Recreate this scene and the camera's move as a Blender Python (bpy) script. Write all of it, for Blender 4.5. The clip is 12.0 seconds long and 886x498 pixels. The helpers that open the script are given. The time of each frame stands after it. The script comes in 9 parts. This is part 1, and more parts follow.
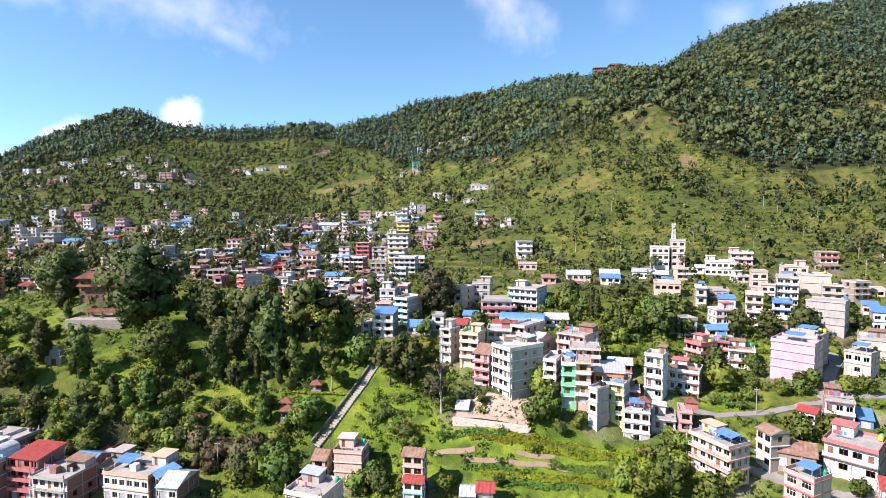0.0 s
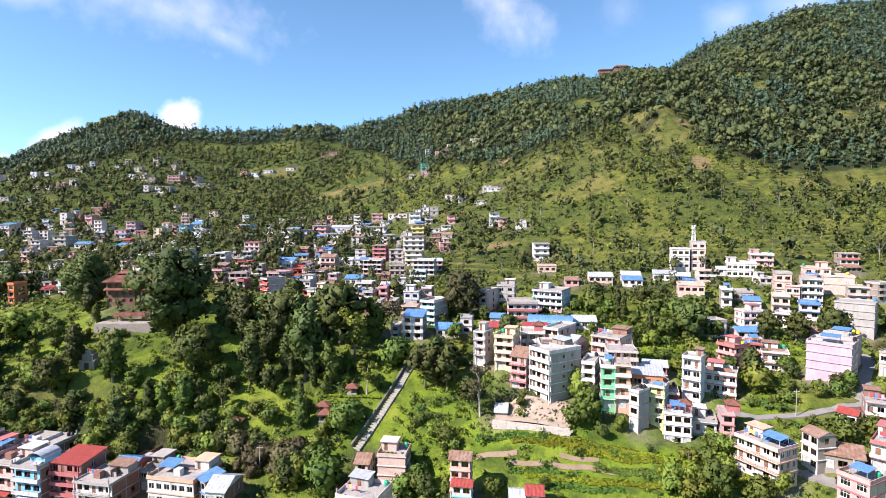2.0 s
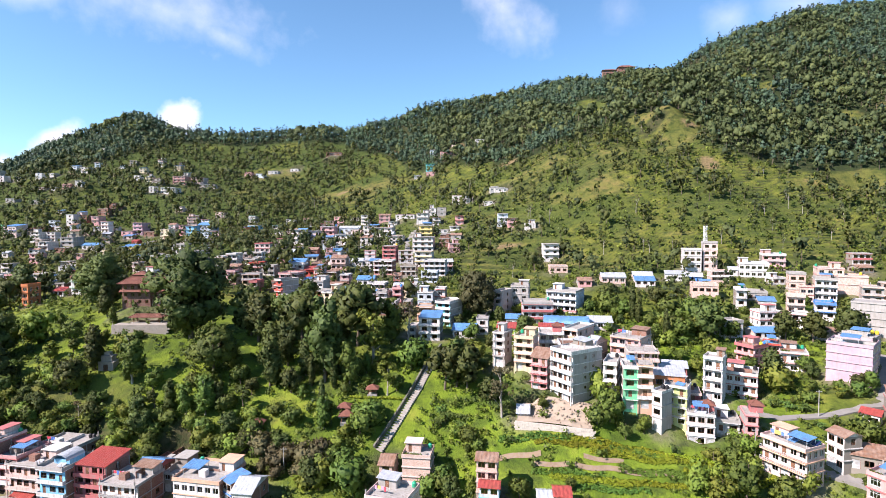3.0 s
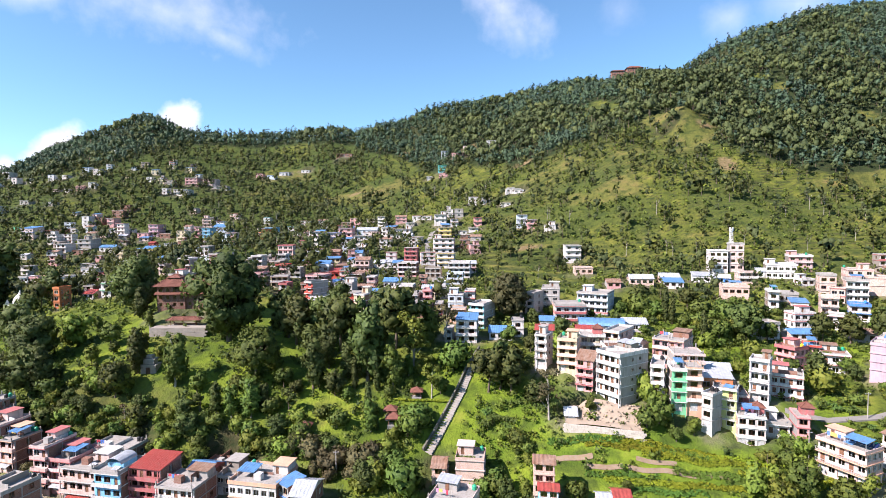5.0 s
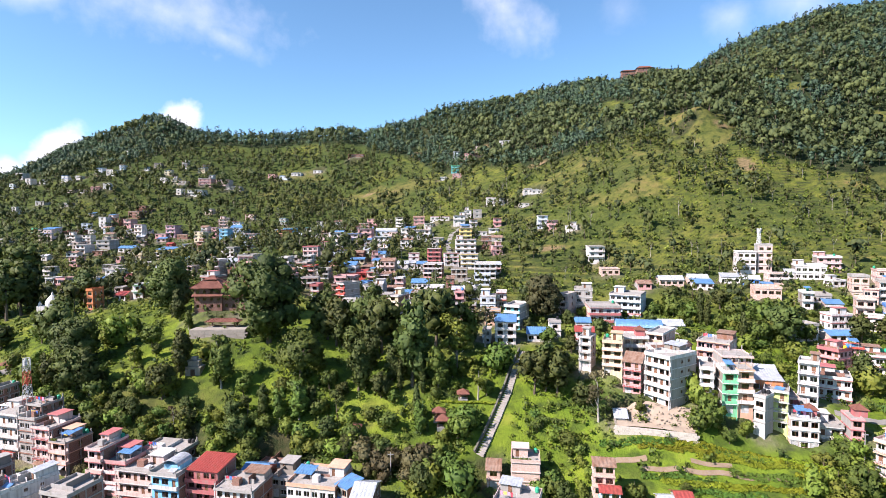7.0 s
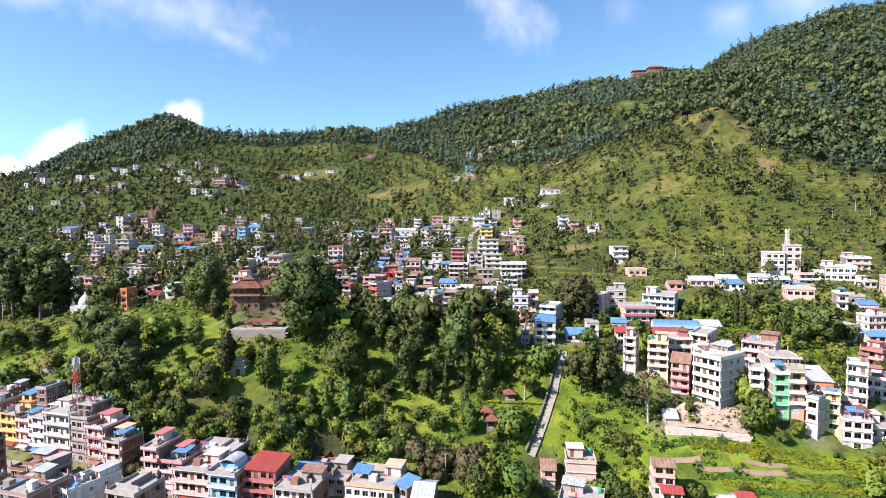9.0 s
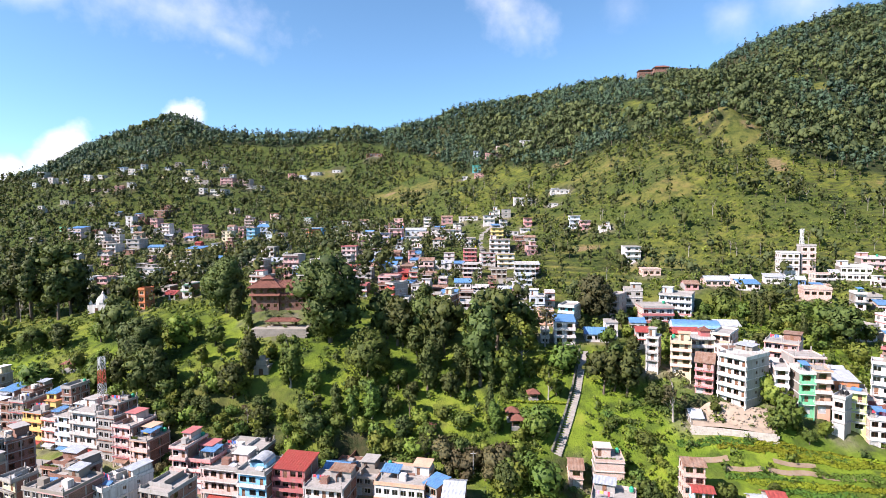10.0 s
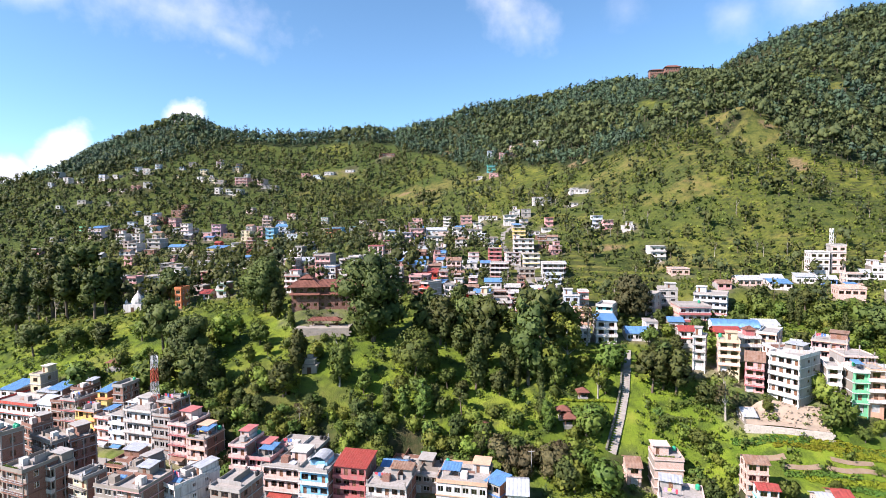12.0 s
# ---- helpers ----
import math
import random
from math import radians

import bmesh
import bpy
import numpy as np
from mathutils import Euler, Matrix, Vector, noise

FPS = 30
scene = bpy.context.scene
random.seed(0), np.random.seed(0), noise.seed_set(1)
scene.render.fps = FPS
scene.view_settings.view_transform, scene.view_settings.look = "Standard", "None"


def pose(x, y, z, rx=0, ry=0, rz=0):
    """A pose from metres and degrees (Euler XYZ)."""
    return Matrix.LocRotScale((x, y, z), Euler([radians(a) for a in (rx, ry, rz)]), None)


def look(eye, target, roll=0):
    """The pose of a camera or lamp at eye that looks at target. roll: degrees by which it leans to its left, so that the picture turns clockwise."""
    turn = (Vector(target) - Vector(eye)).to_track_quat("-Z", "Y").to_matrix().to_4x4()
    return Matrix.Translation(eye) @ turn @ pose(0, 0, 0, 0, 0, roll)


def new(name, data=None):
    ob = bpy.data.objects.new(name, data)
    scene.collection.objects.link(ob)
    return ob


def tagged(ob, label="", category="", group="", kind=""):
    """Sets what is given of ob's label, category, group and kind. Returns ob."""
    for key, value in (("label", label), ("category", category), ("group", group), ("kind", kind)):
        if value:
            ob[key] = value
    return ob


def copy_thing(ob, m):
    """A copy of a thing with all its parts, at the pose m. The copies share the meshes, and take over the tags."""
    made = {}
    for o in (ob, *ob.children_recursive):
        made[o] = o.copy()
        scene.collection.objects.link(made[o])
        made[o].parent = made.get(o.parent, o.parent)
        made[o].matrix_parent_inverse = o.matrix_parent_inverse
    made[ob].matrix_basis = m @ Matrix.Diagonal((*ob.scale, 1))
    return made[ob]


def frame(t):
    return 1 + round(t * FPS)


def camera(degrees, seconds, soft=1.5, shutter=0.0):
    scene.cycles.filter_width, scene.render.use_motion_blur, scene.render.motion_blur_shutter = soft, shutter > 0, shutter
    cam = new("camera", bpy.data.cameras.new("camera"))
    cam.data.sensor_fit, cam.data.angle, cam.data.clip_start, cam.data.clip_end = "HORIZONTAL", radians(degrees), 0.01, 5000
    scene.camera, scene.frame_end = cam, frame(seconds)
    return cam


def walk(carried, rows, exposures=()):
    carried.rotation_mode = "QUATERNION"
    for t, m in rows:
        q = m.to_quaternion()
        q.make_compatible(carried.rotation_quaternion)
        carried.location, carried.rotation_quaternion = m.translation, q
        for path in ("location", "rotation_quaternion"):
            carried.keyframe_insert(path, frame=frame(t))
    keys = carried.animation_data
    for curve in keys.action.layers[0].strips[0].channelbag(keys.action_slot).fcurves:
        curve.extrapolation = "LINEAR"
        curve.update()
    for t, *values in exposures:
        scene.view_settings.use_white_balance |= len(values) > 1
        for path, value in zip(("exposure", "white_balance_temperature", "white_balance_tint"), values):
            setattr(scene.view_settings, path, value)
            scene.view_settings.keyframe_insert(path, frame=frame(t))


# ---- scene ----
cam = camera(79.4, 12.0, soft=0.85)
METRES, EYE, TILT, LEAN, TURN = 83.0, 70.0, -3.0, 0.0, 0.0
ROWS = [
    (0.0, 0.0, 0.0, 0.0, 0.0, 0.0, -0.0),
    (0.5, -0.0299, -0.0002, 0.0013, -0.03, 0.04, 0.02),
    (1.0, -0.0649, -0.0007, 0.0025, -0.06, 0.08, 0.05),
    (1.5, -0.0994, -0.001, 0.0041, -0.11, 0.13, 0.11),
    (2.0, -0.1376, -0.0017, 0.0056, -0.13, 0.17, 0.16),
    (2.5, -0.1735, -0.0027, 0.007, -0.15, 0.19, 0.2),
    (3.0, -0.2138, -0.0031, 0.0084, -0.15, 0.22, 0.25),
    (5.0, -0.3778, -0.0072, 0.018, -0.1, 0.27, 0.36),
    (5.5, -0.4218, -0.0085, 0.0208, -0.07, 0.27, 0.4),
    (6.0, -0.4621, -0.0093, 0.0231, -0.03, 0.27, 0.39),
    (6.5, -0.5067, -0.0105, 0.0262, -0.01, 0.23, 0.39),
    (7.0, -0.5494, -0.012, 0.0293, 0.0, 0.23, 0.4),
    (9.0, -0.7237, -0.0193, 0.0353, 0.12, 0.16, 0.31),
    (9.5, -0.769, -0.022, 0.0359, 0.19, 0.15, 0.3),
    (10.0, -0.8105, -0.0248, 0.0367, 0.24, 0.13, 0.29),
    (10.5, -0.8567, -0.0279, 0.0368, 0.27, 0.12, 0.28),
    (11.0, -0.9018, -0.0306, 0.0365, 0.31, 0.1, 0.26),
    (11.5, -0.949, -0.0338, 0.0366, 0.34, 0.09, 0.27),
    (12.0, -0.9981, -0.0376, 0.0367, 0.35, 0.1, 0.29),
]
walk(cam, [(t, pose(0, 0, EYE, TILT, LEAN, TURN) @ pose(METRES * x, METRES * y, METRES * z, 90 + pitch, roll, yaw)) for t, x, y, z, yaw, pitch, roll in ROWS],
     exposures=[(0.0, 1.18, 6500, 23), (12.0, 1.18, 6500, 23)])

# ---- sky, sun ----
SUN_FROM = Vector((-0.68, -0.34, 0.67)).normalized()   # towards the sun: high over the hill's left flank
world = bpy.data.worlds.new("sky")
scene.world = world
world.use_nodes = True
wn, wl = world.node_tree.nodes, world.node_tree.links
wn.clear()


def wnode(kind, **values):
    nd = wn.new(kind)
    for k, v in values.items():
        nd.inputs[k].default_value = v
    return nd


def wmath(op, a, b=None, clamp=False):
    nd = wn.new("ShaderNodeMath")
    nd.operation, nd.use_clamp = op, clamp
    for slot, v in ((0, a), (1, b)):
        if v is None:
            continue
        if isinstance(v, (int, float)):
            nd.inputs[slot].default_value = v
        else:
            wl.new(v, nd.inputs[slot])
    return nd.outputs[0]


sky = wn.new("ShaderNodeTexSky")
sky.sky_type, sky.sun_disc = "NISHITA", False
sky.sun_elevation = math.asin(SUN_FROM.z)
sky.sun_rotation = math.atan2(SUN_FROM.x, SUN_FROM.y)
sky.altitude, sky.air_density, sky.dust_density, sky.ozone_density = 1000, 1.0, 0.6, 2.0
coord = wn.new("ShaderNodeTexCoord")
split = wn.new("ShaderNodeSeparateXYZ")
wl.new(coord.outputs["Generated"], split.inputs[0])
depth = wmath("MAXIMUM", split.outputs[1], 0.05)
cu, cv = wmath("DIVIDE", split.outputs[0], depth), wmath("DIVIDE", split.outputs[2], depth)
rough_noise = wn.new("ShaderNodeTexNoise")
rough_noise.inputs["Scale"].default_value, rough_noise.inputs["Detail"].default_value = 9.0, 9.0
rough_noise.inputs["Roughness"].default_value = 0.62
wl.new(coord.outputs["Generated"], rough_noise.inputs["Vector"])
fine_noise = wn.new("ShaderNodeTexNoise")
fine_noise.inputs["Scale"].default_value, fine_noise.inputs["Detail"].default_value = 34.0, 6.0
wl.new(coord.outputs["Generated"], fine_noise.inputs["Vector"])
puff = wmath("ADD", wmath("MULTIPLY", rough_noise.outputs["Fac"], 0.68), wmath("MULTIPLY", fine_noise.outputs["Fac"], 0.32))


def cloud(u, v, ru, rv, slope, density, wisp):
    """A cloud's cover: an uneven oval in the sky, centre and radii as slopes across and up, its long axis leaning."""
    du = wmath("SUBTRACT", cu, u)
    dv = wmath("SUBTRACT", wmath("SUBTRACT", cv, v), wmath("MULTIPLY", du, slope))
    a, b = wmath("DIVIDE", du, ru), wmath("DIVIDE", dv, rv)
    far = wmath("SQRT", wmath("ADD", wmath("MULTIPLY", a, a), wmath("MULTIPLY", b, b)))
    edge = wmath("ADD", wmath("SUBTRACT", 1.0, far), wmath("MULTIPLY", wmath("SUBTRACT", puff, 0.5), wisp))
    soft = wmath("MULTIPLY", edge, 0.62 if density < 0.85 else 1.6, True)
    return wmath("MULTIPLY", wmath("POWER", soft, 1.25), density)


covers = [
    cloud(-0.52, 0.40, 0.27, 0.075, -0.22, 0.70, 2.4),
    cloud(-0.40, 0.345, 0.10, 0.035, -0.45, 0.60, 2.4),
    cloud(-0.74, 0.42, 0.10, 0.03, 0.0, 0.55, 2.4),
    cloud(0.110, 0.40, 0.11, 0.075, -0.55, 0.75, 2.4),
    cloud(0.145, 0.35, 0.03, 0.04, -0.5, 0.55, 2.0),
    cloud(0.33, 0.385, 0.05, 0.045, 0.0, 0.28, 2.6),
    cloud(0.53, 0.375, 0.07, 0.05, 0.1, 0.45, 2.4),
    cloud(0.66, 0.40, 0.12, 0.06, 0.0, 0.45, 2.4),
    cloud(-0.480, 0.195, 0.050, 0.040, 0.0, 1.0, 2.2),
    cloud(-0.72, 0.140, 0.075, 0.045, 0.45, 1.0, 2.0),
    cloud(-0.84, 0.095, 0.09, 0.035, 0.0, 0.9, 2.0),
    cloud(1.6, 0.5, 0.4, 0.12, 0.1, 0.6, 3.0),
    cloud(-1.7, 0.45, 0.4, 0.12, -0.1, 0.6, 3.0),
]
cover = covers[0]
for c in covers[1:]:
    cover = wmath("MAXIMUM", cover, c)
ahead = wmath("GREATER_THAN", split.outputs[1], 0.06)
cover = wmath("MULTIPLY", cover, ahead)
mix = wn.new("ShaderNodeMix")
mix.data_type = "RGBA"
wl.new(cover, mix.inputs["Factor"])
tint = wn.new("ShaderNodeMix")
tint.data_type, tint.blend_type = "RGBA", "MULTIPLY"
tint.inputs["Factor"].default_value = 1.0
tint.inputs[7].default_value = (0.85, 1.20, 1.23, 1)
wl.new(sky.outputs[0], tint.inputs[6])
wl.new(tint.outputs[2], mix.inputs[6])
mix.inputs[7].default_value = (7.6, 8.0, 8.5, 1)
back = wn.new("ShaderNodeBackground")
back.inputs["Strength"].default_value = 0.081
wl.new(mix.outputs[2], back.inputs["Color"])
wout = wn.new("ShaderNodeOutputWorld")
wl.new(back.outputs[0], wout.inputs[0])

sun = new("sun", bpy.data.lights.new("sun", "SUN"))
sun.data.energy, sun.data.angle, sun.data.color = 5.0, radians(0.6), (1.0, 0.95, 0.87)
sun.matrix_world = look((0, 0, 500), Vector((0, 0, 500)) - SUN_FROM)

# ---- materials ----
class Shade:
    """A small builder for node materials."""

    def __init__(self, name, rough=0.8, metal=0.0, spec=0.3):
        self.mat = bpy.data.materials.new(name)
        self.mat.use_nodes = True
        self.n, self.l = self.mat.node_tree.nodes, self.mat.node_tree.links
        self.bsdf = self.n["Principled BSDF"]
        self.bsdf.inputs["Roughness"].default_value = rough
        self.bsdf.inputs["Metallic"].default_value = metal
        self.bsdf.inputs["Specular IOR Level"].default_value = spec

    def wire(self, a, b):
        self.l.new(a, b)

    def place(self):
        """Where on the thing, shifted from thing to thing so that no two wear alike."""
        nd = self.n.new("ShaderNodeVectorMath")
        nd.operation = "ADD"
        self.wire(self.n.new("ShaderNodeTexCoord").outputs["Object"], nd.inputs[0])
        self.wire(self.calc("MULTIPLY", self.random(), 90.0), nd.inputs[1])
        return nd.outputs[0]

    def noise(self, scale, detail=4, rough=0.55, where=None, stretch=None):
        nd = self.n.new("ShaderNodeTexNoise")
        nd.inputs["Scale"].default_value, nd.inputs["Detail"].default_value = scale, detail
        nd.inputs["Roughness"].default_value = rough
        src = where or self.place()
        if stretch:
            mp = self.n.new("ShaderNodeMapping")
            mp.inputs["Scale"].default_value = stretch
            self.wire(src, mp.inputs["Vector"])
            src = mp.outputs[0]
        self.wire(src, nd.inputs["Vector"])
        return nd.outputs["Fac"]

    def ramp(self, fac, *stops):
        nd = self.n.new("ShaderNodeValToRGB")
        el = nd.color_ramp.elements
        while len(el) < len(stops):
            el.new(0.5)
        for e, (p, c) in zip(el, stops):
            e.position, e.color = p, (*c, 1)
        self.wire(fac, nd.inputs[0])
        return nd.outputs[0]

    def mix(self, a, b, fac, mode="MIX"):
        nd = self.n.new("ShaderNodeMix")
        nd.data_type, nd.blend_type = "RGBA", mode
        for slot, v in ((6, a), (7, b), (0, fac)):
            if isinstance(v, tuple):
                nd.inputs[slot].default_value = (*v, 1)
            elif isinstance(v, (int, float)):
                nd.inputs[slot].default_value = v
            else:
                self.wire(v, nd.inputs[slot])
        return nd.outputs[2]

    def calc(self, op, a, b=0.0, clamp=False):
        nd = self.n.new("ShaderNodeMath")
        nd.operation, nd.use_clamp = op, clamp
        for slot, v in ((0, a), (1, b)):
            if isinstance(v, (int, float)):
                nd.inputs[slot].default_value = v
            else:
                self.wire(v, nd.inputs[slot])
        return nd.outputs[0]

    def random(self):
        return self.n.new("ShaderNodeObjectInfo").outputs["Random"]

    def island(self):
        return self.n.new("ShaderNodeNewGeometry").outputs["Random Per Island"]

    def colour(self, c):
        if isinstance(c, tuple):
            self.bsdf.inputs["Base Color"].default_value = (*c, 1)
        else:
            self.wire(c, self.bsdf.inputs["Base Color"])

    def bump(self, fac, depth, strength=0.6):
        nd = self.n.new("ShaderNodeBump")
        nd.inputs["Strength"].default_value, nd.inputs["Distance"].default_value = strength, depth
        self.wire(fac, nd.inputs["Height"])
        self.wire(nd.outputs[0], self.bsdf.inputs["Normal"])


def shadeof(c, k):
    return tuple(max(0.0, min(1.0, v * k)) for v in c)


def make_paint(name, c, dirt=0.5, rough=0.85):
    """Painted or plastered masonry: blotches, streaks running down, grimy patches, fine relief."""
    s = Shade(name, rough)
    big = s.noise(0.35, 5, 0.6)
    streak = s.noise(1.0, 4, 0.6, stretch=(1.6, 1.6, 0.12))
    fine = s.noise(7.0, 3)
    grime = (0.23, 0.21, 0.18)
    base = s.mix(s.ramp(big, (0.3, shadeof(c, 0.74)), (0.7, shadeof(c, 1.06))), shadeof(c, 0.75), s.calc("MULTIPLY", fine, 0.25))
    f = s.calc("MULTIPLY", s.calc("SUBTRACT", streak, 0.46, True), 3.6 * dirt, True)
    s.colour(s.mix(base, grime, f))
    s.bump(fine, 0.02, 0.4)
    return s.mat


def make_brick(name, c, mortar=(0.24, 0.17, 0.14)):
    s = Shade(name, 0.9)
    sp, mp = s.n.new("ShaderNodeSeparateXYZ"), s.n.new("ShaderNodeCombineXYZ")
    s.wire(s.n.new("ShaderNodeTexCoord").outputs["Object"], sp.inputs[0])
    s.wire(s.calc("ADD", sp.outputs[0], sp.outputs[1]), mp.inputs[0])
    s.wire(sp.outputs[2], mp.inputs[1])
    nd = s.n.new("ShaderNodeTexBrick")
    nd.inputs["Color1"].default_value = (*shadeof(c, 1.1), 1)
    nd.inputs["Color2"].default_value = (*shadeof(c, 0.75), 1)
    nd.inputs["Mortar"].default_value = (*mortar, 1)
    nd.inputs["Scale"].default_value = 1.0
    nd.inputs["Brick Width"].default_value, nd.inputs["Row Height"].default_value = 0.25, 0.085
    nd.inputs["Mortar Size"].default_value = 0.012
    s.wire(mp.outputs[0], nd.inputs["Vector"])
    blot = s.noise(0.5, 5, 0.6)
    s.colour(s.mix(nd.outputs[0], shadeof(c, 0.62), s.calc("MULTIPLY", s.calc("SUBTRACT", blot, 0.46, True), 1.8, True)))
    s.bump(s.noise(9, 3), 0.03, 0.5)
    return s.mat


def make_sheet(name, c, rust=0.3, rough=0.42):
    """Corrugated iron, ribbed down the slope, with rust patches."""
    s = Shade(name, rough, 0.15, 0.5)
    rustp = s.calc("MULTIPLY", s.calc("SUBTRACT", s.noise(0.7, 6, 0.65), 0.62 - 0.25 * rust, True), 3.0, True)
    body = s.ramp(s.noise(0.9, 4), (0.3, shadeof(c, 0.8)), (0.7, shadeof(c, 1.1)))
    s.colour(s.mix(body, (0.19, 0.085, 0.045), s.calc("MULTIPLY", rustp, min(1.0, rust * 1.6))))
    wave = s.n.new("ShaderNodeTexWave")
    wave.inputs["Scale"].default_value = 1.6
    s.wire(s.place(), wave.inputs["Vector"])
    s.bump(wave.outputs["Fac"], 0.06, 0.8)
    return s.mat


def make_leaf(name, dark, light, scale=0.12, relief=2.2):
    """Foliage: leaf to leaf, clump to clump and tree to tree shades, painted dark gaps, uneven relief, and light
    passing through.
    """
    s = Shade(name, 0.62, 0.0, 0.25)
    mean = tuple((p + q) / 2 for p, q in zip(dark, light))
    a = s.ramp(s.island(), (0.0, tuple(0.7 * p + 0.3 * q for p, q in zip(dark, mean))), (0.5, mean), (1.0, tuple(0.75 * p + 0.25 * q for p, q in zip(light, mean))))
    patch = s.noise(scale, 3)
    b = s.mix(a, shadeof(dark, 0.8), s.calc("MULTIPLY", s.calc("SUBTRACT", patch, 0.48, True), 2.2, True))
    tone = s.noise(scale * 0.35, 2)
    b = s.mix(b, (light[0] * 1.15, light[1] * 1.12, light[2]), s.calc("MULTIPLY", s.calc("SUBTRACT", tone, 0.50, True), 3.0, True))
    # Random dark pockets put shaded gaps between leaf clumps into the colour.
    gap_shade = s.noise(relief * 0.8, 4, 0.65)
    b = s.mix(b, shadeof(dark, 0.5), s.calc("MULTIPLY", s.calc("SUBTRACT", gap_shade, 0.52, True), 4.0, True))
    own = s.n.new("ShaderNodeAttribute")
    own.attribute_name = "tree_tone"
    hue = s.n.new("ShaderNodeHueSaturation")
    s.wire(s.calc("ADD", s.calc("ADD", s.calc("MULTIPLY", s.random(), 0.05), 0.472), s.calc("MULTIPLY", own.outputs["Fac"], -0.010)), hue.inputs["Hue"])
    s.wire(s.calc("ADD", s.calc("ADD", s.calc("MULTIPLY", s.random(), 0.5), 0.80), s.calc("MULTIPLY", own.outputs["Fac"], 0.24)), hue.inputs["Value"])
    s.wire(b, hue.inputs["Color"])
    s.colour(hue.outputs[0])
    s.bump(s.noise(relief, 4, 0.7), 1.0 / relief, 0.75)
    through_leaf = s.n.new("ShaderNodeBsdfTranslucent")
    s.wire(hue.outputs[0], through_leaf.inputs["Color"])
    blend = s.n.new("ShaderNodeMixShader")
    blend.inputs[0].default_value = 0.28
    s.wire(s.bsdf.outputs[0], blend.inputs[1])
    s.wire(through_leaf.outputs[0], blend.inputs[2])
    s.wire(blend.outputs[0], s.n["Material Output"].inputs["Surface"])
    return s.mat


def make_bark(name, c):
    s = Shade(name, 0.95)
    s.colour(s.ramp(s.noise(3.0, 5, stretch=(1, 1, 0.25)), (0.3, shadeof(c, 0.6)), (0.7, shadeof(c, 1.25))))
    return s.mat


def make_ground():
    """Hill ground: grass in several greens, dry ochre patches, dark weed, and darker steep faces."""
    s = Shade("hill_grass", 0.95, 0, 0.1)
    p = s.place()
    broad = s.noise(0.011, 4, 0.55, p)
    mid = s.noise(0.07, 5, 0.6, p)
    small = s.noise(0.55, 5, 0.65, p)
    tuft = s.noise(2.2, 3, 0.6, p)
    def mask(name):
        nd = s.n.new("ShaderNodeAttribute")
        nd.attribute_name = name
        return nd.outputs["Fac"]
    weed = s.ramp(mid, (0.28, (0.036, 0.054, 0.014)), (0.42, (0.082, 0.100, 0.018)), (0.58, (0.138, 0.146, 0.028)), (0.74, (0.190, 0.158, 0.052)))
    lawn = s.ramp(mid, (0.28, (0.036, 0.060, 0.012)), (0.44, (0.088, 0.140, 0.014)), (0.60, (0.155, 0.215, 0.020)), (0.76, (0.225, 0.235, 0.038)))
    c = s.mix(weed, lawn, mask("lawn"))
    dry = s.ramp(small, (0.3, (0.11, 0.10, 0.035)), (0.7, (0.20, 0.155, 0.07)))
    c = s.mix(c, dry, s.calc("MULTIPLY", s.calc("SUBTRACT", broad, 0.55, True), 5.0, True))
    c = s.mix(c, (0.022, 0.036, 0.012), s.calc("MULTIPLY", s.calc("SUBTRACT", small, 0.54, True), 2.6, True))
    c = s.mix(c, (0.15, 0.175, 0.028), s.calc("MULTIPLY", s.calc("SUBTRACT", tuft, 0.56, True), 1.4, True))
    bankc = s.ramp(small, (0.30, (0.026, 0.040, 0.012)), (0.55, (0.060, 0.066, 0.022)), (0.75, (0.105, 0.080, 0.040)))
    c = s.mix(c, bankc, s.calc("MULTIPLY", mask("bank"), 0.9))
    under = s.ramp(small, (0.30, (0.026, 0.044, 0.014)), (0.70, (0.085, 0.110, 0.024)))
    c = s.mix(c, under, s.calc("MULTIPLY", mask("undergrowth"), 0.85))
    # Ground among the woods mixes to a near-black green.
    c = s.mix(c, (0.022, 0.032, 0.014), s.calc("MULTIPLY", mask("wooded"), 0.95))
    c = s.mix(c, s.ramp(mid, (0.3, (0.075, 0.088, 0.020)), (0.5, (0.130, 0.125, 0.034)), (0.7, (0.170, 0.125, 0.052))), s.calc("MULTIPLY", mask("dry"), s.calc("MULTIPLY", small, 1.5, True)))
    c = s.mix(c, (0.030, 0.046, 0.014), s.calc("MULTIPLY", s.calc("SUBTRACT", s.noise(0.19, 4, 0.6, p), 0.47, True), 4.0, True))
    c = s.mix(c, s.ramp(small, (0.3, (0.12, 0.09, 0.045)), (0.7, (0.23, 0.165, 0.09))), s.calc("MULTIPLY", mask("scar"), s.calc("MULTIPLY", mid, 1.7, True)))
    soil = s.ramp(small, (0.3, (0.10, 0.085, 0.06)), (0.7, (0.25, 0.21, 0.165)))
    c = s.mix(c, soil, s.calc("MULTIPLY", mask("yard"), s.calc("ADD", s.calc("MULTIPLY", s.calc("SUBTRACT", mid, 0.42, True), 5.0, True), 0.25, True)))
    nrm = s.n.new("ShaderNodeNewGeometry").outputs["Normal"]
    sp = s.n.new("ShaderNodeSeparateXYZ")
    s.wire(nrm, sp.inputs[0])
    # Faces turned from level get a darker green-brown, except on dry ground.
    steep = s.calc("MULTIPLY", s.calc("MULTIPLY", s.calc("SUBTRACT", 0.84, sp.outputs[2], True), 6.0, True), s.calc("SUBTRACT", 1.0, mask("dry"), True))
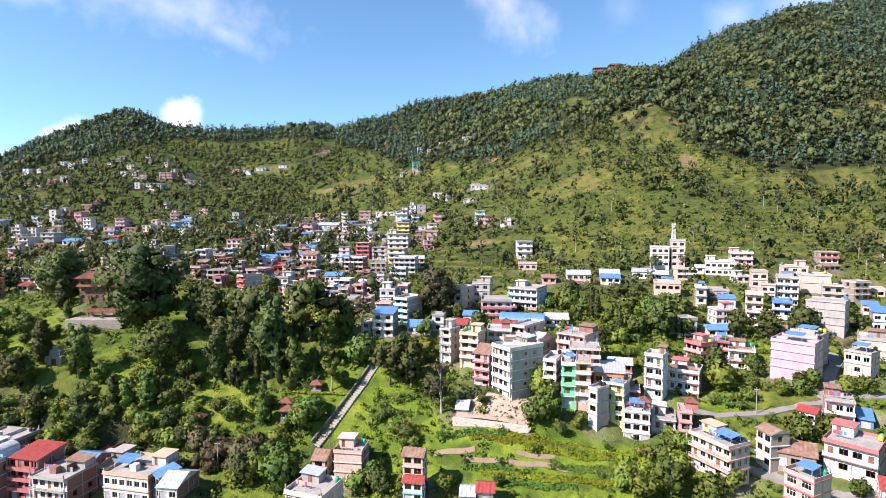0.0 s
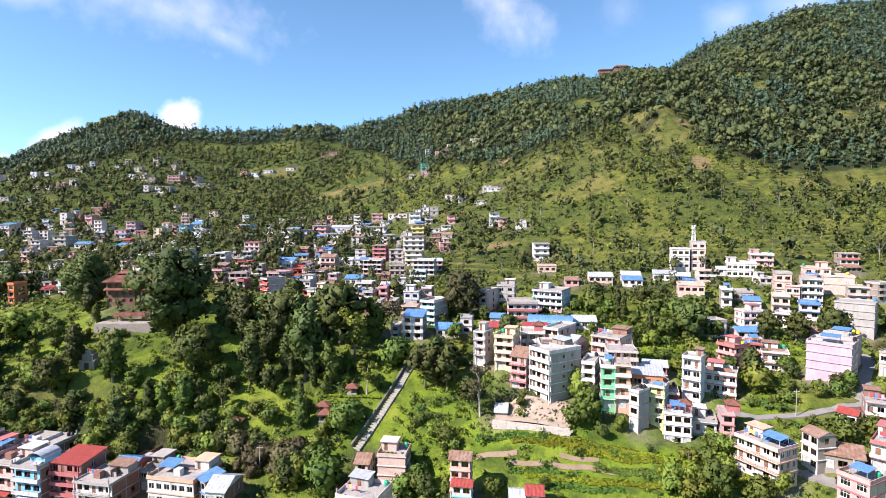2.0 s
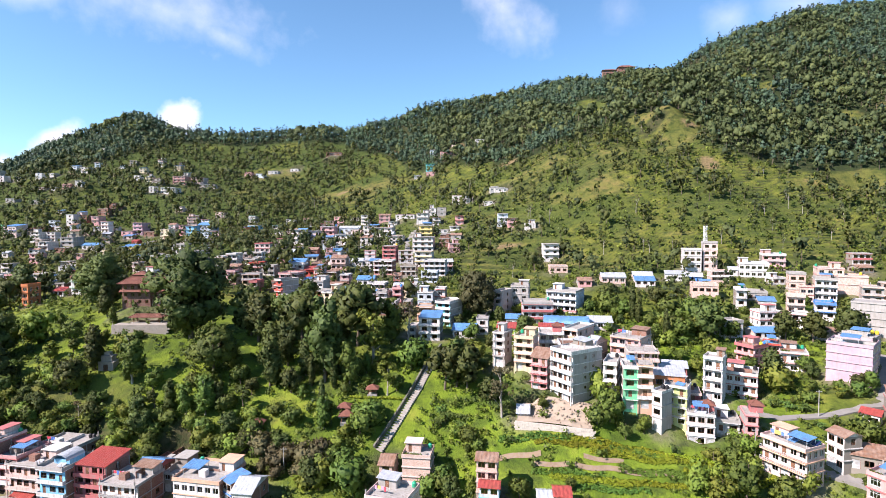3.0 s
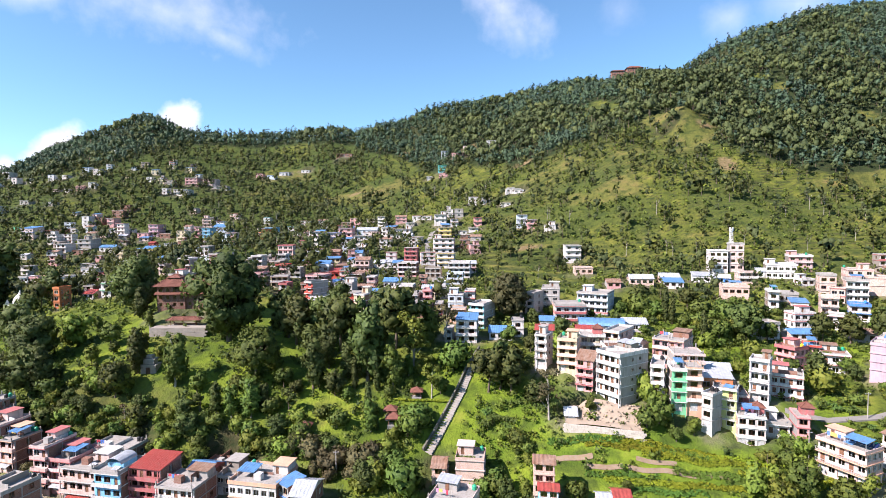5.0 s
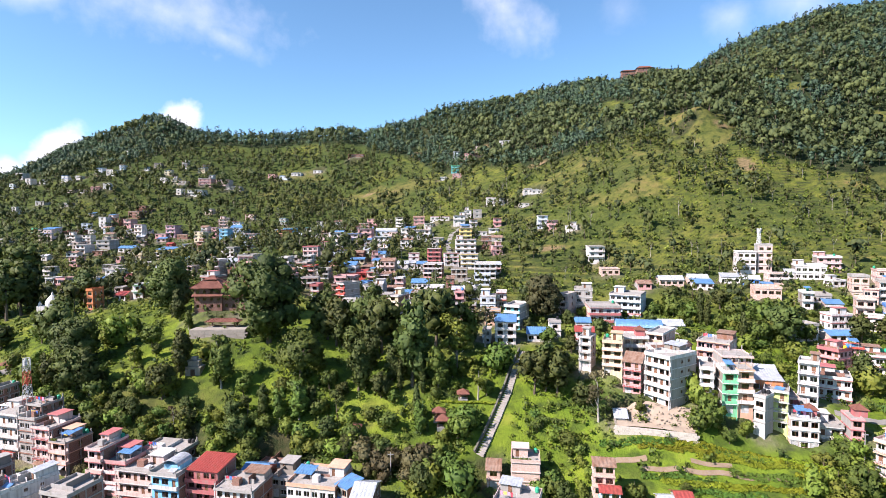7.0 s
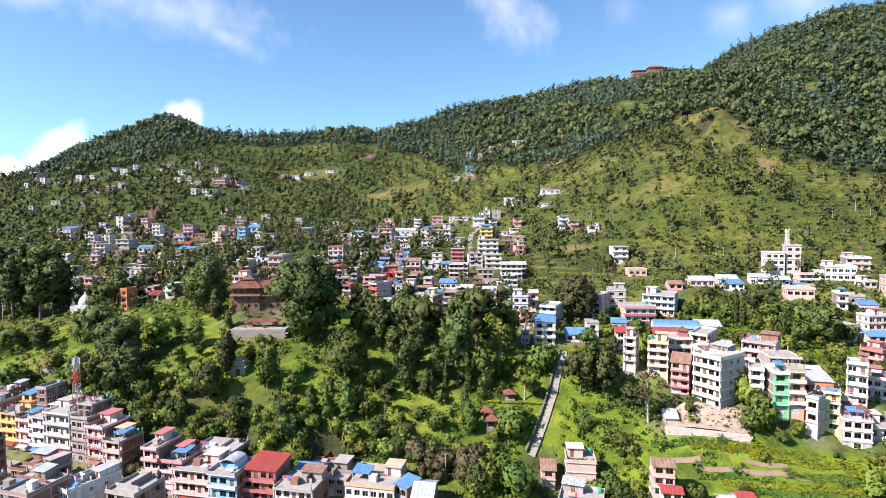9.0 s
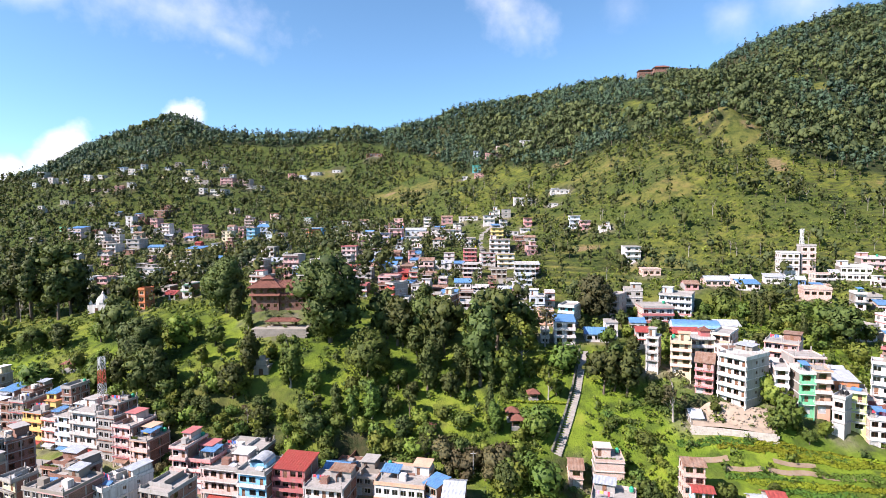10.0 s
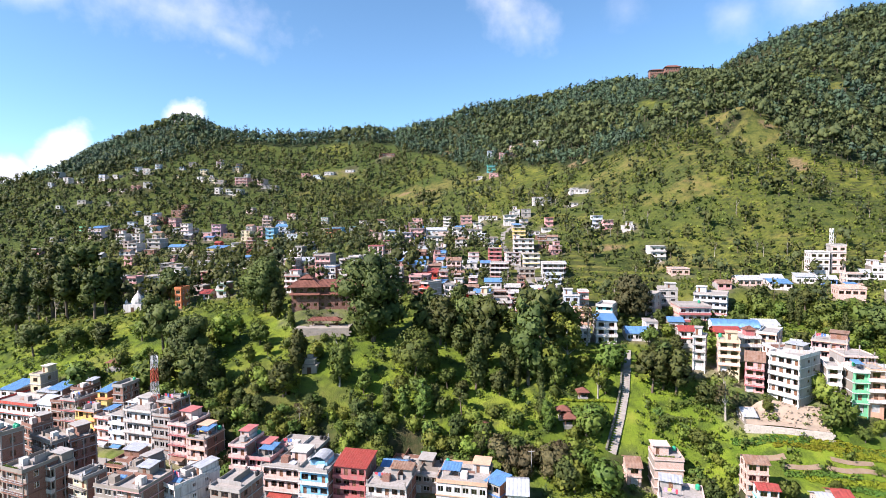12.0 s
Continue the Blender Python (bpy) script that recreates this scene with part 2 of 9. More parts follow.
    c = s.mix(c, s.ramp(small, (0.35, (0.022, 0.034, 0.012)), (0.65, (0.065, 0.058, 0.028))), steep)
    s.colour(c)
    s.bump(s.calc("ADD", s.calc("MULTIPLY", small, 1.0), s.calc("MULTIPLY", tuft, 0.5)), 0.9, 0.7)
    return s.mat


GRASS = make_ground()
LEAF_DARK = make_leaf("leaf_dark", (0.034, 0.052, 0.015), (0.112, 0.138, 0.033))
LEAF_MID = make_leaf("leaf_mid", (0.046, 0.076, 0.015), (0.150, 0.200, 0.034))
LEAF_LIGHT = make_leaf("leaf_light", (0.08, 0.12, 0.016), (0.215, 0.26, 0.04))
# Blue in these two far-wood greens stands in for distance haze.
LEAF_PINE_HAZED = make_leaf("leaf_pine_hazed", (0.036, 0.065, 0.044), (0.084, 0.124, 0.066), 0.06, 0.75)
LEAF_HILL_HAZED = make_leaf("leaf_hill_hazed", (0.043, 0.071, 0.030), (0.122, 0.162, 0.054), 0.05, 0.9)
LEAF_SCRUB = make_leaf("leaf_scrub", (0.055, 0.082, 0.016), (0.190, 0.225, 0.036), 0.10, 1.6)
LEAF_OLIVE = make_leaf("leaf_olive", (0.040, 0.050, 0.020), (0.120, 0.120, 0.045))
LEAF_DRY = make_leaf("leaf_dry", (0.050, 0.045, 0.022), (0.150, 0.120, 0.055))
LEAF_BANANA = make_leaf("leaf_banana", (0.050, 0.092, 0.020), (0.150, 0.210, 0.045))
BARK = make_bark("bark", (0.13, 0.10, 0.075))
BARK_PALE = make_bark("bark_pale", (0.30, 0.27, 0.23))


# wall paints and plasters, by their everyday names
PAINT_COLOURS = {
    "white": (0.63, 0.605, 0.585), "cream": (0.64, 0.55, 0.37), "blush": (0.66, 0.50, 0.46), "pink": (0.60, 0.32, 0.31), "peach": (0.66, 0.38, 0.26), "salmon": (0.66, 0.46, 0.42),
    "orange": (0.64, 0.21, 0.08), "yellow": (0.68, 0.50, 0.16), "lime": (0.55, 0.60, 0.24), "green": (0.16, 0.56, 0.30), "teal": (0.13, 0.46, 0.48),
    "sky": (0.20, 0.50, 0.72), "blue": (0.06, 0.21, 0.55), "ice": (0.54, 0.61, 0.68), "lilac": (0.50, 0.34, 0.40), "crimson": (0.44, 0.13, 0.13),
    "red": (0.50, 0.07, 0.05), "grey": (0.36, 0.34, 0.32), "stone": (0.27, 0.235, 0.20)}
PAINTS = {}


def paint(name):
    if name not in PAINTS:
        PAINTS[name] = make_brick("pale_brickwork", (0.54, 0.345, 0.275), (0.55, 0.50, 0.46)) if name == "new_brick" else make_brick("brickwork", (0.235, 0.110, 0.078)) if name == "brick" else make_paint(name + "_plaster", PAINT_COLOURS[name], 0.8 if name in ("grey", "stone", "white") else 0.6)
    return PAINTS[name]


SHEET = {"b": make_sheet("blue_sheet", (0.11, 0.26, 0.48), 0.35), "d": make_sheet("red_sheet", (0.36, 0.065, 0.052), 0.45),
         "u": make_sheet("rusty_sheet", (0.30, 0.20, 0.15), 1.0, 0.7), "g": make_sheet("grey_sheet", (0.45, 0.47, 0.50), 0.25)}
SLAB = make_paint("roof_screed", (0.34, 0.315, 0.295), 1.3)
CONCRETE = make_paint("bare_concrete", (0.33, 0.31, 0.29), 0.9)
TILE_RED = make_sheet("clay_tile", (0.19, 0.072, 0.050), 0.4, 0.85)
WOOD = make_bark("window_wood", (0.20, 0.10, 0.06))
WOOD_DARK = make_bark("carved_wood", (0.10, 0.055, 0.035))
ALU = make_paint("pale_frame", (0.70, 0.70, 0.69), 0.3, 0.5)
STEEL = make_sheet("steel", (0.50, 0.50, 0.50), 0.4, 0.45)
RED_STEEL = make_paint("red_steel", (0.52, 0.09, 0.05), 0.4, 0.55)
# Dark stone for the stair wall, its shade put into the colour.
SHADED_STONE = make_paint("shaded_stone", (0.105, 0.105, 0.080), 0.9)
STEP_STONE = make_paint("worn_step", (0.32, 0.295, 0.27), 0.8)
STONE_WALL = make_paint("rubble_stone", (0.33, 0.29, 0.25), 0.9)
EARTH = make_paint("bare_earth", (0.35, 0.27, 0.20), 0.7)
SOIL = make_paint("tilled_soil", (0.235, 0.165, 0.105), 0.5)
TARMAC = make_paint("worn_road", (0.22, 0.205, 0.19), 0.6)


def make_glass():
    s = Shade("window_glass", 0.05)
    clear, gloss = s.n.new("ShaderNodeBsdfTransparent"), s.n.new("ShaderNodeBsdfGlossy")
    clear.inputs["Color"].default_value, gloss.inputs["Roughness"].default_value = (0.55, 0.60, 0.62, 1), 0.06
    fres, blend = s.n.new("ShaderNodeFresnel"), s.n.new("ShaderNodeMixShader")
    fres.inputs["IOR"].default_value = 1.55
    s.wire(s.calc("ADD", fres.outputs[0], 0.05), blend.inputs[0])
    s.wire(clear.outputs[0], blend.inputs[1])
    s.wire(gloss.outputs[0], blend.inputs[2])
    s.wire(blend.outputs[0], s.n["Material Output"].inputs["Surface"])
    return s.mat


def make_plastic(name, c, rough=0.4):
    s = Shade(name, rough)
    s.colour(s.ramp(s.noise(2.0, 3), (0.3, shadeof(c, 0.8)), (0.7, shadeof(c, 1.1))))
    return s.mat


GLASS = make_glass()
TANK = {"k": make_plastic("black_tank", (0.02, 0.02, 0.022)), "g": make_plastic("green_tank", (0.02, 0.30, 0.17)),
        "b": make_plastic("blue_tank", (0.04, 0.20, 0.55)), "y": make_plastic("yellow_tank", (0.70, 0.48, 0.04))}
CLOTH = [make_plastic("cloth_" + n, c, 0.9) for n, c in (("red", (0.60, 0.06, 0.09)), ("white", (0.75, 0.74, 0.72)), ("blue", (0.09, 0.18, 0.50)), ("pink", (0.72, 0.30, 0.42)), ("yellow", (0.70, 0.50, 0.12)))]
SOLAR = Shade("solar_glass", 0.15, 0.0, 0.6)
SOLAR.colour((0.012, 0.02, 0.06))
SOLAR = SOLAR.mat

# ---- plan of the town: x, y, floor height, width, depth, storeys, storey height, turn, wall, trim, features ----
PLAN = []


def house(*spec):
    PLAN.append(spec)


house(75.6, 108.0, 12.3, 5.9, 6.0, 2, 2.67, -64, "pink", "crimson", "B Wg sb")
house(92.9, 108.5, 12.0, 3.0, 7.0, 1, 3.28, -32, "white", "crimson", "Gd")
house(-152.8, 117.3, 9.0, 7.3, 9.0, 2, 2.50, -16, "stone", "pink", "V sb")
house(-29.0, 117.4, 5.1, 9.4, 8.8, 2, 2.50, -20, "blush", "white", "Wg sb")
house(5.8, 120.5, 5.2, 3.0, 5.0, 1, 2.60, -6, "new_brick", "new_brick", "Gg")
house(9.9, 120.8, 6.3, 3.6, 5.0, 1, 2.20, -6, "stone", "red", "Gd")
house(-160.2, 121.3, 7.2, 7.8, 9.0, 2, 2.50, -16, "stone", "grey", "Wg K")
house(-181.9, 122.2, 7.9, 7.2, 9.0, 3, 2.70, -20, "stone", "brick", "V O sb")
house(96.5, 122.2, 12.2, 10.0, 10.5, 2, 3.40, -48, "white", "crimson", "V H Wg Wy")
house(-169.0, 122.3, 5.6, 5.1, 5.0, 3, 2.59, -24, "cream", "stone", "V sb")
house(-133.5, 122.3, 6.1, 8.2, 9.0, 2, 2.50, -16, "stone", "grey", "Wk")
house(-145.4, 122.9, 7.2, 6.9, 11.9, 2, 2.59, -30, "white", "white", "Wk Wg Wb N")
house(66.2, 124.9, 10.0, 10.6, 6.4, 3, 2.75, -66, "salmon", "peach", "V H L B Wg")
house(-180.2, 124.9, 6.3, 9.3, 5.0, 3, 2.95, -20, "stone", "grey", "V sb H")
house(85.2, 126.5, 11.9, 8.0, 9.0, 1, 3.40, -31, "stone", "stone", "Gu")
house(79.9, 126.7, 10.9, 4.6, 5.0, 3, 2.83, -80, "white", "white", "Gu")
house(-6.8, 126.9, 8.9, 4.8, 5.0, 2, 2.57, -10, "new_brick", "new_brick", "Gu")
house(-6.7, 122.0, 7.2, 4.4, 3.6, 1, 2.50, -10, "ice", "teal", "Gd")
house(-65.1, 128.5, 3.3, 4.9, 9.0, 1, 3.39, -8, "white", "grey", "Gg")
house(-196.2, 129.9, 7.7, 10.9, 5.0, 4, 3.40, -30, "stone", "grey", "sb Wg")
house(-160.7, 130.9, 5.6, 4.1, 8.8, 2, 2.87, -24, "stone", "grey", "sb H")
house(-69.8, 131.3, 1.1, 4.3, 5.0, 2, 2.91, -40, "grey", "blue", "Gb sb")
house(-97.4, 134.4, -2.9, 10.5, 9.0, 3, 2.97, -12, "white", "grey", "V Wk")
house(-78.1, 135.6, -0.3, 13.1, 11.4, 2, 3.40, -12, "white", "peach", "Wg H B")
house(-166.7, 136.4, 4.9, 9.4, 9.0, 2, 2.55, -14, "brick", "peach", "O")
house(-188.0, 136.7, 8.2, 10.8, 5.0, 3, 2.75, -28, "stone", "grey", "V sb")
house(-24.1, 137.9, 0.4, 7.3, 6.8, 4, 2.50, -8, "new_brick", "blush", "X H O")
house(-117.0, 138.4, -2.1, 8.0, 9.0, 3, 3.40, -12, "sky", "white", "V Y")
house(-183.3, 138.7, 5.4, 7.5, 6.4, 4, 2.66, -34, "brick", "grey", "sb H")
house(-107.8, 138.9, -2.4, 8.9, 8.0, 4, 2.74, -12, "crimson", "crimson", "V Gd sb")
house(-195.3, 140.4, 9.2, 5.2, 5.0, 3, 3.15, -28, "brick", "grey", "sb H K")
house(-32.2, 140.5, 2.2, 3.5, 7.0, 2, 2.58, -8, "new_brick", "new_brick", "Gu")
house(113.0, 140.5, 15.3, 3.2, 7.0, 1, 2.50, -33, "blue", "blue", "Gb")
house(65.2, 141.5, 14.3, 3.0, 7.0, 2, 2.58, -19, "pink", "crimson", "Gp")
house(-87.6, 142.4, -0.3, 6.8, 9.0, 2, 2.50, -12, "stone", "grey", "Wk H")
house(-126.9, 142.4, -2.4, 11.2, 9.0, 3, 3.29, -12, "blush", "white", "V H sb")
house(107.7, 143.0, 15.3, 6.4, 7.9, 2, 3.40, -32, "white", "crimson", "V Wk")
house(100.0, 143.2, 15.5, 4.2, 5.0, 1, 3.08, -50, "white", "white", "Gd")
house(-97.4, 144.4, 1.3, 6.5, 9.0, 1, 3.17, -12, "crimson", "red", "Gb")
house(53.3, 144.5, 10.1, 6.7, 7.0, 3, 2.84, -19, "white", "white", "Gp B")
house(42.9, 144.6, 14.1, 2.9, 5.0, 3, 3.37, -54, "white", "grey", "sg")
house(-133.7, 145.4, -0.4, 7.2, 9.0, 3, 2.88, -12, "pink", "crimson", "V H B")
house(-139.7, 145.9, -0.8, 4.8, 9.0, 4, 3.12, -12, "blush", "crimson", "V sb H")
house(61.5, 146.5, 9.6, 6.0, 7.0, 2, 3.23, -20, "white", "white", "V H")
house(49.1, 149.0, 13.7, 6.0, 5.6, 4, 2.78, -34, "lime", "white", "V Wk")
house(-125.2, 150.4, 5.0, 12.6, 9.0, 1, 3.40, -12, "stone", "grey", "sb")
house(-94.2, 150.4, 0.1, 8.7, 9.0, 1, 3.40, -12, "stone", "brick", "Wg")
house(40.0, 150.5, 18.4, 4.1, 7.0, 4, 3.05, -14, "peach", "white", "V K")
house(36.1, 151.5, 18.0, 3.8, 7.0, 4, 2.95, -13, "green", "white", "V Wg B")
house(-154.1, 152.0, 2.0, 6.1, 7.8, 3, 3.00, -16, "blush", "peach", "V H B Wg sb")
house(55.2, 153.5, 16.6, 4.1, 7.0, 2, 2.50, -19, "crimson", "new_brick", "V Wk")
house(6.0, 153.5, 13.8, 3.2, 7.0, 1, 2.50, -10, "stone", "stone", "Gg")
house(48.9, 155.0, 19.7, 8.3, 7.9, 2, 3.40, -17, "orange", "yellow", "V Gg")
house(-160.6, 155.4, 2.0, 6.7, 9.0, 4, 2.98, -16, "blush", "crimson", "V H")
house(63.5, 156.5, 18.0, 5.0, 5.1, 4, 3.17, -38, "white", "white", "V Wb")
house(33.0, 156.9, 19.6, 3.6, 9.2, 4, 2.50, -25, "white", "white", "V Wk")
house(22.6, 157.3, 18.3, 8.4, 11.8, 5, 2.94, -58, "white", "white", "V sg N")
house(-167.3, 158.1, 2.0, 6.3, 9.0, 4, 3.37, -16, "grey", "brick", "U sb")
house(-175.7, 161.2, 2.5, 10.4, 9.0, 4, 3.40, -16, "white", "grey", "V H M Wg")
house(-168.7, 161.6, 13.3, 5.9, 7.2, 2, 2.50, -16, "brick", "grey", "Wg Wk")
house(74.6, 161.7, 15.9, 8.4, 8.3, 3, 2.95, -32, "white", "crimson", "V H Wk")
house(43.5, 162.3, 24.2, 8.6, 8.6, 3, 2.50, -11, "blush", "new_brick", "K V")
house(129.4, 162.8, 23.2, 6.8, 7.1, 2, 3.40, -56, "new_brick", "grey", "B Wk sb")
house(24.0, 163.0, 28.0, 10.5, 10.1, 2, 2.57, -5, "white", "white", "K")
house(109.4, 163.0, 23.0, 11.3, 11.4, 4, 2.57, -46, "lilac", "lilac", "X B Wk")
house(14.2, 163.7, 20.0, 5.0, 10.2, 4, 2.50, -30, "pink", "crimson", "V Gu sg")
house(-184.3, 164.5, 2.0, 6.0, 9.0, 4, 2.97, -16, "ice", "white", "V H")
house(-190.3, 166.7, 2.0, 5.7, 9.0, 3, 3.28, -16, "blush", "red", "V B")
house(-180.3, 167.6, 10.6, 5.9, 7.2, 2, 2.50, -16, "grey", "grey", "Wk")
house(-197.3, 169.3, 2.0, 7.8, 9.0, 4, 2.82, -16, "yellow", "orange", "V H")
house(56.9, 169.5, 19.9, 7.0, 7.0, 2, 2.50, -17, "crimson", "white", "Gg")
house(-189.6, 171.5, 12.4, 3.8, 7.0, 3, 2.56, -12, "brick", "grey", "sb")
house(9.8, 171.6, 24.0, 6.0, 7.2, 4, 2.50, -22, "cream", "peach", "V Wg H")
house(32.3, 171.7, 24.9, 2.6, 12.8, 2, 3.24, -40, "new_brick", "new_brick", "Gg sb")
house(119.1, 172.5, 24.9, 9.2, 9.2, 3, 2.88, -50, "new_brick", "peach", "B Wy V")
house(44.3, 172.8, 24.9, 9.5, 9.7, 3, 2.94, -40, "pink", "peach", "V K Wg sb")
house(-205.2, 172.9, 2.0, 6.3, 9.0, 4, 3.40, -16, "stone", "crimson", "V K")
house(-196.0, 173.5, 12.4, 3.8, 7.0, 2, 2.66, -12, "yellow", "cream", "Gb B")
house(2.5, 175.5, 24.7, 3.8, 6.0, 4, 2.50, -30, "white", "grey", "V sg H")
house(-211.6, 175.7, 2.0, 5.5, 9.0, 4, 2.98, -16, "brick", "grey", "U")
house(99.6, 176.1, 21.1, 7.7, 8.2, 2, 3.27, -28, "white", "pink", "V")
house(-217.8, 177.7, 2.3, 7.1, 9.0, 3, 3.40, -16, "white", "white", "V Gg")
house(87.3, 178.4, 20.7, 6.7, 6.5, 3, 2.77, -66, "pink", "crimson", "V H Wb Wy")
house(-208.5, 179.5, 11.1, 4.9, 7.0, 2, 2.75, -12, "brick", "grey", "K")
house(19.3, 179.7, 25.1, 7.9, 7.4, 3, 2.86, -8, "cream", "white", "V Gp")
house(29.1, 180.4, 27.1, 5.3, 12.3, 3, 2.63, -40, "white", "peach", "V sb")
house(147.8, 181.3, 20.3, 8.2, 10.6, 3, 3.24, -34, "new_brick", "grey", "X Wg")
house(95.8, 181.5, 21.1, 4.6, 7.0, 3, 2.70, -27, "pink", "red", "V B")
house(-229.1, 182.0, 2.0, 18.2, 11.8, 3, 3.29, -16, "white", "red", "V")
house(-220.7, 185.7, 9.7, 6.0, 7.4, 2, 2.54, -12, "white", "blue", "Gb")
house(-240.7, 190.3, 7.3, 7.1, 8.6, 2, 3.11, -12, "white", "white", "Gb Gd")
house(-232.2, 191.5, 8.3, 4.6, 7.0, 3, 3.35, -12, "cream", "white", "H")
house(6.1, 193.5, 27.7, 6.3, 7.0, 2, 2.67, -12, "white", "red", "Gd")
house(125.1, 196.5, 27.1, 7.7, 6.9, 1, 2.99, -13, "grey", "blush", "Gu")
house(143.7, 198.0, 29.7, 11.9, 10.8, 4, 2.71, -44, "grey", "grey", "X Wb")
house(103.2, 199.0, 27.2, 9.3, 7.0, 1, 2.63, -4, "white", "white", "Gb")
house(90.6, 199.8, 27.6, 7.4, 6.6, 2, 2.83, 6, "white", "grey", "")
house(23.6, 200.0, 28.7, 8.7, 8.0, 1, 2.50, -8, "red", "red", "Gd")
house(165.6, 200.2, 29.1, 6.0, 8.4, 2, 3.40, -31, "white", "blue", "Gb")
house(-21.8, 201.8, 26.9, 7.7, 8.7, 3, 2.84, -8, "white", "white", "V Gb")
house(-28.7, 204.0, 26.4, 3.0, 7.0, 2, 2.50, -8, "white", "white", "V")
house(-8.7, 204.5, 27.2, 8.7, 9.0, 1, 3.02, -8, "white", "blue", "Gb")
house(124.9, 208.9, 28.5, 7.2, 6.8, 2, 2.97, -44, "white", "pink", "V")
house(-1.5, 209.5, 27.2, 4.5, 7.0, 2, 3.11, -8, "white", "grey", "Wk")
house(110.8, 210.1, 29.4, 8.4, 6.3, 2, 2.88, 2, "white", "crimson", "H")
house(135.5, 211.7, 32.2, 6.7, 7.3, 2, 2.91, -31, "white", "blue", "V Wb")
house(45.4, 212.4, 28.6, 8.9, 8.7, 1, 2.91, -8, "white", "grey", "Gg")
house(11.6, 217.5, 28.6, 5.8, 7.0, 1, 3.40, -8, "white", "blue", "Gb")
house(127.6, 217.5, 33.5, 6.1, 7.0, 2, 3.40, -29, "new_brick", "grey", "V")
house(176.9, 219.5, 32.0, 5.3, 7.0, 1, 3.40, -32, "new_brick", "grey", "Gb")
house(-14.5, 223.0, 27.9, 6.5, 11.3, 4, 2.50, -28, "teal", "white", "V O")
house(120.5, 225.6, 33.9, 6.4, 7.2, 1, 3.40, -23, "white", "blue", "Gb")
house(-24.5, 225.7, 29.4, 6.6, 7.4, 2, 3.10, -8, "peach", "white", "V Wk")
house(166.1, 226.4, 29.7, 7.3, 8.9, 4, 3.28, -32, "grey", "new_brick", "V K Wk")
house(110.4, 227.5, 35.0, 4.1, 7.0, 2, 3.40, -21, "white", "grey", "V Wg B")
house(23.0, 228.0, 27.5, 12.6, 12.0, 3, 3.02, -6, "white", "crimson", "V Wg")
house(-40.7, 232.3, 31.0, 7.4, 8.7, 2, 2.69, -6, "brick", "grey", "V")
house(-49.9, 234.0, 31.5, 4.7, 7.0, 2, 2.50, -6, "white", "red", "V B")
house(9.5, 234.4, 32.3, 4.3, 10.3, 3, 2.78, -35, "blush", "grey", "V sg")
house(151.9, 234.6, 33.1, 8.0, 9.2, 4, 3.08, -29, "white", "white", "V B Wk")
house(-32.5, 235.5, 31.3, 3.0, 7.0, 2, 2.61, -6, "crimson", "grey", "V")
house(144.2, 235.5, 35.2, 5.2, 7.0, 2, 3.40, -28, "new_brick", "crimson", "Wk")
house(-65.6, 235.8, 30.8, 5.0, 12.5, 4, 2.50, -18, "cream", "white", "H sb")
house(183.8, 236.8, 35.0, 7.6, 6.5, 3, 2.68, 8, "grey", "new_brick", "V")
house(-57.2, 237.0, 32.1, 6.9, 7.0, 2, 2.54, -3, "pink", "white", "V Wk")
house(123.5, 238.5, 36.0, 7.9, 8.9, 1, 3.26, -21, "grey", "grey", "Wk")
house(142.3, 239.7, 40.5, 6.2, 7.4, 2, 3.40, -23, "new_brick", "grey", "K")
house(17.9, 240.0, 32.7, 7.7, 8.1, 3, 3.20, -14, "grey", "white", "H K")
house(193.6, 240.5, 36.4, 9.4, 9.0, 1, 3.40, -31, "new_brick", "new_brick", "K")
house(38.5, 240.9, 28.3, 13.4, 12.8, 4, 2.93, -30, "ice", "white", "H V Rb")
house(102.2, 242.5, 38.7, 10.8, 9.0, 1, 3.40, -19, "new_brick", "new_brick", "B")
house(-44.3, 243.0, 31.8, 4.5, 7.0, 3, 2.50, -8, "grey", "white", "V Wk")
house(170.5, 244.0, 38.8, 11.0, 12.0, 2, 3.40, -28, "new_brick", "new_brick", "X Wy")
house(-206.1, 244.0, 34.1, 3.0, 7.0, 3, 2.97, -5, "orange", "orange", "")
house(-87.3, 244.4, 34.9, 7.4, 7.7, 1, 3.39, -8, "white", "white", "")
house(-49.3, 244.5, 32.8, 6.3, 7.0, 2, 2.62, -7, "white", "red", "V B")
house(-24.8, 244.9, 32.4, 7.0, 7.8, 2, 3.36, -8, "ice", "white", "H")
house(-37.9, 245.0, 32.3, 3.9, 7.0, 3, 2.85, -6, "pink", "crimson", "V Wb")
house(-51.6, 245.0, 32.9, 4.8, 7.0, 3, 2.50, -6, "pink", "white", "V")
house(-90.0, 248.6, 34.7, 5.1, 9.0, 4, 2.50, -38, "red", "white", "V sg")
house(-72.6, 249.5, 34.2, 6.7, 7.0, 2, 2.67, -6, "red", "grey", "V")
house(-18.0, 250.0, 33.2, 4.6, 7.0, 2, 3.40, -8, "white", "red", "V")
house(-41.7, 251.0, 33.3, 6.5, 7.0, 2, 2.95, -10, "white", "grey", "V")
house(-154.5, 252.2, 39.9, 8.3, 7.5, 3, 2.69, -15, "white", "crimson", "V H")
house(141.1, 252.6, 41.2, 6.1, 6.2, 1, 2.72, 1, "white", "white", "H")
house(166.7, 253.0, 42.6, 10.3, 12.0, 2, 3.03, -27, "new_brick", "pink", "H Wg")
house(-57.1, 254.5, 34.7, 6.4, 7.0, 2, 2.58, -6, "brick", "grey", "V")
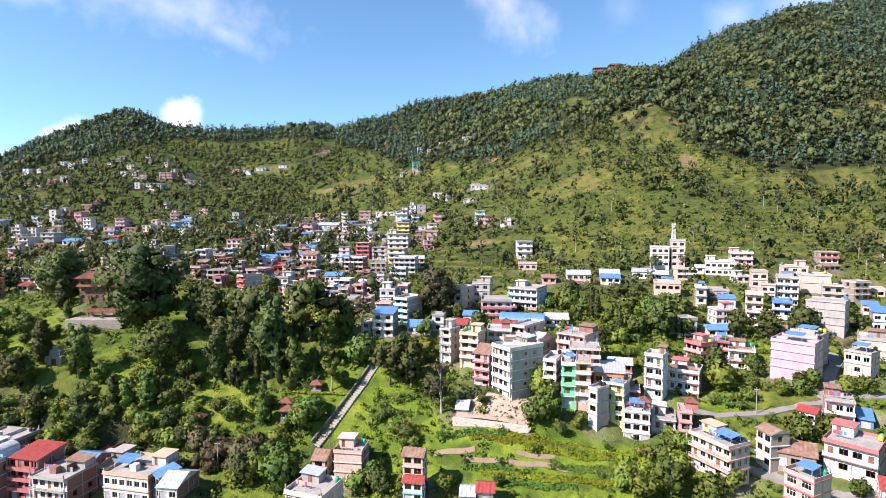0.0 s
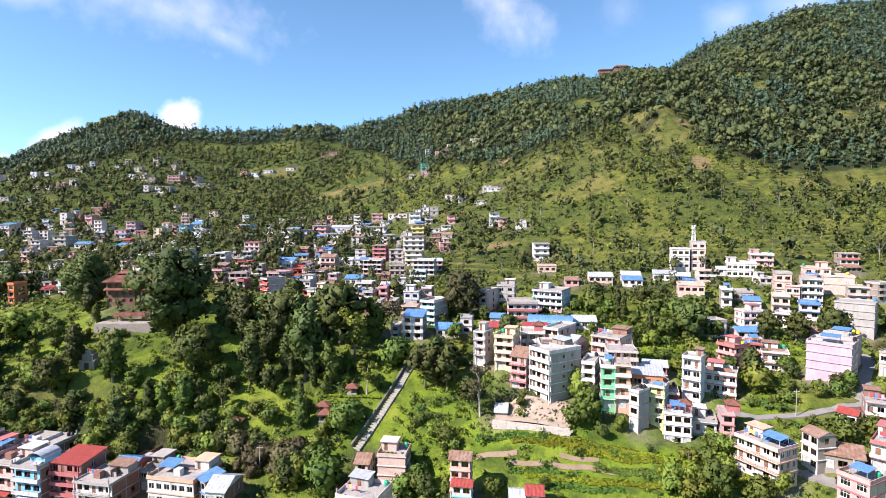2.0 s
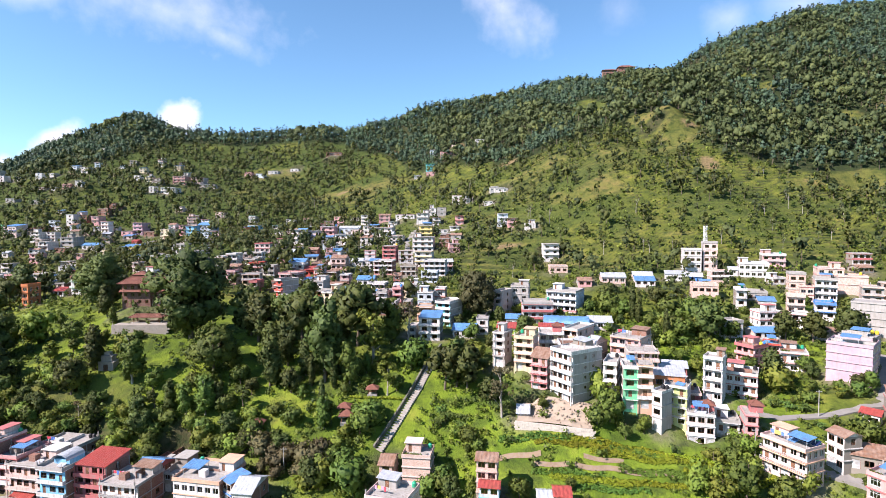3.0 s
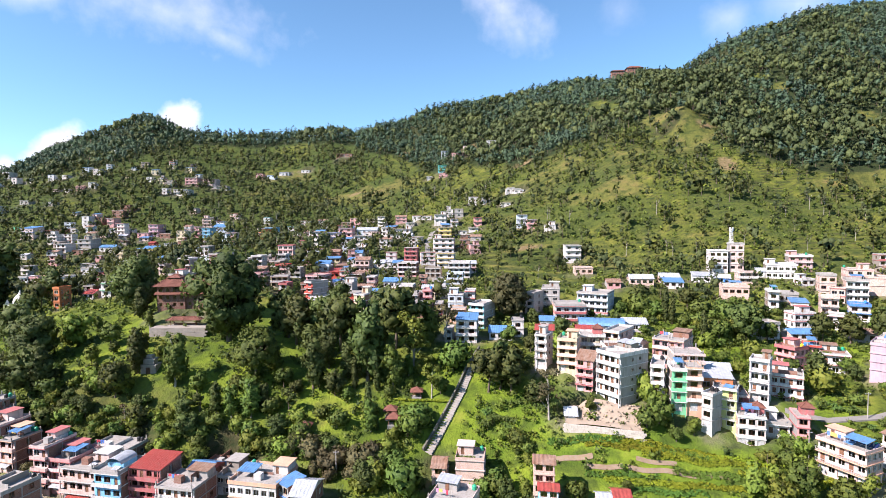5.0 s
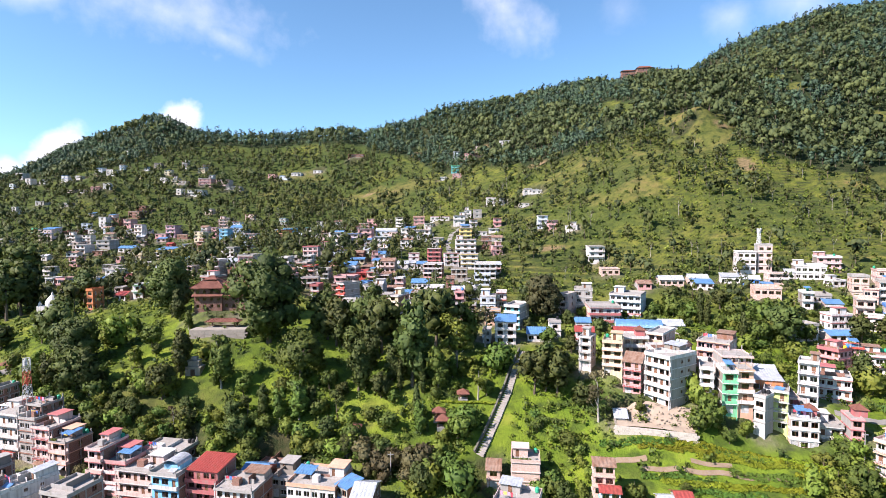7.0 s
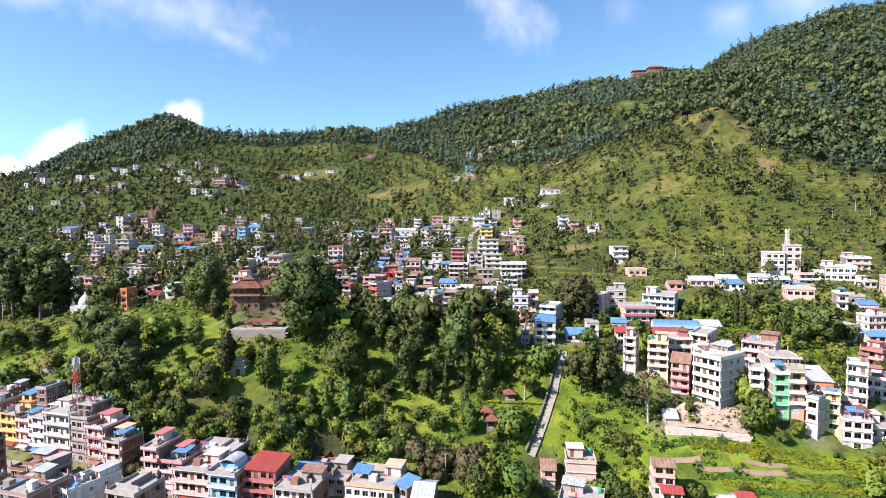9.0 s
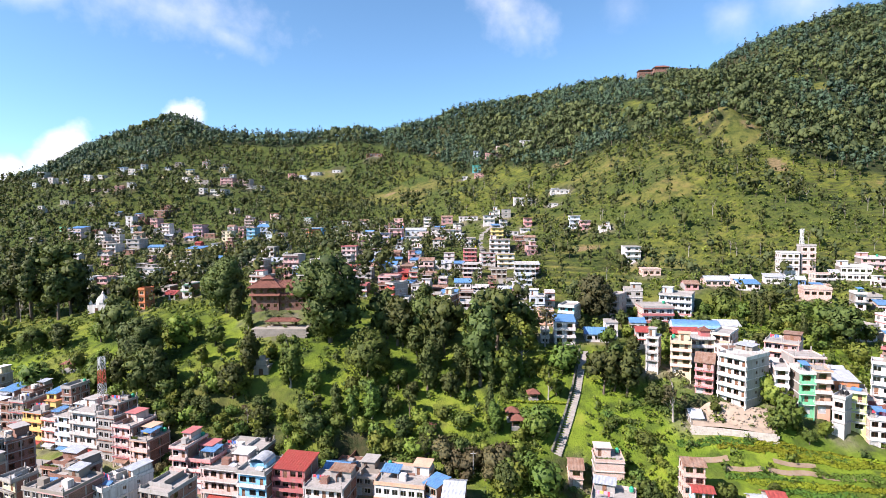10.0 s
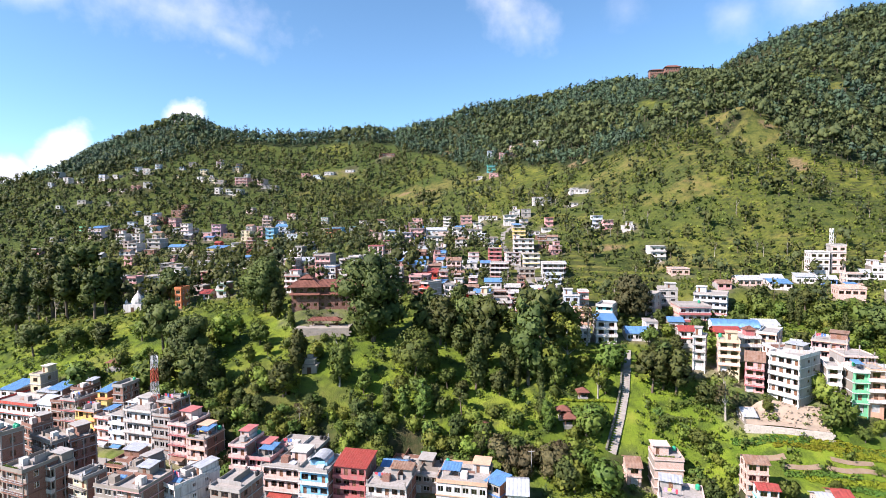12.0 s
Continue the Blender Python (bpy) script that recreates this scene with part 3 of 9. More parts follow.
house(-106.4, 255.0, 37.8, 4.0, 7.0, 2, 2.69, -5, "white", "crimson", "V")
house(50.8, 255.5, 40.4, 6.3, 7.0, 1, 2.69, -7, "pink", "new_brick", "Gu")
house(-199.4, 255.8, 36.6, 5.2, 7.5, 1, 2.74, -5, "white", "red", "Gd")
house(-191.2, 256.1, 37.6, 4.9, 7.1, 2, 3.29, -5, "white", "green", "V")
house(-97.5, 259.5, 37.7, 3.7, 7.0, 2, 2.50, -5, "brick", "grey", "K")
house(-65.3, 259.8, 35.9, 7.9, 6.9, 1, 2.63, -7, "white", "grey", "Gb")
house(-37.8, 261.7, 34.5, 6.3, 6.8, 2, 2.81, -4, "cream", "blush", "Gg")
house(-78.9, 262.0, 36.4, 8.9, 8.9, 2, 3.07, -8, "white", "grey", "H Wk")
house(189.4, 262.2, 45.5, 8.3, 6.4, 1, 2.60, 6, "stone", "new_brick", "Gu")
house(82.6, 262.4, 39.7, 9.2, 8.9, 1, 2.50, -16, "white", "blue", "Gb")
house(66.6, 262.5, 41.1, 11.1, 9.0, 1, 3.03, -9, "new_brick", "new_brick", "Gg")
house(119.2, 262.5, 41.3, 8.7, 6.1, 2, 2.67, -8, "new_brick", "white", "V")
house(-111.7, 264.0, 40.6, 8.4, 6.3, 2, 2.70, 6, "cream", "blush", "V")
house(-89.6, 265.0, 37.1, 4.0, 7.0, 2, 2.50, -5, "white", "pink", "V")
house(-30.3, 265.7, 34.6, 6.4, 7.7, 2, 2.86, 3, "white", "white", "H")
house(-49.4, 265.8, 35.6, 8.2, 7.6, 2, 2.55, -8, "blush", "white", "V")
house(108.1, 266.0, 40.7, 8.2, 8.0, 1, 3.08, -22, "blue", "blue", "Gg")
house(-121.2, 266.5, 40.8, 4.0, 7.0, 2, 2.53, -5, "pink", "white", "V")
house(139.2, 268.0, 43.2, 13.0, 12.0, 2, 3.35, -25, "white", "white", "H")
house(-122.8, 269.0, 41.2, 5.2, 7.0, 2, 2.87, -6, "pink", "white", "V")
house(-208.2, 269.0, 36.3, 4.8, 7.0, 2, 2.50, -5, "blush", "grey", "")
house(129.9, 269.5, 44.2, 4.1, 7.0, 1, 2.50, -20, "white", "blue", "Gg")
house(194.4, 270.3, 48.6, 8.2, 6.7, 2, 2.89, -13, "white", "crimson", "V")
house(-70.3, 271.3, 36.9, 7.6, 6.0, 1, 2.91, 1, "brick", "white", "Gu")
house(-135.2, 271.5, 43.3, 4.4, 7.0, 2, 2.89, -6, "white", "pink", "V")
house(101.3, 272.1, 40.9, 8.5, 8.2, 1, 3.40, -20, "white", "blue", "Gg")
house(85.8, 274.5, 40.1, 9.3, 9.0, 1, 3.40, -14, "white", "white", "Gg")
house(-142.7, 275.2, 43.8, 6.0, 7.3, 2, 3.37, -6, "white", "blue", "Wk")
house(-86.3, 277.4, 38.7, 6.5, 6.2, 1, 2.87, -12, "white", "brick", "Gb")
house(155.1, 277.8, 44.8, 10.3, 11.7, 3, 2.90, -24, "pink", "white", "V H Wg")
house(-154.8, 278.5, 43.8, 4.7, 7.0, 2, 3.12, -6, "brick", "orange", "")
house(-146.7, 278.5, 46.1, 8.1, 10.0, 3, 3.40, -6, "pink", "blush", "V K")
house(-164.1, 279.1, 44.4, 6.1, 8.2, 3, 3.17, -6, "pink", "white", "V K")
house(234.0, 279.5, 48.2, 4.6, 7.0, 2, 2.64, -31, "white", "white", "")
house(123.0, 279.7, 46.3, 6.7, 7.4, 4, 3.40, -17, "blush", "white", "A")
house(114.4, 281.6, 46.2, 8.6, 9.2, 3, 3.40, -16, "white", "white", "")
house(-96.8, 281.9, 39.5, 10.3, 10.7, 2, 2.50, -6, "pink", "white", "V")
house(-68.4, 282.5, 38.4, 4.5, 7.0, 2, 2.68, -6, "pink", "white", "V")
house(-57.6, 283.6, 38.0, 8.8, 8.1, 1, 3.32, -6, "white", "blue", "Gb")
house(-32.7, 285.0, 36.8, 3.4, 7.0, 2, 2.50, -5, "blush", "grey", "V")
house(-127.7, 285.4, 45.6, 5.6, 6.2, 1, 2.62, -7, "stone", "grey", "Gu")
house(-109.7, 287.1, 43.1, 6.6, 7.1, 2, 2.50, -6, "white", "grey", "V")
house(-159.7, 287.2, 45.8, 7.9, 10.3, 2, 3.34, -6, "grey", "white", "Gg")
house(-41.6, 289.5, 37.5, 3.9, 7.0, 2, 2.50, -5, "brick", "crimson", "Gu")
house(-118.1, 290.6, 44.7, 6.5, 7.2, 2, 2.50, -6, "blush", "red", "V")
house(-84.2, 291.0, 40.6, 4.7, 7.0, 2, 2.76, -6, "blush", "red", "V B")
house(-24.1, 291.4, 38.5, 8.7, 6.2, 2, 2.81, -6, "ice", "white", "V")
house(-116.6, 291.5, 43.5, 4.8, 7.0, 2, 2.50, -5, "cream", "white", "V")
house(-78.5, 292.4, 39.4, 8.0, 7.8, 2, 2.50, -6, "brick", "white", "V")
house(-183.7, 293.0, 44.8, 3.8, 7.0, 2, 2.50, -5, "blush", "white", "V")
house(-169.6, 294.9, 47.8, 6.8, 6.8, 1, 2.70, 1, "brick", "blush", "V")
house(47.0, 296.0, 43.3, 9.7, 9.0, 1, 3.40, -7, "new_brick", "new_brick", "K")
house(-95.5, 296.5, 43.1, 4.3, 7.0, 2, 2.50, -6, "white", "grey", "V")
house(-92.7, 296.5, 42.0, 10.7, 9.0, 1, 3.40, -6, "red", "brick", "Gd")
house(-140.2, 298.0, 47.4, 4.3, 7.0, 2, 2.50, -5, "white", "blush", "V")
house(-220.2, 298.9, 38.4, 5.3, 7.7, 2, 3.03, -5, "crimson", "white", "V")
house(-134.4, 300.5, 48.0, 5.8, 7.0, 2, 2.88, -6, "white", "grey", "V")
house(-123.8, 300.6, 47.7, 6.6, 6.5, 1, 2.92, -13, "white", "brick", "V")
house(-154.8, 302.8, 50.4, 6.7, 7.6, 2, 2.73, -8, "brick", "white", "Gg")
house(-36.3, 304.5, 40.6, 8.8, 6.4, 2, 2.76, -7, "stone", "white", "")
house(-77.4, 305.1, 40.9, 9.4, 7.3, 1, 2.61, 6, "brick", "white", "Gu")
house(-99.6, 306.0, 45.7, 9.6, 9.0, 1, 3.40, -6, "ice", "blue", "Gb")
house(-21.2, 307.5, 40.7, 12.1, 12.0, 3, 2.78, -6, "white", "white", "V")
house(-183.2, 310.9, 48.0, 8.0, 6.0, 2, 2.71, 3, "cream", "grey", "V")
house(-266.4, 310.9, 28.9, 5.4, 7.7, 4, 3.16, -5, "blush", "pink", "V")
house(-109.4, 312.7, 47.7, 7.3, 7.7, 1, 2.69, -2, "pink", "white", "Gb")
house(-51.1, 314.0, 40.8, 10.7, 12.0, 3, 2.62, -6, "pink", "white", "V")
house(-132.0, 314.0, 50.4, 4.9, 7.4, 1, 2.81, 7, "blush", "white", "")
house(-225.0, 315.0, 38.5, 7.0, 7.9, 2, 2.82, 3, "cream", "white", "K")
house(-124.9, 315.0, 48.4, 5.4, 7.0, 2, 2.68, -6, "white", "white", "V")
house(-89.8, 315.3, 43.9, 7.4, 7.5, 1, 3.35, -6, "brick", "grey", "Gu")
house(-215.3, 315.9, 40.9, 8.0, 6.2, 2, 2.95, 4, "white", "blush", "Gg")
house(-171.9, 316.6, 50.4, 8.0, 7.1, 3, 2.81, -8, "white", "grey", "K")
house(-78.1, 317.3, 43.6, 8.6, 8.4, 2, 3.40, -6, "blush", "brick", "Gu V")
house(-15.4, 319.7, 42.3, 8.2, 7.7, 2, 2.73, 3, "blush", "crimson", "Gg")
house(-66.7, 321.6, 41.8, 6.6, 7.4, 1, 2.66, 4, "white", "brick", "V")
house(-283.0, 323.9, 27.3, 5.4, 7.7, 4, 3.40, -5, "white", "white", "V")
house(-125.6, 324.0, 50.5, 9.1, 6.3, 3, 2.78, -2, "blush", "crimson", "K")
house(-110.4, 326.5, 48.7, 6.4, 7.0, 2, 2.50, -6, "grey", "white", "Gg")
house(-58.6, 326.9, 42.4, 6.2, 7.2, 2, 2.73, -1, "white", "white", "Gb")
house(-86.5, 327.0, 46.6, 4.4, 7.0, 1, 3.40, -6, "white", "blue", "Gb")
house(-98.3, 328.5, 48.0, 8.4, 6.3, 1, 2.62, 4, "cream", "white", "Gb")
house(-78.9, 334.4, 45.6, 5.6, 7.9, 1, 2.83, -5, "ice", "grey", "V")
house(-87.3, 336.3, 47.3, 7.0, 6.9, 2, 2.70, 7, "pink", "brick", "H")
house(-28.7, 337.7, 43.8, 10.7, 11.4, 3, 3.06, -6, "white", "yellow", "V")
house(-40.5, 338.8, 45.6, 9.1, 7.9, 3, 2.61, 6, "white", "crimson", "K")
house(-70.7, 339.0, 44.3, 6.8, 8.0, 1, 2.85, -4, "white", "grey", "Gg")
house(-66.8, 339.1, 44.1, 7.5, 7.1, 1, 3.24, -6, "white", "grey", "Gg")
house(-272.2, 339.3, 30.1, 8.1, 11.5, 3, 3.25, -5, "white", "cream", "V")
house(-99.0, 339.5, 50.9, 6.5, 7.0, 1, 3.40, -6, "brick", "blush", "Gu")
house(51.6, 339.8, 47.2, 9.8, 9.6, 3, 3.40, -4, "white", "white", "V")
house(-120.7, 343.5, 52.8, 7.1, 6.2, 2, 2.95, -10, "stone", "crimson", "H")
house(-265.4, 343.5, 32.2, 4.4, 7.0, 2, 2.94, -5, "white", "blue", "Gb")
house(-257.4, 344.7, 34.8, 8.0, 11.4, 3, 3.17, -5, "white", "grey", "K")
house(-51.0, 345.4, 45.7, 8.5, 9.7, 4, 2.62, -6, "crimson", "pink", "V Wy")
house(-213.1, 347.7, 43.3, 5.0, 7.3, 2, 2.59, -5, "white", "pink", "V")
house(-86.5, 350.5, 49.5, 6.7, 7.0, 1, 3.40, -6, "white", "blue", "Gb")
house(-64.7, 351.7, 47.8, 6.9, 6.7, 2, 2.60, 0, "white", "crimson", "")
house(-113.4, 355.2, 52.8, 5.9, 7.8, 1, 2.81, 5, "white", "crimson", "V")
house(-9.6, 356.0, 51.4, 6.6, 7.4, 2, 2.93, 7, "pink", "blush", "H")
house(-173.3, 356.0, 55.3, 3.5, 7.0, 2, 2.64, -5, "white", "red", "V")
house(-267.2, 360.8, 35.6, 9.2, 6.0, 2, 2.96, 8, "stone", "brick", "K")
house(-86.0, 364.2, 50.4, 6.5, 6.8, 2, 2.84, -16, "white", "blush", "H")
house(-29.8, 365.0, 51.6, 13.9, 12.0, 3, 3.30, -6, "white", "blush", "H V")
house(-15.6, 365.1, 54.8, 6.6, 7.6, 2, 2.74, -5, "brick", "grey", "H")
house(-255.1, 366.8, 37.4, 6.2, 7.5, 1, 2.74, 0, "brick", "white", "")
house(-296.9, 368.7, 34.8, 5.2, 7.8, 1, 2.99, 3, "white", "grey", "Gu")
house(43.5, 370.0, 66.8, 7.6, 7.0, 1, 3.40, -8, "white", "white", "H")
house(-226.4, 375.8, 43.3, 8.8, 6.9, 2, 2.83, -7, "grey", "crimson", "Gb")
house(-240.0, 377.2, 41.2, 5.1, 7.4, 1, 2.98, 2, "white", "white", "Gg")
house(-7.0, 378.3, 59.6, 7.3, 6.9, 1, 2.63, -12, "grey", "blush", "Gu")
house(-277.7, 380.4, 38.7, 6.5, 7.8, 2, 2.65, -15, "grey", "brick", "K")
house(32.6, 380.5, 67.4, 6.7, 7.0, 2, 3.38, -1, "pink", "white", "V")
house(-256.1, 382.5, 42.8, 10.2, 9.0, 1, 3.40, -4, "white", "grey", "")
house(-286.6, 383.9, 39.3, 6.6, 7.2, 2, 2.62, 2, "stone", "white", "V")
house(-51.4, 384.6, 55.3, 6.6, 7.3, 2, 2.83, -5, "white", "white", "")
house(-98.2, 385.3, 50.5, 9.4, 6.0, 2, 2.99, -6, "ice", "grey", "")
house(-71.9, 386.8, 55.1, 8.4, 7.8, 2, 2.76, -2, "white", "white", "Gu")
house(26.6, 387.0, 68.2, 7.3, 7.0, 3, 3.10, -4, "ice", "white", "V K")
house(-13.5, 387.5, 60.1, 8.1, 8.0, 1, 3.25, -4, "brick", "white", "")
house(-50.4, 388.3, 55.5, 10.5, 9.6, 2, 3.28, -4, "white", "blush", "V")
house(-333.5, 390.0, 36.1, 6.3, 8.9, 2, 3.32, -5, "white", "white", "V")
house(-28.8, 394.3, 59.9, 9.3, 9.7, 3, 3.02, -5, "yellow", "white", "V")
house(-7.8, 397.4, 65.6, 7.1, 7.1, 1, 2.72, -6, "white", "white", "V")
house(-16.7, 399.3, 63.1, 8.6, 8.7, 1, 2.92, -5, "white", "grey", "")
house(-56.2, 399.8, 60.0, 6.5, 7.9, 1, 2.89, -13, "ice", "brick", "Gg")
house(-124.8, 401.4, 56.1, 9.9, 10.6, 3, 3.40, -5, "white", "blush", "V")
house(-103.5, 402.5, 55.2, 8.2, 7.2, 2, 2.64, -1, "grey", "white", "Gb")
house(-91.2, 405.5, 55.9, 12.0, 11.9, 2, 3.40, -5, "white", "white", "V")
house(-379.4, 407.2, 39.0, 6.5, 9.3, 2, 3.03, -4, "blush", "white", "V")
house(-326.4, 408.2, 42.3, 6.5, 9.3, 2, 3.40, -4, "pink", "white", "V")
house(-3.9, 408.5, 69.4, 6.2, 7.0, 2, 3.40, -5, "pink", "crimson", "V")
house(-28.8, 408.7, 64.8, 6.2, 7.8, 2, 2.84, 7, "stone", "crimson", "Gb")
house(-114.0, 409.9, 58.4, 9.3, 9.7, 2, 3.40, -5, "blush", "blue", "V Wk")
house(-64.3, 413.0, 60.9, 19.0, 12.0, 2, 3.40, -5, "white", "blush", "H V")
house(-296.4, 414.1, 45.1, 4.9, 7.1, 1, 3.40, -4, "pink", "grey", "")
house(-74.0, 417.3, 62.0, 7.9, 7.5, 2, 3.40, -5, "white", "white", "V")
house(-105.7, 418.4, 61.7, 10.5, 10.7, 2, 3.40, -5, "pink", "white", "V Wb")
house(-145.0, 418.5, 57.5, 7.1, 7.4, 1, 2.94, -1, "stone", "white", "Gu")
house(-357.9, 419.6, 45.5, 5.0, 7.2, 1, 3.40, -4, "white", "grey", "Gg")
house(-21.5, 420.5, 69.5, 6.3, 7.2, 2, 2.92, -1, "white", "brick", "V")
house(-223.4, 420.5, 49.6, 12.2, 9.0, 1, 3.12, -4, "red", "red", "Gd")
house(-84.0, 422.2, 62.7, 7.4, 7.2, 1, 3.40, -5, "blush", "white", "")
house(-204.7, 422.4, 54.3, 8.8, 5.8, 3, 3.40, -6, "ice", "white", "")
house(-90.1, 424.5, 61.5, 5.7, 7.0, 1, 3.40, -4, "white", "blush", "")
house(-32.3, 424.8, 71.9, 9.2, 9.6, 2, 3.40, -5, "white", "grey", "V H")
house(-127.7, 425.9, 60.0, 7.3, 6.1, 2, 2.93, -12, "brick", "crimson", "Gb")
house(-71.5, 426.0, 63.6, 7.7, 6.2, 2, 2.76, -13, "brick", "grey", "Gb")
house(-341.0, 426.3, 48.0, 8.8, 6.5, 1, 2.97, -3, "white", "crimson", "Gu")
house(-90.4, 426.5, 63.6, 16.2, 9.0, 1, 3.40, -5, "ice", "white", "Gg")
house(-381.4, 429.0, 50.1, 6.3, 9.0, 1, 3.40, -4, "brick", "white", "")
house(-271.9, 430.4, 42.5, 9.3, 7.2, 3, 2.68, -2, "blush", "white", "V")
house(-148.5, 431.0, 57.7, 4.8, 7.0, 2, 3.40, -5, "white", "grey", "")
house(-138.9, 432.0, 59.0, 7.4, 6.3, 2, 2.86, -1, "blush", "grey", "K")
house(-243.0, 432.0, 47.3, 4.8, 7.0, 1, 2.50, -4, "brick", "brick", "Gd")
house(-323.8, 432.5, 48.7, 8.6, 9.0, 1, 3.40, -4, "brick", "brick", "")
house(-417.0, 432.7, 50.1, 5.8, 8.2, 1, 3.40, -4, "pink", "white", "")
house(-217.6, 435.9, 52.8, 7.6, 7.0, 3, 2.72, 7, "stone", "grey", "V")
house(-17.3, 436.0, 76.7, 7.1, 7.0, 2, 3.40, -4, "grey", "grey", "")
house(20.8, 437.2, 85.6, 8.1, 7.4, 1, 2.50, -4, "white", "white", "")
house(-339.5, 437.3, 50.3, 8.1, 11.6, 2, 3.40, -4, "white", "grey", "V")
house(-294.8, 437.4, 45.2, 7.7, 7.2, 2, 2.80, -4, "cream", "brick", "K")
house(-56.7, 437.9, 69.6, 6.9, 7.1, 1, 2.92, -12, "white", "white", "V")
house(-175.9, 438.4, 58.0, 7.3, 9.1, 3, 3.40, -40, "orange", "blue", "V")
house(-228.3, 439.0, 52.0, 7.9, 10.8, 2, 3.40, -4, "white", "crimson", "")
house(-203.0, 441.2, 54.9, 7.1, 9.2, 3, 3.40, -5, "blush", "pink", "V")
house(-24.7, 441.5, 76.7, 5.6, 7.0, 2, 3.23, -4, "white", "white", "H")
house(-109.9, 442.2, 64.8, 8.1, 6.7, 3, 2.68, -3, "brick", "blush", "K")
house(-349.4, 444.3, 53.4, 6.1, 7.8, 2, 2.63, -11, "stone", "blush", "K")
house(-275.1, 444.5, 45.5, 14.1, 12.0, 2, 3.40, -4, "yellow", "white", "Gb")
house(-308.4, 445.5, 50.3, 13.2, 9.0, 1, 3.40, -4, "white", "blue", "Gb")
house(-173.3, 446.6, 59.3, 8.6, 10.2, 3, 3.40, -5, "sky", "white", "V")
house(-248.0, 448.0, 50.4, 6.5, 6.3, 3, 2.71, -9, "brick", "blush", "V H")
house(-47.6, 448.0, 74.8, 15.8, 9.0, 1, 3.40, -5, "white", "pink", "")
house(-327.6, 448.0, 53.6, 11.5, 12.0, 2, 3.40, -4, "grey", "white", "H V")
house(-65.7, 451.5, 71.9, 9.2, 6.3, 2, 2.78, 2, "pink", "grey", "Gu")
house(-81.2, 452.0, 69.7, 6.6, 7.3, 3, 2.68, -16, "white", "grey", "V")
house(-119.7, 453.2, 64.8, 6.7, 6.7, 2, 2.94, 2, "white", "crimson", "V")
house(-359.7, 453.6, 56.0, 9.4, 7.1, 3, 2.90, -11, "white", "grey", "V H")
house(-262.5, 455.3, 49.7, 6.6, 9.5, 2, 3.38, -5, "white", "grey", "V")
house(-349.1, 456.9, 56.5, 7.8, 6.7, 3, 2.69, -4, "white", "brick", "K")
house(34.8, 457.7, 96.9, 8.5, 7.8, 1, 3.34, -9, "white", "white", "")
house(-0.5, 459.0, 87.4, 15.5, 12.0, 2, 3.33, -4, "white", "blush", "H")
house(-329.8, 459.7, 57.5, 5.4, 6.4, 1, 2.80, -14, "stone", "white", "V")
house(-166.6, 460.8, 57.7, 7.5, 7.9, 2, 2.83, 0, "blush", "blush", "Gg")
house(-281.2, 461.6, 52.8, 4.8, 7.0, 1, 3.40, -4, "red", "red", "Gd")
house(30.4, 462.0, 97.7, 13.0, 9.0, 1, 3.40, -4, "white", "white", "")
house(28.4, 463.8, 97.1, 6.5, 7.0, 2, 2.50, -6, "white", "white", "")
house(-426.1, 464.0, 58.4, 5.6, 7.9, 1, 3.40, -4, "white", "grey", "")
house(-306.3, 464.8, 55.2, 6.4, 7.7, 1, 2.95, -11, "stone", "crimson", "V")
house(-388.3, 465.5, 62.7, 12.0, 12.0, 2, 3.40, -4, "blush", "blue", "Gb V")
house(-337.3, 468.5, 59.2, 7.3, 6.9, 2, 2.87, 4, "cream", "crimson", "Gu")
house(-148.5, 472.5, 62.4, 6.9, 7.3, 1, 2.72, -16, "pink", "white", "Gu")
house(-93.4, 473.3, 70.7, 7.2, 7.8, 2, 2.74, -7, "stone", "white", "")
house(-260.3, 473.3, 57.6, 8.9, 8.0, 3, 2.98, -11, "cream", "blush", "K")
house(-314.0, 474.9, 59.9, 6.8, 7.2, 1, 2.65, 7, "stone", "blush", "Gg")
house(-107.8, 475.9, 68.6, 9.0, 7.0, 3, 2.72, -10, "pink", "blush", "K")
house(-295.7, 476.2, 57.6, 8.0, 7.7, 1, 2.88, 3, "blush", "brick", "Gb")
house(-240.2, 478.3, 59.5, 7.7, 10.4, 3, 3.20, -4, "sky", "white", "V")
house(-192.4, 479.8, 62.4, 7.8, 6.9, 2, 2.89, -10, "cream", "brick", "K")
house(-333.2, 480.0, 61.8, 7.0, 6.1, 1, 2.60, -3, "blush", "white", "V")
house(-279.3, 482.5, 60.7, 9.8, 9.0, 1, 3.40, -4, "brick", "peach", "")
house(-319.6, 483.0, 63.3, 9.2, 5.0, 3, 3.40, -20, "white", "pink", "V")
house(-388.5, 483.7, 64.8, 6.0, 7.5, 1, 2.87, 5, "stone", "crimson", "V")
house(-377.4, 484.5, 65.3, 14.0, 9.0, 1, 3.40, -4, "brick", "grey", "K")
house(-415.4, 485.5, 67.5, 4.5, 7.0, 1, 3.40, -4, "green", "green", "")
house(-301.0, 486.0, 61.3, 10.6, 9.0, 1, 3.40, -4, "pink", "grey", "")
house(-364.6, 486.7, 65.7, 5.2, 7.4, 1, 3.40, -4, "white", "blush", "")
house(-351.0, 487.6, 64.8, 6.6, 6.6, 2, 2.81, -7, "ice", "white", "Gu")
house(-253.1, 488.3, 60.2, 5.3, 7.4, 3, 3.27, -4, "pink", "lilac", "V")
house(-168.3, 489.8, 66.2, 6.5, 7.5, 1, 3.40, -5, "white", "teal", "V")
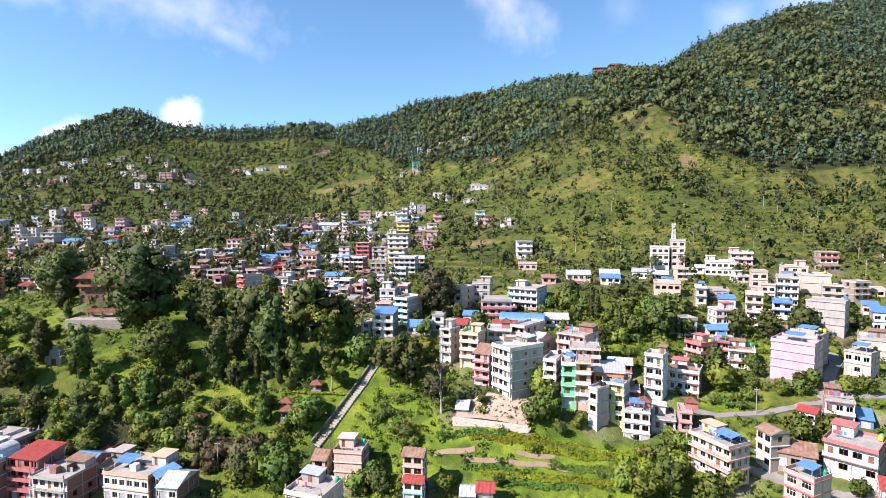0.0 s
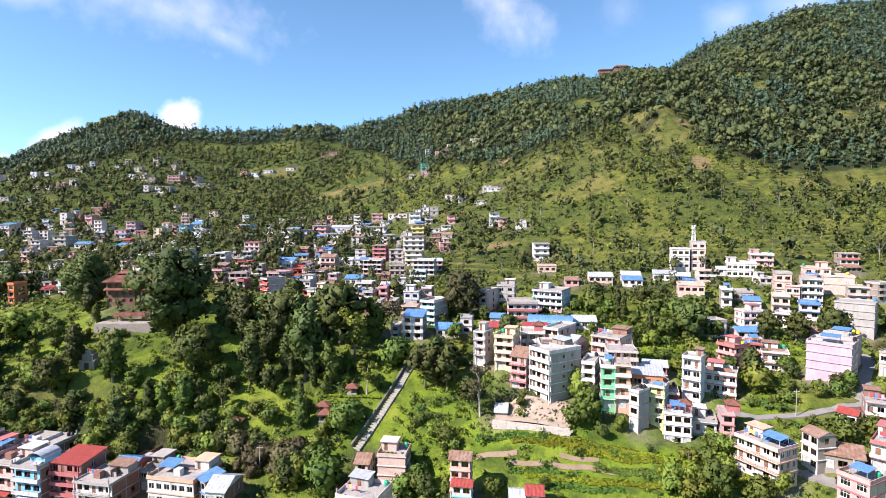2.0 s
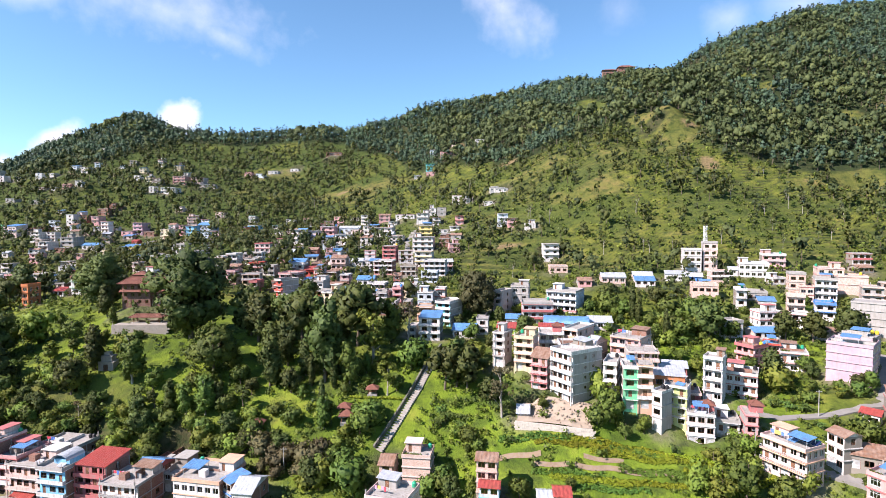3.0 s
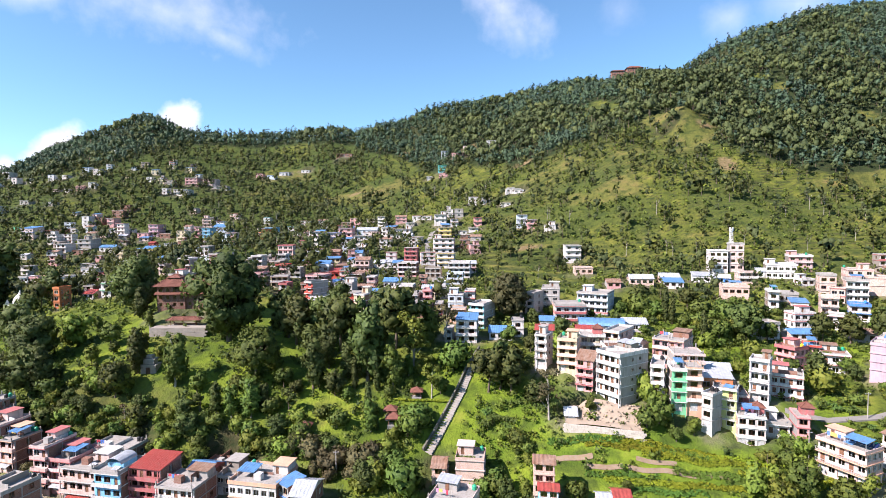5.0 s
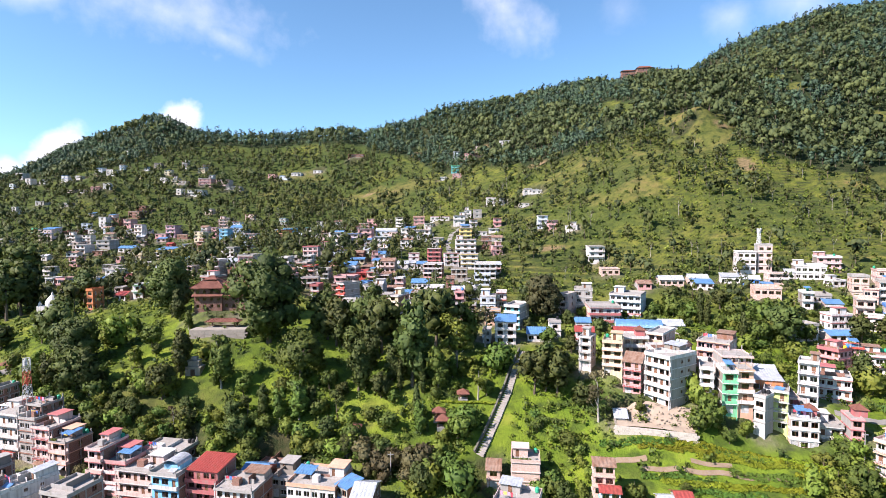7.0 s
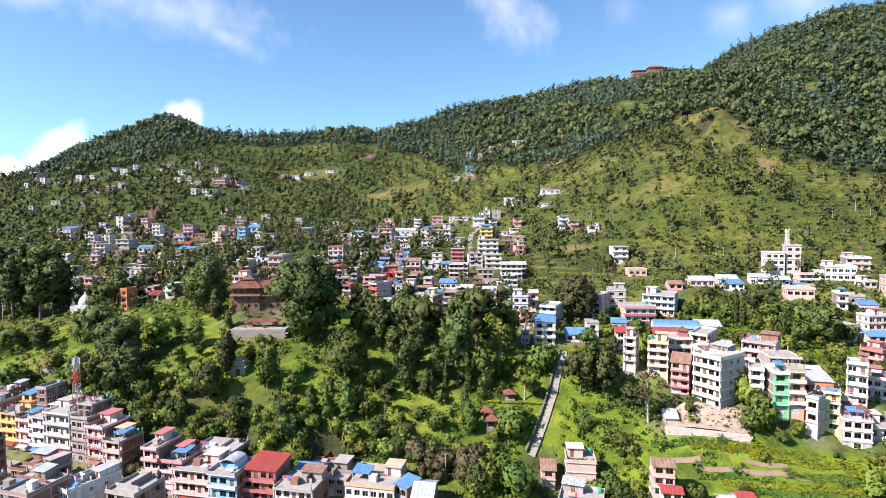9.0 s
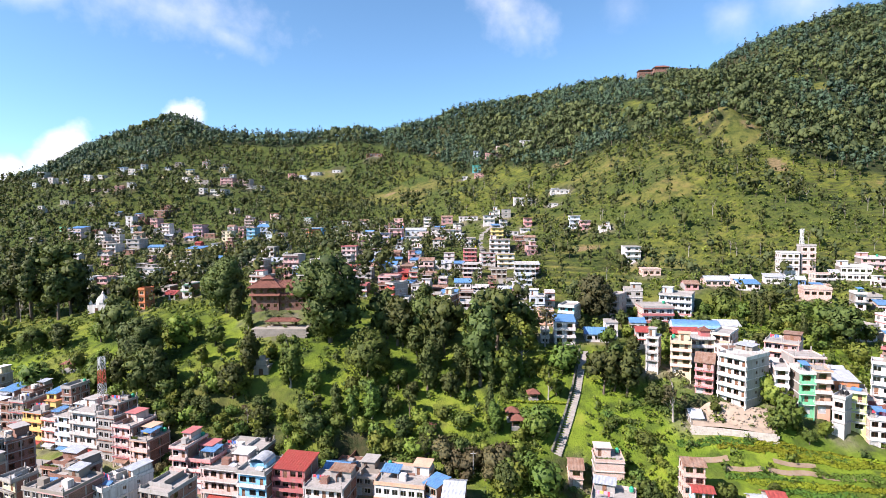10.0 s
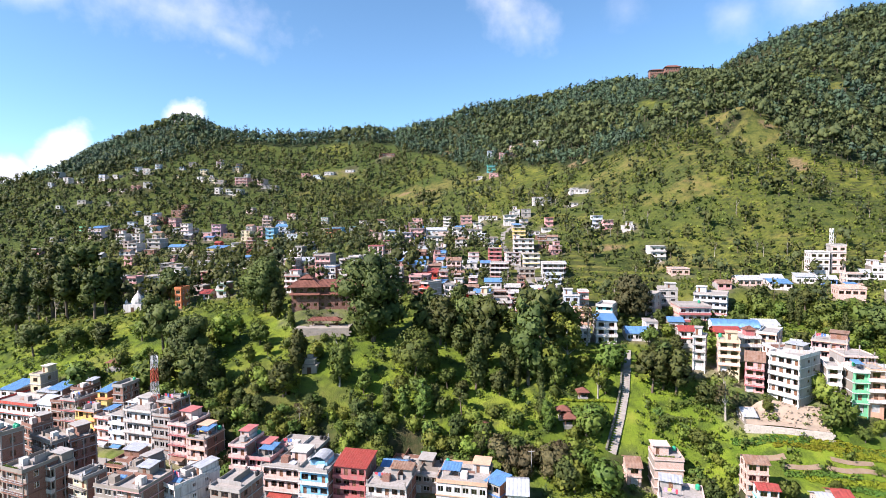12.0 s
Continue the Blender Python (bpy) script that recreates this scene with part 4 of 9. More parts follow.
house(-331.7, 490.1, 64.8, 5.8, 7.2, 1, 2.78, 0, "white", "white", "Gg")
house(-292.8, 490.5, 62.1, 9.0, 12.0, 3, 3.40, -4, "lilac", "pink", "V")
house(-316.7, 491.3, 65.4, 5.2, 7.5, 1, 3.40, -4, "white", "brick", "")
house(-232.1, 491.5, 63.2, 13.5, 12.0, 2, 3.36, -4, "ice", "blue", "Gb")
house(-265.3, 495.1, 64.8, 6.3, 7.5, 2, 2.74, -7, "white", "crimson", "Gu")
house(-140.9, 496.3, 64.9, 6.3, 6.8, 1, 2.92, 7, "blush", "blush", "Gg")
house(-378.6, 499.1, 69.6, 6.1, 7.5, 2, 2.69, 6, "ice", "white", "")
house(-363.5, 503.6, 70.4, 7.0, 10.0, 3, 3.40, -4, "white", "white", "")
house(-340.6, 504.1, 71.6, 7.0, 10.0, 2, 3.40, -4, "pink", "white", "V")
house(-241.1, 509.4, 69.6, 7.8, 6.0, 2, 2.84, -11, "ice", "crimson", "V")
house(-254.1, 509.6, 69.6, 8.7, 6.5, 3, 2.85, 0, "blush", "brick", "V H")
house(-144.7, 510.2, 69.6, 8.2, 6.8, 2, 2.62, 5, "white", "white", "Gu")
house(-356.7, 512.1, 72.8, 7.8, 11.2, 2, 3.40, -4, "brick", "brick", "")
house(-162.3, 515.0, 69.7, 8.7, 7.4, 2, 2.76, 0, "white", "brick", "")
house(-366.5, 520.1, 76.8, 6.3, 6.5, 2, 2.93, -14, "blush", "crimson", "Gb")
house(-201.5, 523.8, 72.0, 6.7, 8.9, 2, 3.29, -4, "white", "teal", "")
house(-256.9, 526.0, 75.8, 6.6, 9.0, 1, 3.40, -4, "grey", "white", "")
house(-389.9, 526.6, 81.6, 5.5, 6.5, 1, 2.83, 1, "grey", "grey", "Gb")
house(-348.7, 530.3, 79.4, 11.2, 12.0, 2, 3.40, -4, "brick", "blush", "")
house(-236.7, 533.1, 76.8, 8.9, 7.5, 2, 2.94, -6, "blush", "crimson", "")
house(-473.5, 536.8, 85.0, 4.7, 7.0, 2, 3.40, -4, "white", "white", "")
house(-351.7, 548.3, 85.6, 10.4, 12.0, 2, 3.40, -4, "brick", "brick", "")
house(-284.1, 549.1, 83.7, 7.9, 7.4, 2, 2.63, -16, "blush", "white", "V")
house(-433.9, 553.3, 92.7, 8.5, 9.0, 1, 3.40, -4, "grey", "white", "")
house(-464.5, 560.3, 94.9, 9.7, 9.0, 1, 3.40, -4, "grey", "grey", "")
house(-419.1, 576.5, 110.7, 7.6, 6.4, 1, 2.80, 8, "pink", "white", "Gu")
house(-434.1, 579.7, 108.2, 5.4, 7.7, 1, 3.40, -4, "white", "brick", "")
house(-408.3, 581.1, 113.1, 7.0, 7.6, 2, 2.64, 4, "white", "grey", "K")
house(-337.7, 596.6, 105.9, 5.9, 8.5, 2, 3.40, -4, "white", "white", "")
house(-461.7, 599.8, 109.1, 8.0, 9.0, 1, 3.40, -4, "blush", "brick", "")
house(-28.9, 600.8, 124.4, 10.3, 9.0, 1, 3.40, -4, "pink", "white", "")
house(-321.0, 601.8, 104.7, 16.9, 12.0, 2, 3.40, -4, "white", "white", "V")
house(-44.5, 610.3, 121.7, 7.2, 7.0, 1, 3.40, -4, "white", "white", "")
house(-343.8, 618.3, 119.8, 10.3, 9.0, 1, 3.40, -4, "grey", "brick", "")
house(-30.2, 622.0, 130.4, 10.0, 9.4, 3, 2.80, -4, "teal", "green", "V")
house(-369.7, 624.9, 121.9, 6.9, 7.2, 2, 2.81, -6, "white", "white", "")
house(-356.2, 625.5, 120.2, 8.7, 6.3, 2, 2.68, -12, "cream", "white", "V")
house(-290.8, 629.8, 113.8, 18.9, 9.0, 1, 3.40, -4, "grey", "white", "")
house(-322.5, 630.3, 119.7, 14.8, 12.0, 2, 3.40, -4, "pink", "white", "V")
house(-554.2, 635.7, 119.3, 5.6, 7.8, 1, 3.40, -4, "ice", "white", "")
house(-534.0, 635.8, 121.7, 6.4, 9.0, 2, 3.40, -4, "white", "blush", "")
house(-402.8, 636.6, 127.8, 6.9, 6.6, 1, 2.63, -9, "cream", "white", "V")
house(-452.4, 638.5, 129.0, 5.8, 7.4, 1, 2.66, -16, "pink", "blush", "V")
house(-519.8, 639.2, 122.4, 8.9, 6.8, 2, 2.66, -14, "white", "grey", "V")
house(-477.1, 639.3, 128.3, 6.4, 9.0, 1, 3.40, -4, "white", "white", "")
house(-492.7, 639.8, 125.0, 7.7, 10.9, 2, 3.40, -4, "white", "blue", "")
house(-363.2, 639.8, 125.8, 5.1, 7.0, 1, 2.62, 2, "white", "brick", "H")
house(-10.5, 643.3, 152.3, 16.7, 9.0, 1, 3.40, -4, "pink", "brick", "")
house(-307.2, 643.3, 119.3, 15.6, 12.0, 2, 3.40, -4, "blush", "grey", "V")
house(-443.5, 647.8, 132.7, 9.4, 12.0, 2, 3.40, -4, "white", "blush", "")
house(30.4, 648.3, 163.8, 14.5, 12.0, 2, 3.40, -4, "white", "white", "")
house(-378.2, 652.6, 132.9, 8.5, 6.4, 2, 2.90, 0, "cream", "white", "Gb")
house(-326.6, 653.0, 127.1, 6.9, 6.3, 2, 2.67, -11, "white", "white", "Gb")
house(-461.6, 653.8, 138.3, 8.7, 9.0, 1, 3.40, -4, "ice", "blue", "Gb")
house(0.4, 655.8, 162.0, 10.2, 9.0, 1, 3.40, -4, "blush", "white", "")
house(-438.9, 661.9, 141.0, 6.3, 7.0, 2, 2.82, 1, "ice", "blush", "V")
house(-410.1, 663.2, 139.5, 4.9, 6.8, 1, 3.00, 3, "white", "blush", "Gb")
house(-27.4, 667.1, 154.3, 8.0, 7.6, 2, 3.40, -4, "ice", "white", "V")
house(-345.0, 671.2, 137.5, 8.4, 7.8, 2, 2.72, -7, "cream", "blush", "Gb")
house(-401.7, 674.2, 144.7, 8.3, 7.8, 2, 2.74, 5, "stone", "blush", "K")
house(-574.8, 676.3, 132.2, 9.0, 12.0, 2, 3.40, -4, "white", "white", "")
house(-369.1, 677.3, 143.4, 6.7, 7.8, 3, 2.69, 0, "white", "crimson", "V H")
house(-246.4, 681.3, 130.5, 9.8, 9.0, 1, 3.40, -4, "ice", "blue", "")
house(-262.3, 684.8, 133.1, 8.9, 9.0, 1, 3.40, -4, "pink", "brick", "")
house(-349.3, 693.3, 144.8, 9.3, 6.9, 2, 2.61, 6, "stone", "brick", "V")
house(-234.8, 695.1, 134.6, 6.7, 8.6, 1, 3.40, -4, "white", "white", "")
house(-234.5, 696.8, 135.5, 12.5, 9.0, 1, 3.40, -4, "white", "blue", "")
house(-302.9, 698.1, 138.9, 5.2, 6.5, 1, 2.96, -12, "blush", "brick", "V")
house(-209.0, 705.3, 139.0, 10.8, 9.0, 1, 3.40, -4, "white", "white", "")
house(-461.9, 711.7, 167.2, 6.1, 8.8, 1, 3.40, -4, "white", "white", "")
house(-165.9, 728.0, 154.3, 7.3, 8.3, 1, 3.03, -4, "white", "white", "")
house(-163.0, 733.8, 163.7, 21.3, 9.0, 1, 3.40, -4, "brick", "brick", "")

# ---- the hill ----
# Heights of the slope from the lower town to behind the ridge, in sections across it.
ALONG = (100, 140, 180, 240, 330, 450, 600, 760, 870, 1050)
SECTIONS = {
    -900: (-24, -14, -5, 11, 43, 81, 107, 78, 103, 61),
    -640: (-15, -6, 3, 19, 30, 52, 99, 147, 173, 83),
    -440: (-9, -1, 4, 15, 24, 55, 114, 184, 202, 120),
    -280: (-6, 1, 1, 24, 29, 51, 102, 162, 204, 160),
    -160: (-4, -4, 23, 38, 53, 59, 97, 169, 211, 161),
    -60: (-4, 4, 23, 33, 45, 72, 116, 184, 228, 142),
    40: (0, 11, 24, 32, 52, 100, 148, 217, 253, 180),
    140: (6, 19, 25, 39, 63, 136, 194, 250, 270, 205),
    280: (13, 25, 34, 53, 76, 141, 238, 284, 301, 221),
    480: (26, 38, 45, 60, 90, 155, 265, 346, 340, 281),
    750: (43, 50, 56, 72, 106, 164, 253, 379, 400, 360),
}
RISES = [   # local rises and hollows: x, y, radius, height
    (23, 161, 18, 7.4), (189, 494, 18, 16.2), (54, 259, 18, 6.3), (190, 239, 28, -7.0), (-199, 168, 18, -6.2), (163, 462, 28, -10.4), (47, 326, 18, -8.6), (-417, 587, 18, 13.0), (231, 279, 18, -8.9), (281, 378, 18, -10.0), (163, 225, 18, -4.3), (60, 593, 18, -12.0), (-24, 137, 18, -4.0), (-219, 176, 18, -5.9), (300, 690, 42, -18), (285, 640, 40, -13), (-650, 755, 34, -15), (440, 745, 22, -8),
]


def spline_weights(stops, v):
    """Weights of each stop for a smooth curve through them."""
    stops = np.asarray(stops, float)
    v = np.clip(np.atleast_1d(v).astype(float), stops[0], stops[-1])
    n, r = len(stops), np.arange(len(v))
    i = np.clip(np.searchsorted(stops, v) - 1, 0, n - 2)
    h = stops[i + 1] - stops[i]
    u = (v - stops[i]) / h
    w = np.zeros((len(v), n))
    np.add.at(w, (r, i), 2 * u**3 - 3 * u**2 + 1)
    np.add.at(w, (r, i + 1), -2 * u**3 + 3 * u**2)
    for k, t in ((i, (u**3 - 2 * u**2 + u) * h), (i + 1, (u**3 - u**2) * h)):
        lo, hi = np.maximum(k - 1, 0), np.minimum(k + 1, n - 1)
        s = t / (stops[hi] - stops[lo])
        np.add.at(w, (r, hi), s)
        np.add.at(w, (r, lo), -s)
    return w


def lattice(i, j, seed):
    a = (i * 374761393 + j * 668265263 + seed * 1442695041) & 0xFFFFFFFF
    a = ((a ^ (a >> 13)) * 1274126177) & 0xFFFFFFFF
    return ((a ^ (a >> 16)) & 0xFFFF) / 65535.0


def value_noise(x, y, size, seed=0):
    """Smooth noise from 0 to 1 with lumps of that size."""
    x, y = np.asarray(x, float) / size, np.asarray(y, float) / size
    i, j = np.floor(x).astype(np.int64), np.floor(y).astype(np.int64)
    u, v = x - i, y - j
    u, v = u * u * (3 - 2 * u), v * v * (3 - 2 * v)
    a, b = lattice(i, j, seed), lattice(i + 1, j, seed)
    c, d = lattice(i, j + 1, seed), lattice(i + 1, j + 1, seed)
    return (a * (1 - u) + b * u) * (1 - v) + (c * (1 - u) + d * u) * v


def bell(x, y, cx, cy, rx, ry):
    return np.exp(-((x - cx) / rx) ** 2 - ((y - cy) / ry) ** 2)


def smooth(v, lo, hi):
    u = np.clip((v - lo) / (hi - lo), 0, 1)
    return u * u * (3 - 2 * u)


SECTION_X = sorted(SECTIONS)
SECTION_Z = np.array([SECTIONS[k] for k in SECTION_X], float).T


def plain_z(x, y):
    """The broad form of the hill."""
    z = np.einsum("ij,jk,ik->i", spline_weights(ALONG, y), SECTION_Z, spline_weights(SECTION_X, x))
    z = z + 26 * bell(x, y, -505, 850, 75, 70) + 18 * bell(x, y, 440, 755, 60, 70) + 6 * bell(x, y, -505, 850, 110, 80) + 8 * bell(x, y, -10, 845, 80, 60)
    for cx, cy, r, h in RISES:
        z = z + h * bell(x, y, cx, cy, r, r)
    return z + np.interp(x, RIDGE_X, RIDGE_Z) * smooth(y, 680, 780)


# Rise and fall of the ridge line along the hill.
RIDGE_X = (-720, -684, -655, -624, -590, -545, -516, -487, -465, -430, -390, -324, -256, -195, -165, -130, -78, -60, -10, 57, 116, 187, 222, 283, 344, 357, 376, 411, 445, 460, 515, 620, 700)
RIDGE_Z = (-8, -12, -8, 7, 7, -3, 0, 4.5, 3, -7, -4, 1, 6, 10, -1, 5, -1.5, 4, 4, 0, 3.5, 0, -5, -17, -29, -8, -4, -12, -23, -11, 6, 9, 0)


STEP = 2.4   # height from one field terrace to the next


def ground_z(x, y):
    """The ground's height, with house plots, terraces and unevenness."""
    x, y = np.atleast_1d(np.asarray(x, float)), np.atleast_1d(np.asarray(y, float))
    shape = np.broadcast(x, y).shape
    x, y = np.broadcast_to(x, shape).ravel(), np.broadcast_to(y, shape).ravel()
    z = plain_z(x, y)
    far = smooth(y, 200, 420)
    z = z + far * (6 * (value_noise(x, y, 55, 3) - 0.5) + 3 * (value_noise(x, y, 23, 4) - 0.5))
    z = z + 0.9 * (value_noise(x, y, 11, 5) - 0.5)
    # level ground cut for each house
    here = [q for q in PADS if x.min() - 22 < q[0] < x.max() + 22 and y.min() - 22 < q[1] < y.max() + 22]
    for hx, hy, hz, hw, hd in here:
        near = np.nonzero((np.abs(x - hx) < 22) & (np.abs(y - hy) < 22))[0]
        if len(near):
            r = np.sqrt((x[near] - hx) ** 2 + (y[near] - hy) ** 2) / (0.62 * max(hw, hd))
            pull = np.exp(-r**4)
            z[near] += pull * np.clip(hz - 0.1 - z[near], -6, 10)
    # terraced fields on the open slopes
    open_slope = smooth(y, 235, 300) * (1 - smooth(y, 640, 720)) * smooth(value_noise(x, y, 90, 9), 0.15, 0.4)
    f = z / STEP - np.floor(z / STEP)
    z = z + open_slope * STEP * 0.9 * (smooth(f, 0.62, 0.95) - f)
    z = z - np.maximum(0, y - 1050) * 0.25
    return z.reshape(shape)


# plots, except where a house stands tall on the ground below
PADS = [(-134, 219, 38, 28, 14), (-130, 205, 33.2, 13, 8)] + [s[:5] for s in PLAN if s[2] - plain_z(np.array([s[0]]), np.array([s[1]]))[0] < 9.5]


def height(x, y):
    return float(ground_z(x, y)[0])


def mesh_np(name, verts, faces, mats=(), index=None, soft=True, normals=None):
    """A mesh from arrays; all faces have the same number of corners."""
    verts, faces = np.asarray(verts, np.float32), np.asarray(faces, np.int32)
    me = bpy.data.meshes.new(name)
    me.vertices.add(len(verts))
    me.vertices.foreach_set("co", verts.ravel())
    k = faces.shape[1]
    me.loops.add(faces.size)
    me.loops.foreach_set("vertex_index", faces.ravel())
    me.polygons.add(len(faces))
    me.polygons.foreach_set("loop_start", np.arange(0, faces.size, k, dtype=np.int32))
    for m in mats:
        me.materials.append(m)
    if index is not None:
        me.polygons.foreach_set("material_index", np.asarray(index, np.int32))
    if soft:
        me.polygons.foreach_set("use_smooth", np.ones(len(faces), dtype=bool))
    me.update(calc_edges=True)
    if normals is not None:
        me.normals_split_custom_set_from_vertices(np.asarray(normals, np.float32).tolist())
    return me


def graded(*runs):
    """Steps along a line: runs of (start, end, step)."""
    out = [np.arange(a, b, s) for a, b, s in runs]
    return np.concatenate(out + [[runs[-1][1]]])


# The lower edge of the woods, as a height that changes along the hill.
WOOD_X = (-900, -700, -600, -520, -440, -400, -300, -200, -100, -40, 40, 110, 150, 190, 240, 300, 400, 750)
WOOD_Z = (140, 130, 125, 125, 150, 190, 186, 185, 170, 130, 128, 140, 160, 150, 112, 108, 112, 130)


CLEARINGS = [   # open grassy spurs and glades on the slopes: x, y, radii
    (208, 488, 16, 14), (186, 505, 22, 18), (190, 468, 21, 18), (160, 442, 24, 14), (128, 448, 17, 9), (-118, 604, 52, 24), (343, 474, 12, 14), (384, 486, 16, 11),
    (287, 386, 32, 11), (237, 378, 22, 7), (24, 352, 16, 5), (308, 540, 14, 9), (-230, 690, 40, 16), (60, 470, 26, 12), (95, 400, 30, 14)]
SCARS = [(52, 542, 8, 11), (187, 412, 7, 9), (-81, 738, 13, 8), (4, 664, 12, 9), (24, 351, 9, 3), (205, 480, 6, 5), (-108, 596, 10, 3), (-128, 612, 9, 3)]   # bare earth


def within(x, y, places):
    """1 inside the ovals, 0 outside, with ragged edges."""
    r = np.zeros(np.shape(x))
    rag = 0.9 * (value_noise(x, y, 9, 81) - 0.5)
    for cx, cy, rx, ry in places:
        r = np.maximum(r, 1 - smooth(np.hypot((x - cx) / rx, (y - cy) / ry) + rag, 0.75, 1.15))
    return r


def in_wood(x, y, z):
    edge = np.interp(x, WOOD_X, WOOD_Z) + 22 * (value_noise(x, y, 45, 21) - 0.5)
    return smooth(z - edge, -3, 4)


def make_hill():
    ys = graded((-1600, -400, 200), (-400, 60, 40), (60, 100, 8), (100, 260, 1.8), (260, 440, 1.1), (440, 560, 1.7), (560, 720, 3.2), (720, 920, 4.5), (920, 1100, 15), (1100, 4000, 150))
    us = graded((-4, -1.2, 0.14), (-1.2, 1.2, 0.0079), (1.2, 4, 0.14))
    Y, U = np.meshgrid(ys, us, indexing="ij")
    X = -41 + U * (75 + 0.86 * np.clip(Y, 60, 1100))
    Zg = ground_z(X, Y)
    n, m = X.shape
    idx = np.arange(n * m).reshape(n, m)
    quads = np.stack([idx[:-1, :-1], idx[:-1, 1:], idx[1:, 1:], idx[1:, :-1]], -1).reshape(-1, 4)
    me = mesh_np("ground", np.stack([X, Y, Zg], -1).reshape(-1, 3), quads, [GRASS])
    # where the ground darkens among woods, and where it is mown lawn or tilled
    x, y, z = X.ravel(), Y.ravel(), Zg.ravel()
    q = z / STEP + 0.25 * (value_noise(x, y, 16, 61) - 0.5)
    q = q - np.floor(q)
    bank = smooth(q, 0.10, 0.22) * (1 - smooth(q, 0.80, 0.92)) * smooth(y, 240, 280) * (1 - smooth(y, 650, 720))
    yard = np.zeros(len(x))
    for hx, hy, hz, hw, hd in PADS:
        near = np.nonzero((np.abs(x - hx) < 16) & (np.abs(y - hy) < 16))[0]
        r = np.hypot(x[near] - hx, y[near] - hy) / (0.62 * max(hw, hd) + 2.2)
        yard[near] = np.maximum(yard[near], np.exp(-r**4))
    yard = np.maximum(yard, (x < -84) * (y > 84) * smooth(163 - (x + 205) * 0.3 - y, 0, 5) * 1.0)
    open_ground, scar = within(x, y, CLEARINGS), within(x, y, SCARS)
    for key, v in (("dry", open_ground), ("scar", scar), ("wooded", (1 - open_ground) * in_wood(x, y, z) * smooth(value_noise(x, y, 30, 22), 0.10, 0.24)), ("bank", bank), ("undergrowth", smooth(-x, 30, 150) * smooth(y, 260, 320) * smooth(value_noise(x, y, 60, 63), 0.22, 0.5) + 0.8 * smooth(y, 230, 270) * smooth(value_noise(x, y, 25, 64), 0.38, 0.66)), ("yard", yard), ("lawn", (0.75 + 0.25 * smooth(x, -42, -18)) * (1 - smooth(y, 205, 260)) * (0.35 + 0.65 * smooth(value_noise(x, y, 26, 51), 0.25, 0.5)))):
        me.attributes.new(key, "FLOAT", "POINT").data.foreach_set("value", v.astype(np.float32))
    return tagged(new("ground", me), "green terraced hillside with grass, dry patches and earth banks", "ground", kind="structure")


make_hill()

# ---- trees and scrub ----
GOLD = (1 + 5**0.5) / 2
ICO_V = np.array([(-1, GOLD, 0), (1, GOLD, 0), (-1, -GOLD, 0), (1, -GOLD, 0), (0, -1, GOLD), (0, 1, GOLD), (0, -1, -GOLD), (0, 1, -GOLD),
                  (GOLD, 0, -1), (GOLD, 0, 1), (-GOLD, 0, -1), (-GOLD, 0, 1)]) / math.hypot(1, GOLD)


def ball_faces():
    """The twenty faces of the ball, from the corners that lie nearest to one another."""
    out = []
    d = np.linalg.norm(ICO_V[:, None] - ICO_V[None], axis=-1)
    near = (d < 1.2) & (d > 0)
    for a in range(12):
        for b in range(a + 1, 12):
            for c in range(b + 1, 12):
                if near[a, b] and near[b, c] and near[a, c]:
                    n = np.cross(ICO_V[b] - ICO_V[a], ICO_V[c] - ICO_V[a])
                    out.append((a, b, c) if n @ ICO_V[a] > 0 else (a, c, b))
    return np.array(out)


ICO_F = ball_faces()


def tube(points, radii, sides=6):
    """A tapering limb along the points: verts and triangles."""
    V, F = [], []
    for k, (p, r) in enumerate(zip(points, radii)):
        for j in range(sides):
            a = 2 * math.pi * j / sides
            V.append((p[0] + r * math.cos(a), p[1] + r * math.sin(a), p[2]))
            if k:
                b, c = (k - 1) * sides, (k - 1) * sides + (j + 1) % sides
                F += [(b + j, c, c + sides), (b + j, c + sides, b + j + sides)]
    return np.array(V, float), np.array(F, int)


def merge(parts):
    V, F, n = [], [], 0
    for v, f in parts:
        V.append(v)
        F.append(np.asarray(f) + n)
        n += len(v)
    return np.concatenate(V), np.concatenate(F)


def leaves(rng, blobs, count, size, up=0.25, thick=0.30, stray=0.62, reach=1.06):
    """Leaf sprays over a set of blobs (x, y, z, rx, rz): small bent quads as two triangles each."""
    blobs = np.array(blobs, float)
    w = blobs[:, 3] ** 2
    pick = rng.choice(len(blobs), count, p=w / w.sum())
    d = rng.normal(size=(count, 3))
    d[:, 2] += up * np.abs(d[:, 2])
    d /= np.linalg.norm(d, axis=1)[:, None]
    rad = np.stack([blobs[pick, 3], blobs[pick, 3], blobs[pick, 4]], 1)
    c = blobs[pick, :3] + d * rad * (reach - thick * rng.random(count) ** 1.5)[:, None]
    n = d + rng.normal(size=(count, 3)) * stray
    n /= np.linalg.norm(n, axis=1)[:, None]
    t = np.cross(n, rng.normal(size=(count, 3)))
    t /= np.linalg.norm(t, axis=1)[:, None]
    b = np.cross(n, t)
    s = size * (0.6 + 0.8 * rng.random(count))[:, None]
    l = s * (0.5 + 0.5 * rng.random(count))[:, None]
    V = np.stack([c - t * s, c + b * l - n * s * 0.15, c + t * s, c - b * l - n * s * 0.15], 1).reshape(-1, 3)
    k = np.arange(count)[:, None] * 4
    F = np.stack([k + [0, 2, 1], k + [0, 3, 2]], 1).reshape(-1, 3)
    return V, F


